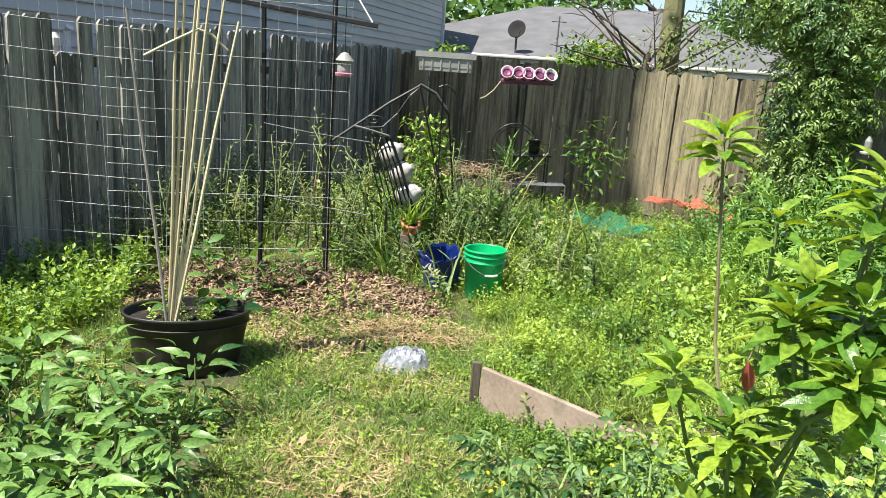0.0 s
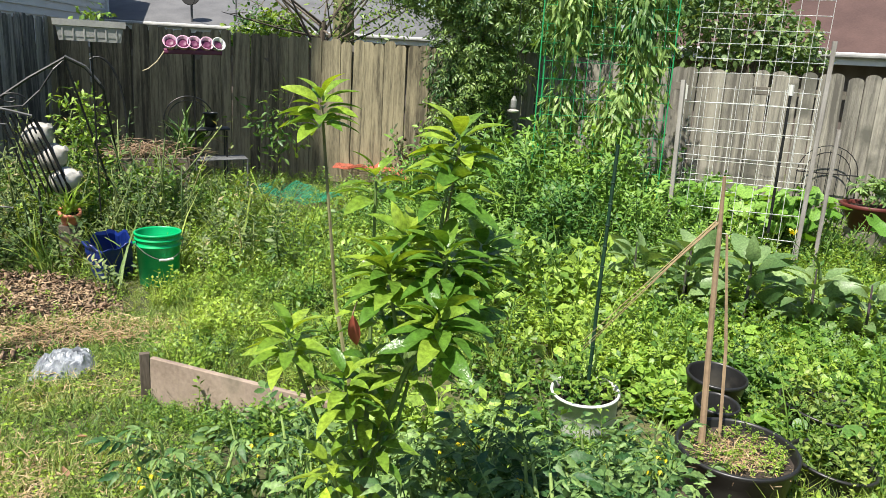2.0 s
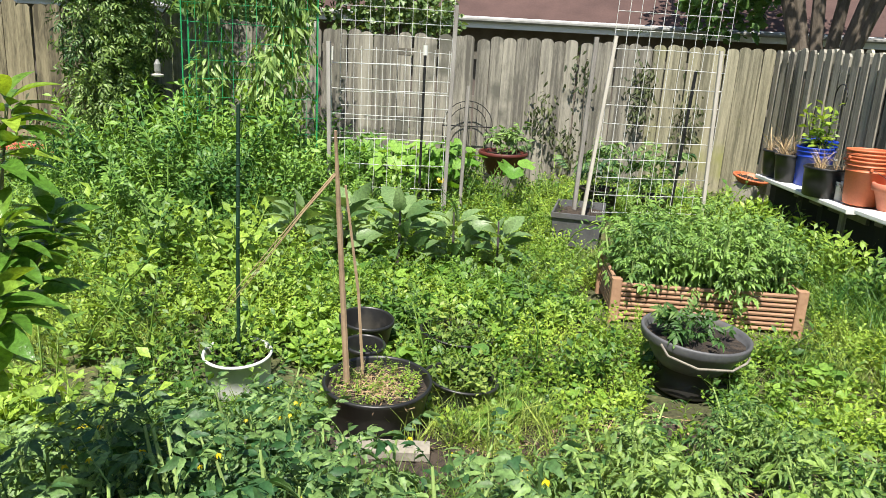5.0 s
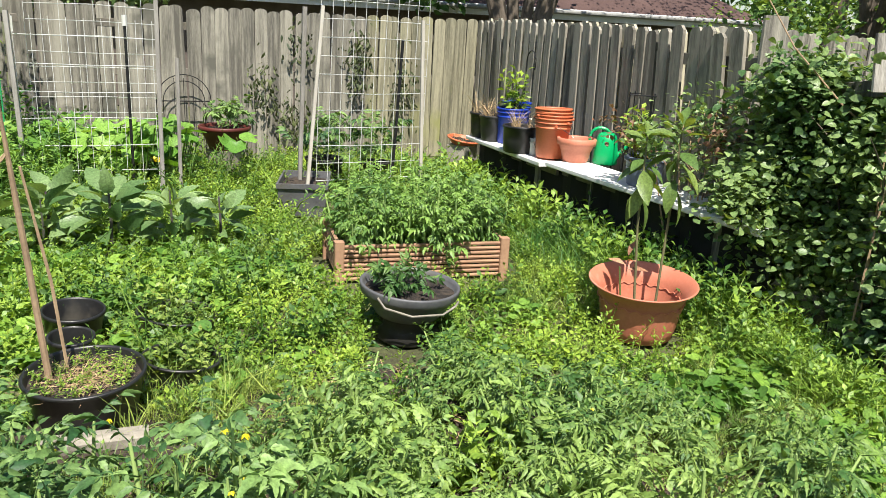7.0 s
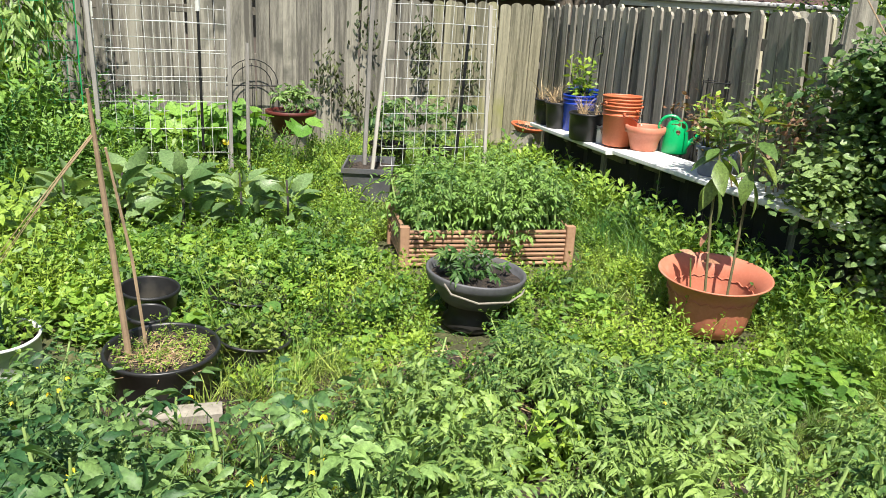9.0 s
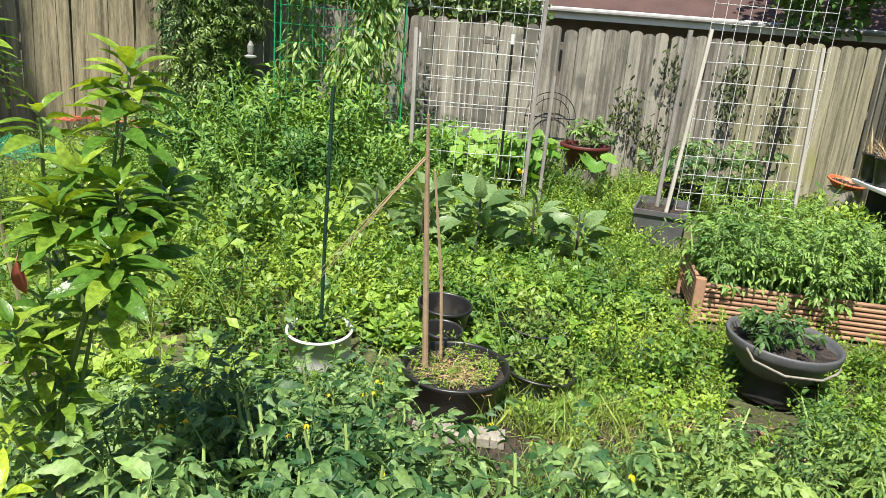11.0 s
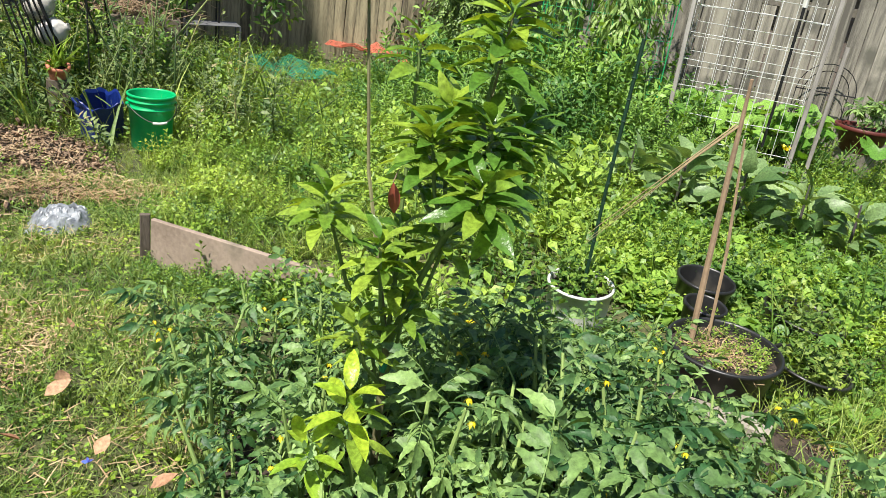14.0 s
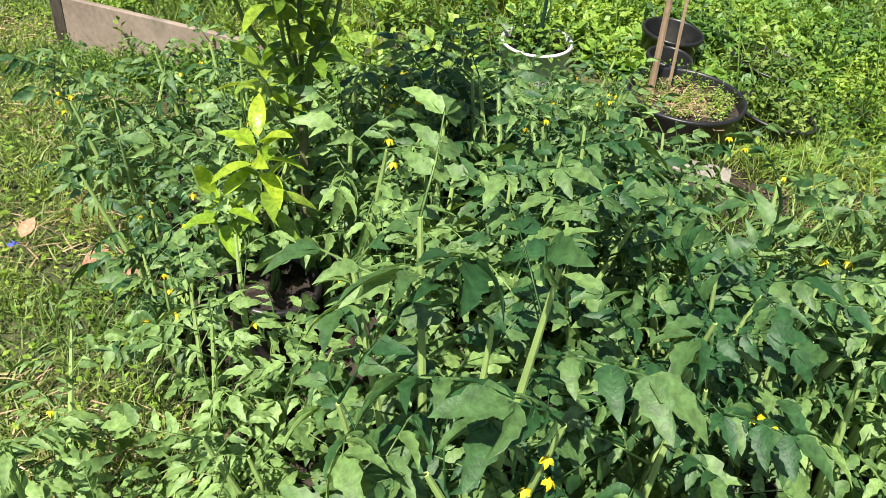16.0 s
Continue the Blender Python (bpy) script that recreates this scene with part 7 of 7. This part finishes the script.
part("leaf_tuft", npmesh("leaf_tuft", *cat(*[stand(blade(0.04, 0.7, 4), [(rng.normal(0, 0.06), -0.03, 0.0)], rng.uniform(0.25, 0.5), tilt=0.4) for _ in range(34)]), M["weed_dark"]), M["weed_dark"], hp, "dark strappy leaves")
tw2 = thing("wild_shrub", "thin leafy weed standing before the shaded fence", "plant", (1.75, 9.0, 0))
part("stem", tube([(0, 0, 0), (0.1, -0.05, 0.6), (0.3, -0.1, 1.2)], 0.006, 5), M["bark"], tw2)
part("crown", crown_mesh("crown", 260, (0.1, 0, 0.75), (0.45, 0.25, 0.45), 0.09, lance, M["tree"], 0.1, 0.6), M["tree"], tw2)

# ---------------------------------------------------------------- low growth of the whole yard
def near_edge(x, y):
    return (y > -1.35 - 0.9 * lump(x, y, 0.6, 1.2) + 0.3 * lump(x, y, 3.0)) & (x > -2.9 - 0.6 * lump(x, y, 0.7, 2.2))


def near_lawn(x, y):
    return (x < 0.42 + 0.12 * np.sin(3 * y)) & (x > -2.4) & (y < 4.75) & (x > -0.85 - (y > 3.2) * 1.5)


def mulch(x, y):
    e1 = ((x + 1.35) / 1.2) ** 2 + ((y - 5.2) / 0.8) ** 2
    e2 = ((x + 0.55) / 0.68) ** 2 + ((y - 4.95) / 0.9) ** 2
    return np.minimum(e1, e2) + 0.35 * (lump(x, y, 2.0) - 0.5)


def bare(x, y):
    return ((x - 2.42) / 0.55) ** 2 + ((y - 1.22) / 0.36) ** 2 + 0.6 * (lump(x, y, 3.0) - 0.5)


def bare_near(x, y):
    return ((x - 2.87) / 0.34) ** 2 + ((y + 0.28) / 0.3) ** 2 + 0.6 * (lump(x, y, 3.0, 1.0) - 0.5)


def tomato_bed(x, y):
    """Soil under the young tomatoes, where little else grows."""
    return (x > 1.6) & (x < 3.3) & (y > -0.6) & (y < 0.95) & (lump(x, y, 2.2, 0.5) > 0.42)


def weedy(x, y):
    return near_edge(x, y) & ((y > 0.9 - 0.5 * lump(x, y, 1.0)) | (x > 0.5)) & ~tomato_bed(x, y) & (bare_near(x, y) > 1.0) & (~near_lawn(x, y)) & (mulch(x, y) > 0.9) & ((bare(x, y) > 1.0) | (np.sin(91 * x + 57 * y) > 0.86))


def height_at(x, y):
    """How tall the weeds stand."""
    h = 0.07 + 0.10 * lump(x, y, 0.8) + 0.05 * (x > 2.4)
    h += 0.62 * np.exp(-(((x - 4.1) / 1.5) ** 2 + ((y - 6.3) / 1.3) ** 2))
    h += 0.16 * np.exp(-(((x - 2.2) / 1.0) ** 2 + ((y - 4.2) / 1.2) ** 2))
    h += 0.20 * np.exp(-(((x - 0.4) / 1.1) ** 2 + ((y - 7.2) / 0.9) ** 2))
    h += 0.10 * np.exp(-(((x - 1.3) / 0.5) ** 2 + ((y - 2.6) / 0.6) ** 2))
    h *= (0.6 + 0.85 * lump(x, y, 2.6, 0.3)) * (0.55 + 0.8 * lump(x, y, 6.0, 1.7))
    return h * np.where((x > 4.6) & (y < 3.5), 0.75, 1.0)


def stuff(name, sets, material, label, category="plants"):
    V, F = cat(*sets)
    return solo(name, npmesh(name, V, F, material), label, category, "stuff")


def field(n, box, want, templates, size, tilt=0.2):
    x, y = spread_points(n, *box, want)
    k = rng.integers(0, len(templates), len(x))
    s = size(x, y) * rng.uniform(0.75, 1.25, len(x))
    z = ground_z(x, y) - 0.01
    return [stand(templates[i], np.stack([x, y, z], -1)[k == i], s[k == i], tilt=tilt) for i in range(len(templates)) if (k == i).any()]


xs_, ys_ = np.linspace(0.3, 3.45, 127), np.linspace(-0.85, 2.3, 127)
SX, SY = np.meshgrid(xs_, ys_)
edge = np.minimum.reduce([(SX - 0.3) / 0.3, (3.45 - SX) / 0.3, (SY + 0.85) / 0.25, (2.3 - 0.25 * SX - SY + 0.35) / 0.3]) + 0.5 * (lump(SX, SY, 3.0) - 0.5)
edge = np.minimum(edge, (SX - 0.45) / 0.25)
edge = np.minimum(edge, np.maximum((SX - 1.45) / 0.3, (SY - 0.45) / 0.3) + 0.6 * (lump(SX, SY, 2.0, 3.0) - 0.5))
rough = rng.random(SX.shape) * 0.022 + 0.02 * lump(SX, SY, 9.0) + 0.012 * lump(SX, SY, 23.0)
SZ = ground_z(SX, SY) + np.clip(edge, -1.0, 0.35) * 0.05 + rough - 0.02
n_ = len(xs_)
solo("bed_soil", npmesh("bed_soil", np.stack([SX, SY, SZ], -1).reshape(-1, 3), [(j * n_ + i, j * n_ + i + 1, (j + 1) * n_ + i + 1, (j + 1) * n_ + i) for j in range(n_ - 1) for i in range(n_ - 1)], M["soil"]), "dark crumbly soil of the tomato bed", "soil", "structure")
YARD = (-3.6, 9.6, -2.3, 10.5)
small = leaf(0.30, 0.2, 0.3, 2)
weed_t = [sprig(12, 1.0, 0.26, 0.22, small) for _ in range(5)]
weed_dense = [sprig(17, 1.0, 0.235, 0.25, leaf(0.26, 0.2, 0.3, 2)) for _ in range(5)]
mound_t = [sprig(46, 1.0, 0.115, 0.22, leaf(0.22, 0.3, 0.3, 3)) for _ in range(5)]
fine_t = [sprig(18, 1.0, 0.20, 0.35, small) for _ in range(5)]
mound = lambda x, y: ((x - 4.1) / 1.9) ** 2 + ((y - 6.3) / 1.6) ** 2 < 1.0
dist = lambda x, y: np.hypot(x - 0.3, y + 0.1)
penny_zone = lambda x, y: (y < 0.1 - 0.35 * (x - 3.3)) & (x > 3.0) & (x < 5.6)
stuff("weeds", field(12000, YARD, lambda x, y: weedy(x, y) & ~mound(x, y) & ~penny_zone(x, y) & (lump(x, y, 1.3, 1.0) > 0.42), weed_t, height_at, 0.25), M["weed"], "mixed green leafy weeds covering the yard", "weeds")
stuff("dense_weeds", field(8200, YARD, lambda x, y: weedy(x, y) & ~mound(x, y) & (dist(x, y) > 2.0) & ~penny_zone(x, y) & (lump(x, y, 1.1, 5.0) > 0.38), weed_dense, lambda x, y: 1.1 * height_at(x, y), 0.3), M["weed"], "dense small-leaved green weeds", "weeds")
stuff("dark_weeds", field(7000, YARD, lambda x, y: weedy(x, y) & ~mound(x, y) & (lump(x, y, 0.6, 2.5) > np.where((x > 2.2) & (y < 4.5), 0.66, 0.5)), weed_t, lambda x, y: 0.9 * height_at(x, y), 0.3), M["weed_dark"], "darker green leafy weeds", "weeds")
stuff("light_weeds", field(8600, (2.5, 9.0, -0.5, 5.6), lambda x, y: weedy(x, y) & ~penny_zone(x, y) & (lump(x, y, 0.9, 4.0) > 0.28), fine_t, lambda x, y: 0.14 + 0.07 * lump(x, y, 1.5), 0.4), M["weed_light"], "bright yellow-green low clover-like weeds", "weeds")
stuff("center_weeds", field(2800, (0.35, 2.6, 3.6, 8.4), lambda x, y: weedy(x, y), fine_t, lambda x, y: 0.12 + 0.08 * lump(x, y, 1.5), 0.35), M["weed_light"], "bright yellow-green weeds and grass tufts", "weeds")

stuff("mound_weeds", field(2900, (2.0, 6.2, 4.6, 8.0), mound, mound_t, lambda x, y: 1.05 * height_at(x, y), 0.3), M["mound_weed"], "tall small-leaved weeds heaped under the green trellis", "weeds")
stuff("fence_weeds", field(560, (-3.2, 1.4, 5.3, 8.4), lambda x, y: (mulch(x, y) > 1.0) & (lump(x, y, 1.0, 2.0) > 0.35), [sprig(34, 1.0, 0.15, 0.25, leaf(0.2, 0.35, 0.3, 3)) for _ in range(4)], lambda x, y: 0.25 + 0.35 * lump(x, y, 1.1, 1.0), 0.3), M["fence_weed"], "knee-high leafy weeds by the iron seat", "weeds")
tuft_t, tall_t = [], []
for i_ in range(9):
    sets, seg_ = [], 2 if i_ < 5 else 4
    for k in range(12):
        b = blade(rng.uniform(0.012, 0.02), rng.uniform(0.2, 0.9), seg_)
        sets.append(stand(b, [(rng.normal(0, 0.06), rng.normal(0, 0.06), 0)], rng.uniform(0.5, 1.1), tilt=0.25))
    (tuft_t if i_ < 5 else tall_t).append(cat(*sets))
front_of_board = lambda x, y: (np.abs((x - 0.25) * 0.686 + (y - 3.45) * 0.727 + 0.07) < 0.07) & (x > 0.25) & (x < 1.2)
stuff("board_weeds", field(5200, (0.2, 1.25, 2.4, 3.6), front_of_board, fine_t + tuft_t[:3], lambda x, y: 0.06 + 0.34 * np.clip((x - 0.40), 0.05, 0.8), 0.3), M["weed"], "weeds growing up against the bed board", "weeds")
stalk_t = [sprig(22, 1.0, 0.115, 0.3, leaf(0.16, 0.35, 0.3, 2)) for _ in range(5)]
stuff("stalky_weeds", field(620, (0.5, 7.4, 1.6, 8.0), lambda x, y: weedy(x, y) & (dist(x, y) > 2.2) & ((x > 5.5) | (y > 5.0) | (lump(x, y, 1.9, 0.4) > 0.72)), stalk_t, lambda x, y: 0.28 + 0.3 * lump(x, y, 1.7, 3.0), 0.25), M["weed"], "single tall leafy weed stalks", "weeds")
stuff("fence_stalks", field(190, (-3.4, 0.6, 5.6, 8.2), lambda x, y: mulch(x, y) > 1.05, [sprig(30, 1.0, 0.085, 0.35, leaf(0.15, 0.4, 0.3, 2)) for _ in range(4)], lambda x, y: 0.55 + 0.4 * lump(x, y, 1.9, 1.0), 0.2), M["fence_weed"], "thin leafy weed stalks along the grey fence", "weeds")
in_mulch = lambda x, y: (mulch(x, y) < 1.1) & (lump(x, y, 2.4, 1.0) > 0.45)
stuff("mulch_weeds", field(900, (-2.9, 0.4, 3.9, 6.2), in_mulch, weed_t, lambda x, y: 0.06 + 0.07 * lump(x, y, 2.0), 0.4) + field(900, (-3.3, -2.0, 2.6, 5.6), None, weed_t, lambda x, y: 0.16 + 0.12 * lump(x, y, 1.6), 0.3), M["weed"], "small weeds coming through the mulch", "weeds")
pail_front = lambda x, y: (np.hypot(x - 2.09, y - 2.61) > 0.19) & (np.hypot(x - 2.09, y - 2.61) < 0.50) & (x + y < 4.66)
stuff("pail_weeds", field(1500, (1.5, 2.6, 2.0, 3.0), pail_front, weed_t + tuft_t[:2], lambda x, y: 0.07 + 0.09 * lump(x, y, 2.5), 0.35), M["weed"], "weeds crowding round the white pail", "weeds")
rd = disc(0.1, 10)
penny_t = []
for _ in range(4):
    n = 7
    a = rng.uniform(0, 6.28, n)
    P = np.stack([0.9 * np.cos(a) * rng.random(n), 0.9 * np.sin(a) * rng.random(n), 0.55 + 0.6 * rng.random(n)], -1)
    D = np.stack([np.cos(a), np.sin(a), 0 * a], -1)
    penny_t.append(cat(put(rd, P, D, rng.uniform(0.45, 0.85, n), roll=0.45), *[tri(tube([(p[0] * 0.3, p[1] * 0.3, 0), tuple(p)], 0.02, 3)) for p in P]))
stuff("pennywort", field(1500, (2.7, 6.5, -1.6, 4.2), lambda x, y: weedy(x, y) & (lump(x, y, 0.8, 3.0) > 0.55), penny_t, lambda x, y: 0.075 + 0 * x, 0.25) +
      field(900, (2.9, 5.6, -1.9, 0.3), lambda x, y: weedy(x, y) & penny_zone(x, y) & (lump(x, y, 1.3, 0.7) > 0.45), penny_t, lambda x, y: 0.088 + 0 * x, 0.25) + field(620, (2.5, 4.4, 2.1, 3.9), lambda x, y: weedy(x, y) & (lump(x, y, 1.6, 2.0) > 0.4), penny_t, lambda x, y: 0.10 + 0 * x, 0.25) + field(12, (2.55, 2.95, 1.5, 1.85), lambda x, y: free(x, y), penny_t[:2], lambda x, y: 0.09 + 0 * x, 0.2),
      M["penny"], "round glossy pennywort leaves on the ground", "weeds")

lawn_t = [cat(*[stand(blade(rng.uniform(0.025, 0.05), rng.uniform(0.4, 1.3), 2), [(rng.normal(0, 0.25), rng.normal(0, 0.25), 0)], rng.uniform(0.5, 1.1), tilt=0.35) for _ in range(12)]) for _ in range(6)]
stuff("lawn", field(14000, (-3.0, 1.2, 0.6, 5.2), near_lawn, lawn_t, lambda x, y: 0.055 + 0.035 * lump(x, y, 2.0), 0.4) +
      field(3800, (-3.6, 1.9, -2.2, 1.0), lambda x, y: near_edge(x, y) & ((x < 1.35) & (y < 0.75)), lawn_t, lambda x, y: 0.06 + 0.04 * lump(x, y, 2.0), 0.4) +
      field(2500, (-3.2, 1.2, 4.4, 6.5), lambda x, y: mulch(x, y) > 0.8, tuft_t, lambda x, y: 0.10 + 0 * x, 0.4), M["grass"], "short sunlit lawn grass with dry blades", "grass")
stuff("grass_tufts", field(5000, YARD, lambda x, y: weedy(x, y) & ~mound(x, y), tuft_t, lambda x, y: np.minimum(0.8 * height_at(x, y) + 0.04, 0.17), 0.35) +
      field(3000, (4.5, 8.2, -0.4, 3.0), weedy, tuft_t, lambda x, y: 0.2 + 0 * x, 0.3) + field(3000, (0.3, 2.2, 3.4, 7.5), weedy, tuft_t, lambda x, y: 0.13 + 0.08 * lump(x, y, 1.5), 0.35) + field(2600, (2.9, 5.4, -1.9, 0.3), penny_zone, tuft_t, lambda x, y: 0.11 + 0.05 * lump(x, y, 2.0), 0.4) + field(160, (2.3, 3.3, -0.75, 0.2), None, tall_t[:2], lambda x, y: 0.2 + 0 * x, 0.4) + field(230, (1.9, 2.95, 0.85, 1.75), lambda x, y: free(x, y), tall_t[:3], lambda x, y: 0.16 + 0.06 * lump(x, y, 2.0), 0.5) + field(700, (1.5, 3.0, 0.6, 1.9), weedy, tuft_t, lambda x, y: 0.2 + 0 * x, 0.35), M["tall_grass"], "grass tufts among the weeds", "grass")
by_bench = lambda x, y: np.abs(0.653 * x - 0.757 * y - 3.02) < 0.22
stuff("bench_grass", field(5200, (4.4, 7.9, -0.7, 2.9), lambda x, y: by_bench(x, y) & (x > 4.9), tall_t, lambda x, y: 0.20 + 0.12 * lump(x, y, 2.0), 0.3), M["mound_weed"], "long grass along the white bench", "grass")
bush_edge = lambda x, y: (y < 0.95 * (x - 4.95) + 0.15) & (y > 0.95 * (x - 4.95) - 0.62) & (y > -1.25)
stuff("bush_grass", field(3200, (4.0, 5.7, -1.25, 0.4), bush_edge, tuft_t + tall_t[:1] + weed_dense[:3], lambda x, y: 0.12 + 0.16 * lump(x, y, 3.0), 0.35), M["weed"], "grass and weeds at the edge of the bush", "grass")
stuff("bush_pennywort", field(160, (4.0, 5.5, -1.1, 0.2), bush_edge, penny_t, lambda x, y: 0.10 + 0 * x, 0.25), M["penny"], "round pennywort leaves at the edge of the bush", "weeds")
bench_foot = lambda x, y: (np.abs(-0.743 * (x - 5.0) + 0.669 * (y + 0.36) - 0.17) < 0.18) & (x > 4.75) & (x < 7.6)
stuff("bench_foot_weeds", field(6500, (4.6, 7.7, -0.7, 2.8), bench_foot, tall_t[:2] + weed_dense[:3], lambda x, y: 0.22 + 0.18 * lump(x, y, 2.6), 0.3), M["weed"], "rough grass and weeds at the foot of the bench", "grass")
rose_t = []
for _ in range(4):
    a = rng.uniform(0, 6.28, 9)
    rose_t.append(put(leaf(0.3, 0.35, 0.3, 4), np.stack([0.1 * np.cos(a), 0.1 * np.sin(a), rng.uniform(0.2, 0.6, 9)], -1), np.stack([np.cos(a), np.sin(a), rng.uniform(0, 0.6, 9)], -1), rng.uniform(0.5, 0.9, 9)))
stuff("broad_weeds", field(1500, (0.5, 7.5, 0.2, 6.0), lambda x, y: weedy(x, y) & (lump(x, y, 1.1, 6.0) > 0.5), rose_t, lambda x, y: 0.105 + 0 * x, 0.3), M["weed_dark"], "broad-leaved dark green weeds", "weeds")
stuff("tall_grass", field(80, (-3.0, 1.5, 5.2, 8.6), lambda x, y: (mulch(x, y) > 1.0) & (x > -0.9), tall_t, lambda x, y: 0.42 + 0.25 * lump(x, y, 1.3), 0.25), M["tall_grass"], "tall seeding grass along the fence", "grass")
low = leaf(0.3, 0.1, 0.2, 2)
x, y = spread_points(26000, -3.0, 1.2, 0.6, 5.0, near_lawn)
P = np.stack([x, y, ground_z(x, y) + rng.uniform(0.0, 0.04, len(x))], -1)
stuff("lawn_weeds", [put(low, P, np.stack([rng.normal(0, 1, len(x)), rng.normal(0, 1, len(x)), rng.uniform(0, 0.5, len(x))], -1), rng.uniform(0.012, 0.03, len(x)))], M["weed_light"], "tiny lawn weeds among the grass", "weeds")

chip = (np.array([(-0.2, 0, 0), (0.2, 0, 0.05), (0.25, 1, 0.02), (-0.15, 1, 0.08), (0, 0.5, -0.12)]), np.array([(0, 1, 2), (0, 2, 3), (0, 4, 1), (1, 4, 2), (2, 4, 3), (3, 4, 0)]))
x, y = spread_points(26000, -3.0, 0.6, 4.0, 6.3, lambda x, y: mulch(x, y) < 1.0)
stuff("mulch_chips", [put(chip, np.stack([x, y, ground_z(x, y) + rng.uniform(0, 0.025, len(x))], -1), np.stack([rng.normal(0, 1, len(x)), rng.normal(0, 1, len(x)), rng.normal(0, 0.3, len(x))], -1), rng.uniform(0.015, 0.06, len(x)))], M["chips"], "dark brown bark mulch around the beds", "mulch")
cx_, cy_ = rng.uniform(1.7, 3.3, 16000), rng.uniform(-0.65, 1.7, 16000)
k_ = ((bare(cx_, cy_) < 1.3) | (bare_near(cx_, cy_) < 1.3)) & free(cx_, cy_)
cx_, cy_ = cx_[k_], cy_[k_]
stuff("soil_crumbs", [put(chip, np.stack([cx_, cy_, ground_z(cx_, cy_) + rng.uniform(0.012, 0.04, len(cx_))], -1), np.stack([rng.normal(0, 1, len(cx_)), rng.normal(0, 1, len(cx_)), rng.normal(0, 0.4, len(cx_))], -1), rng.uniform(0.008, 0.03, len(cx_)))], M["chips"], "loose crumbs and bark bits on the bare soil", "soil")
thin = (np.array([(-0.03, 0, 0), (0.03, 0, 0), (0.02, 0.5, 0.06), (-0.02, 0.5, 0.06), (0, 1, 0)]), np.array([(0, 1, 2), (0, 2, 3), (3, 2, 4)]))


def straw_at(n, cx, cy, rx, ry, z, size):
    a, r = rng.uniform(0, 6.28, n), np.sqrt(rng.random(n))
    x, y = cx + rx * r * np.cos(a), cy + ry * r * np.sin(a)
    return put(thin, np.stack([x, y, ground_z(x, y) + rng.uniform(0.0, z, n)], -1), np.stack([rng.normal(0, 1, n), rng.normal(0, 1, n), rng.normal(0, 0.15, n)], -1), rng.uniform(0.5, 1.3, n) * size)


xs, ys = spread_points(9000, -2.2, 0.4, 1.0, 4.8, lambda x, y: near_lawn(x, y) & (lump(x, y, 1.4, 5.0) > 0.5))
stuff("dry_straw", [straw_at(1900, -0.1, 4.45, 0.42, 0.24, 0.05, 0.085), straw_at(700, -0.6, 4.85, 0.6, 0.7, 0.05, 0.10), straw_at(300, -1.6, 5.1, 0.9, 0.5, 0.05, 0.09), straw_at(900, -0.35, 2.75, 0.3, 0.35, 0.02, 0.09), straw_at(240, 3.05, 1.0, 0.5, 0.5, 0.05, 0.13),
                    put(thin, np.stack([xs, ys, ground_z(xs, ys) + 0.03], -1), np.stack([rng.normal(0, 1, len(xs)), rng.normal(0, 1, len(xs)), rng.normal(0, 0.2, len(xs))], -1), rng.uniform(0.03, 0.09, len(xs)))], M["straw"], "dry straw and dead grass on the lawn", "straw")

dead_leaf = leaf(0.3, -0.25, 0.5, 4)
for x, y, s, a in ((-0.11, 2.35, 0.09, 0.5), (-0.04, 2.79, 0.06, 2.0), (-0.04, 2.47, 0.08, 4.0), (0.04, 2.01, 0.075, 1.0), (0.18, 1.83, 0.08, 0.2), (-0.16, 2.13, 0.06, 3.0), (-0.3, 2.6, 0.07, 5.2), (0.33, 1.72, 0.07, 2.6), (-0.5, 2.9, 0.06, 1.4), (0.02, 3.1, 0.05, 3.7)):
    tagged(new("fallen_leaf", npmesh("fallen_leaf", *put(dead_leaf, [(x, y, 0.05)], [(math.cos(a), math.sin(a), 0.1)], s), M["dead"], True)), "curled brown fallen leaf on the lawn", "leaf", "fallen leaves")
bf = thing("blue_flower", "tiny blue dayflower in the lawn", "flower", (0.02, 1.98, 0.05))
for a in (0.3, 1.6, 2.9):
    part("petal", npmesh("petal", *put(leaf(0.4, 0.1, 0.2, 3), [(0, 0, 0)], [(math.cos(a), math.sin(a), 0.4)], 0.018), M["petal_blue"]), M["petal_blue"], bf)
part("stem", tube([(0, 0, -0.05), (0, 0, 0)], 0.0015, 4), M["stem"], bf)
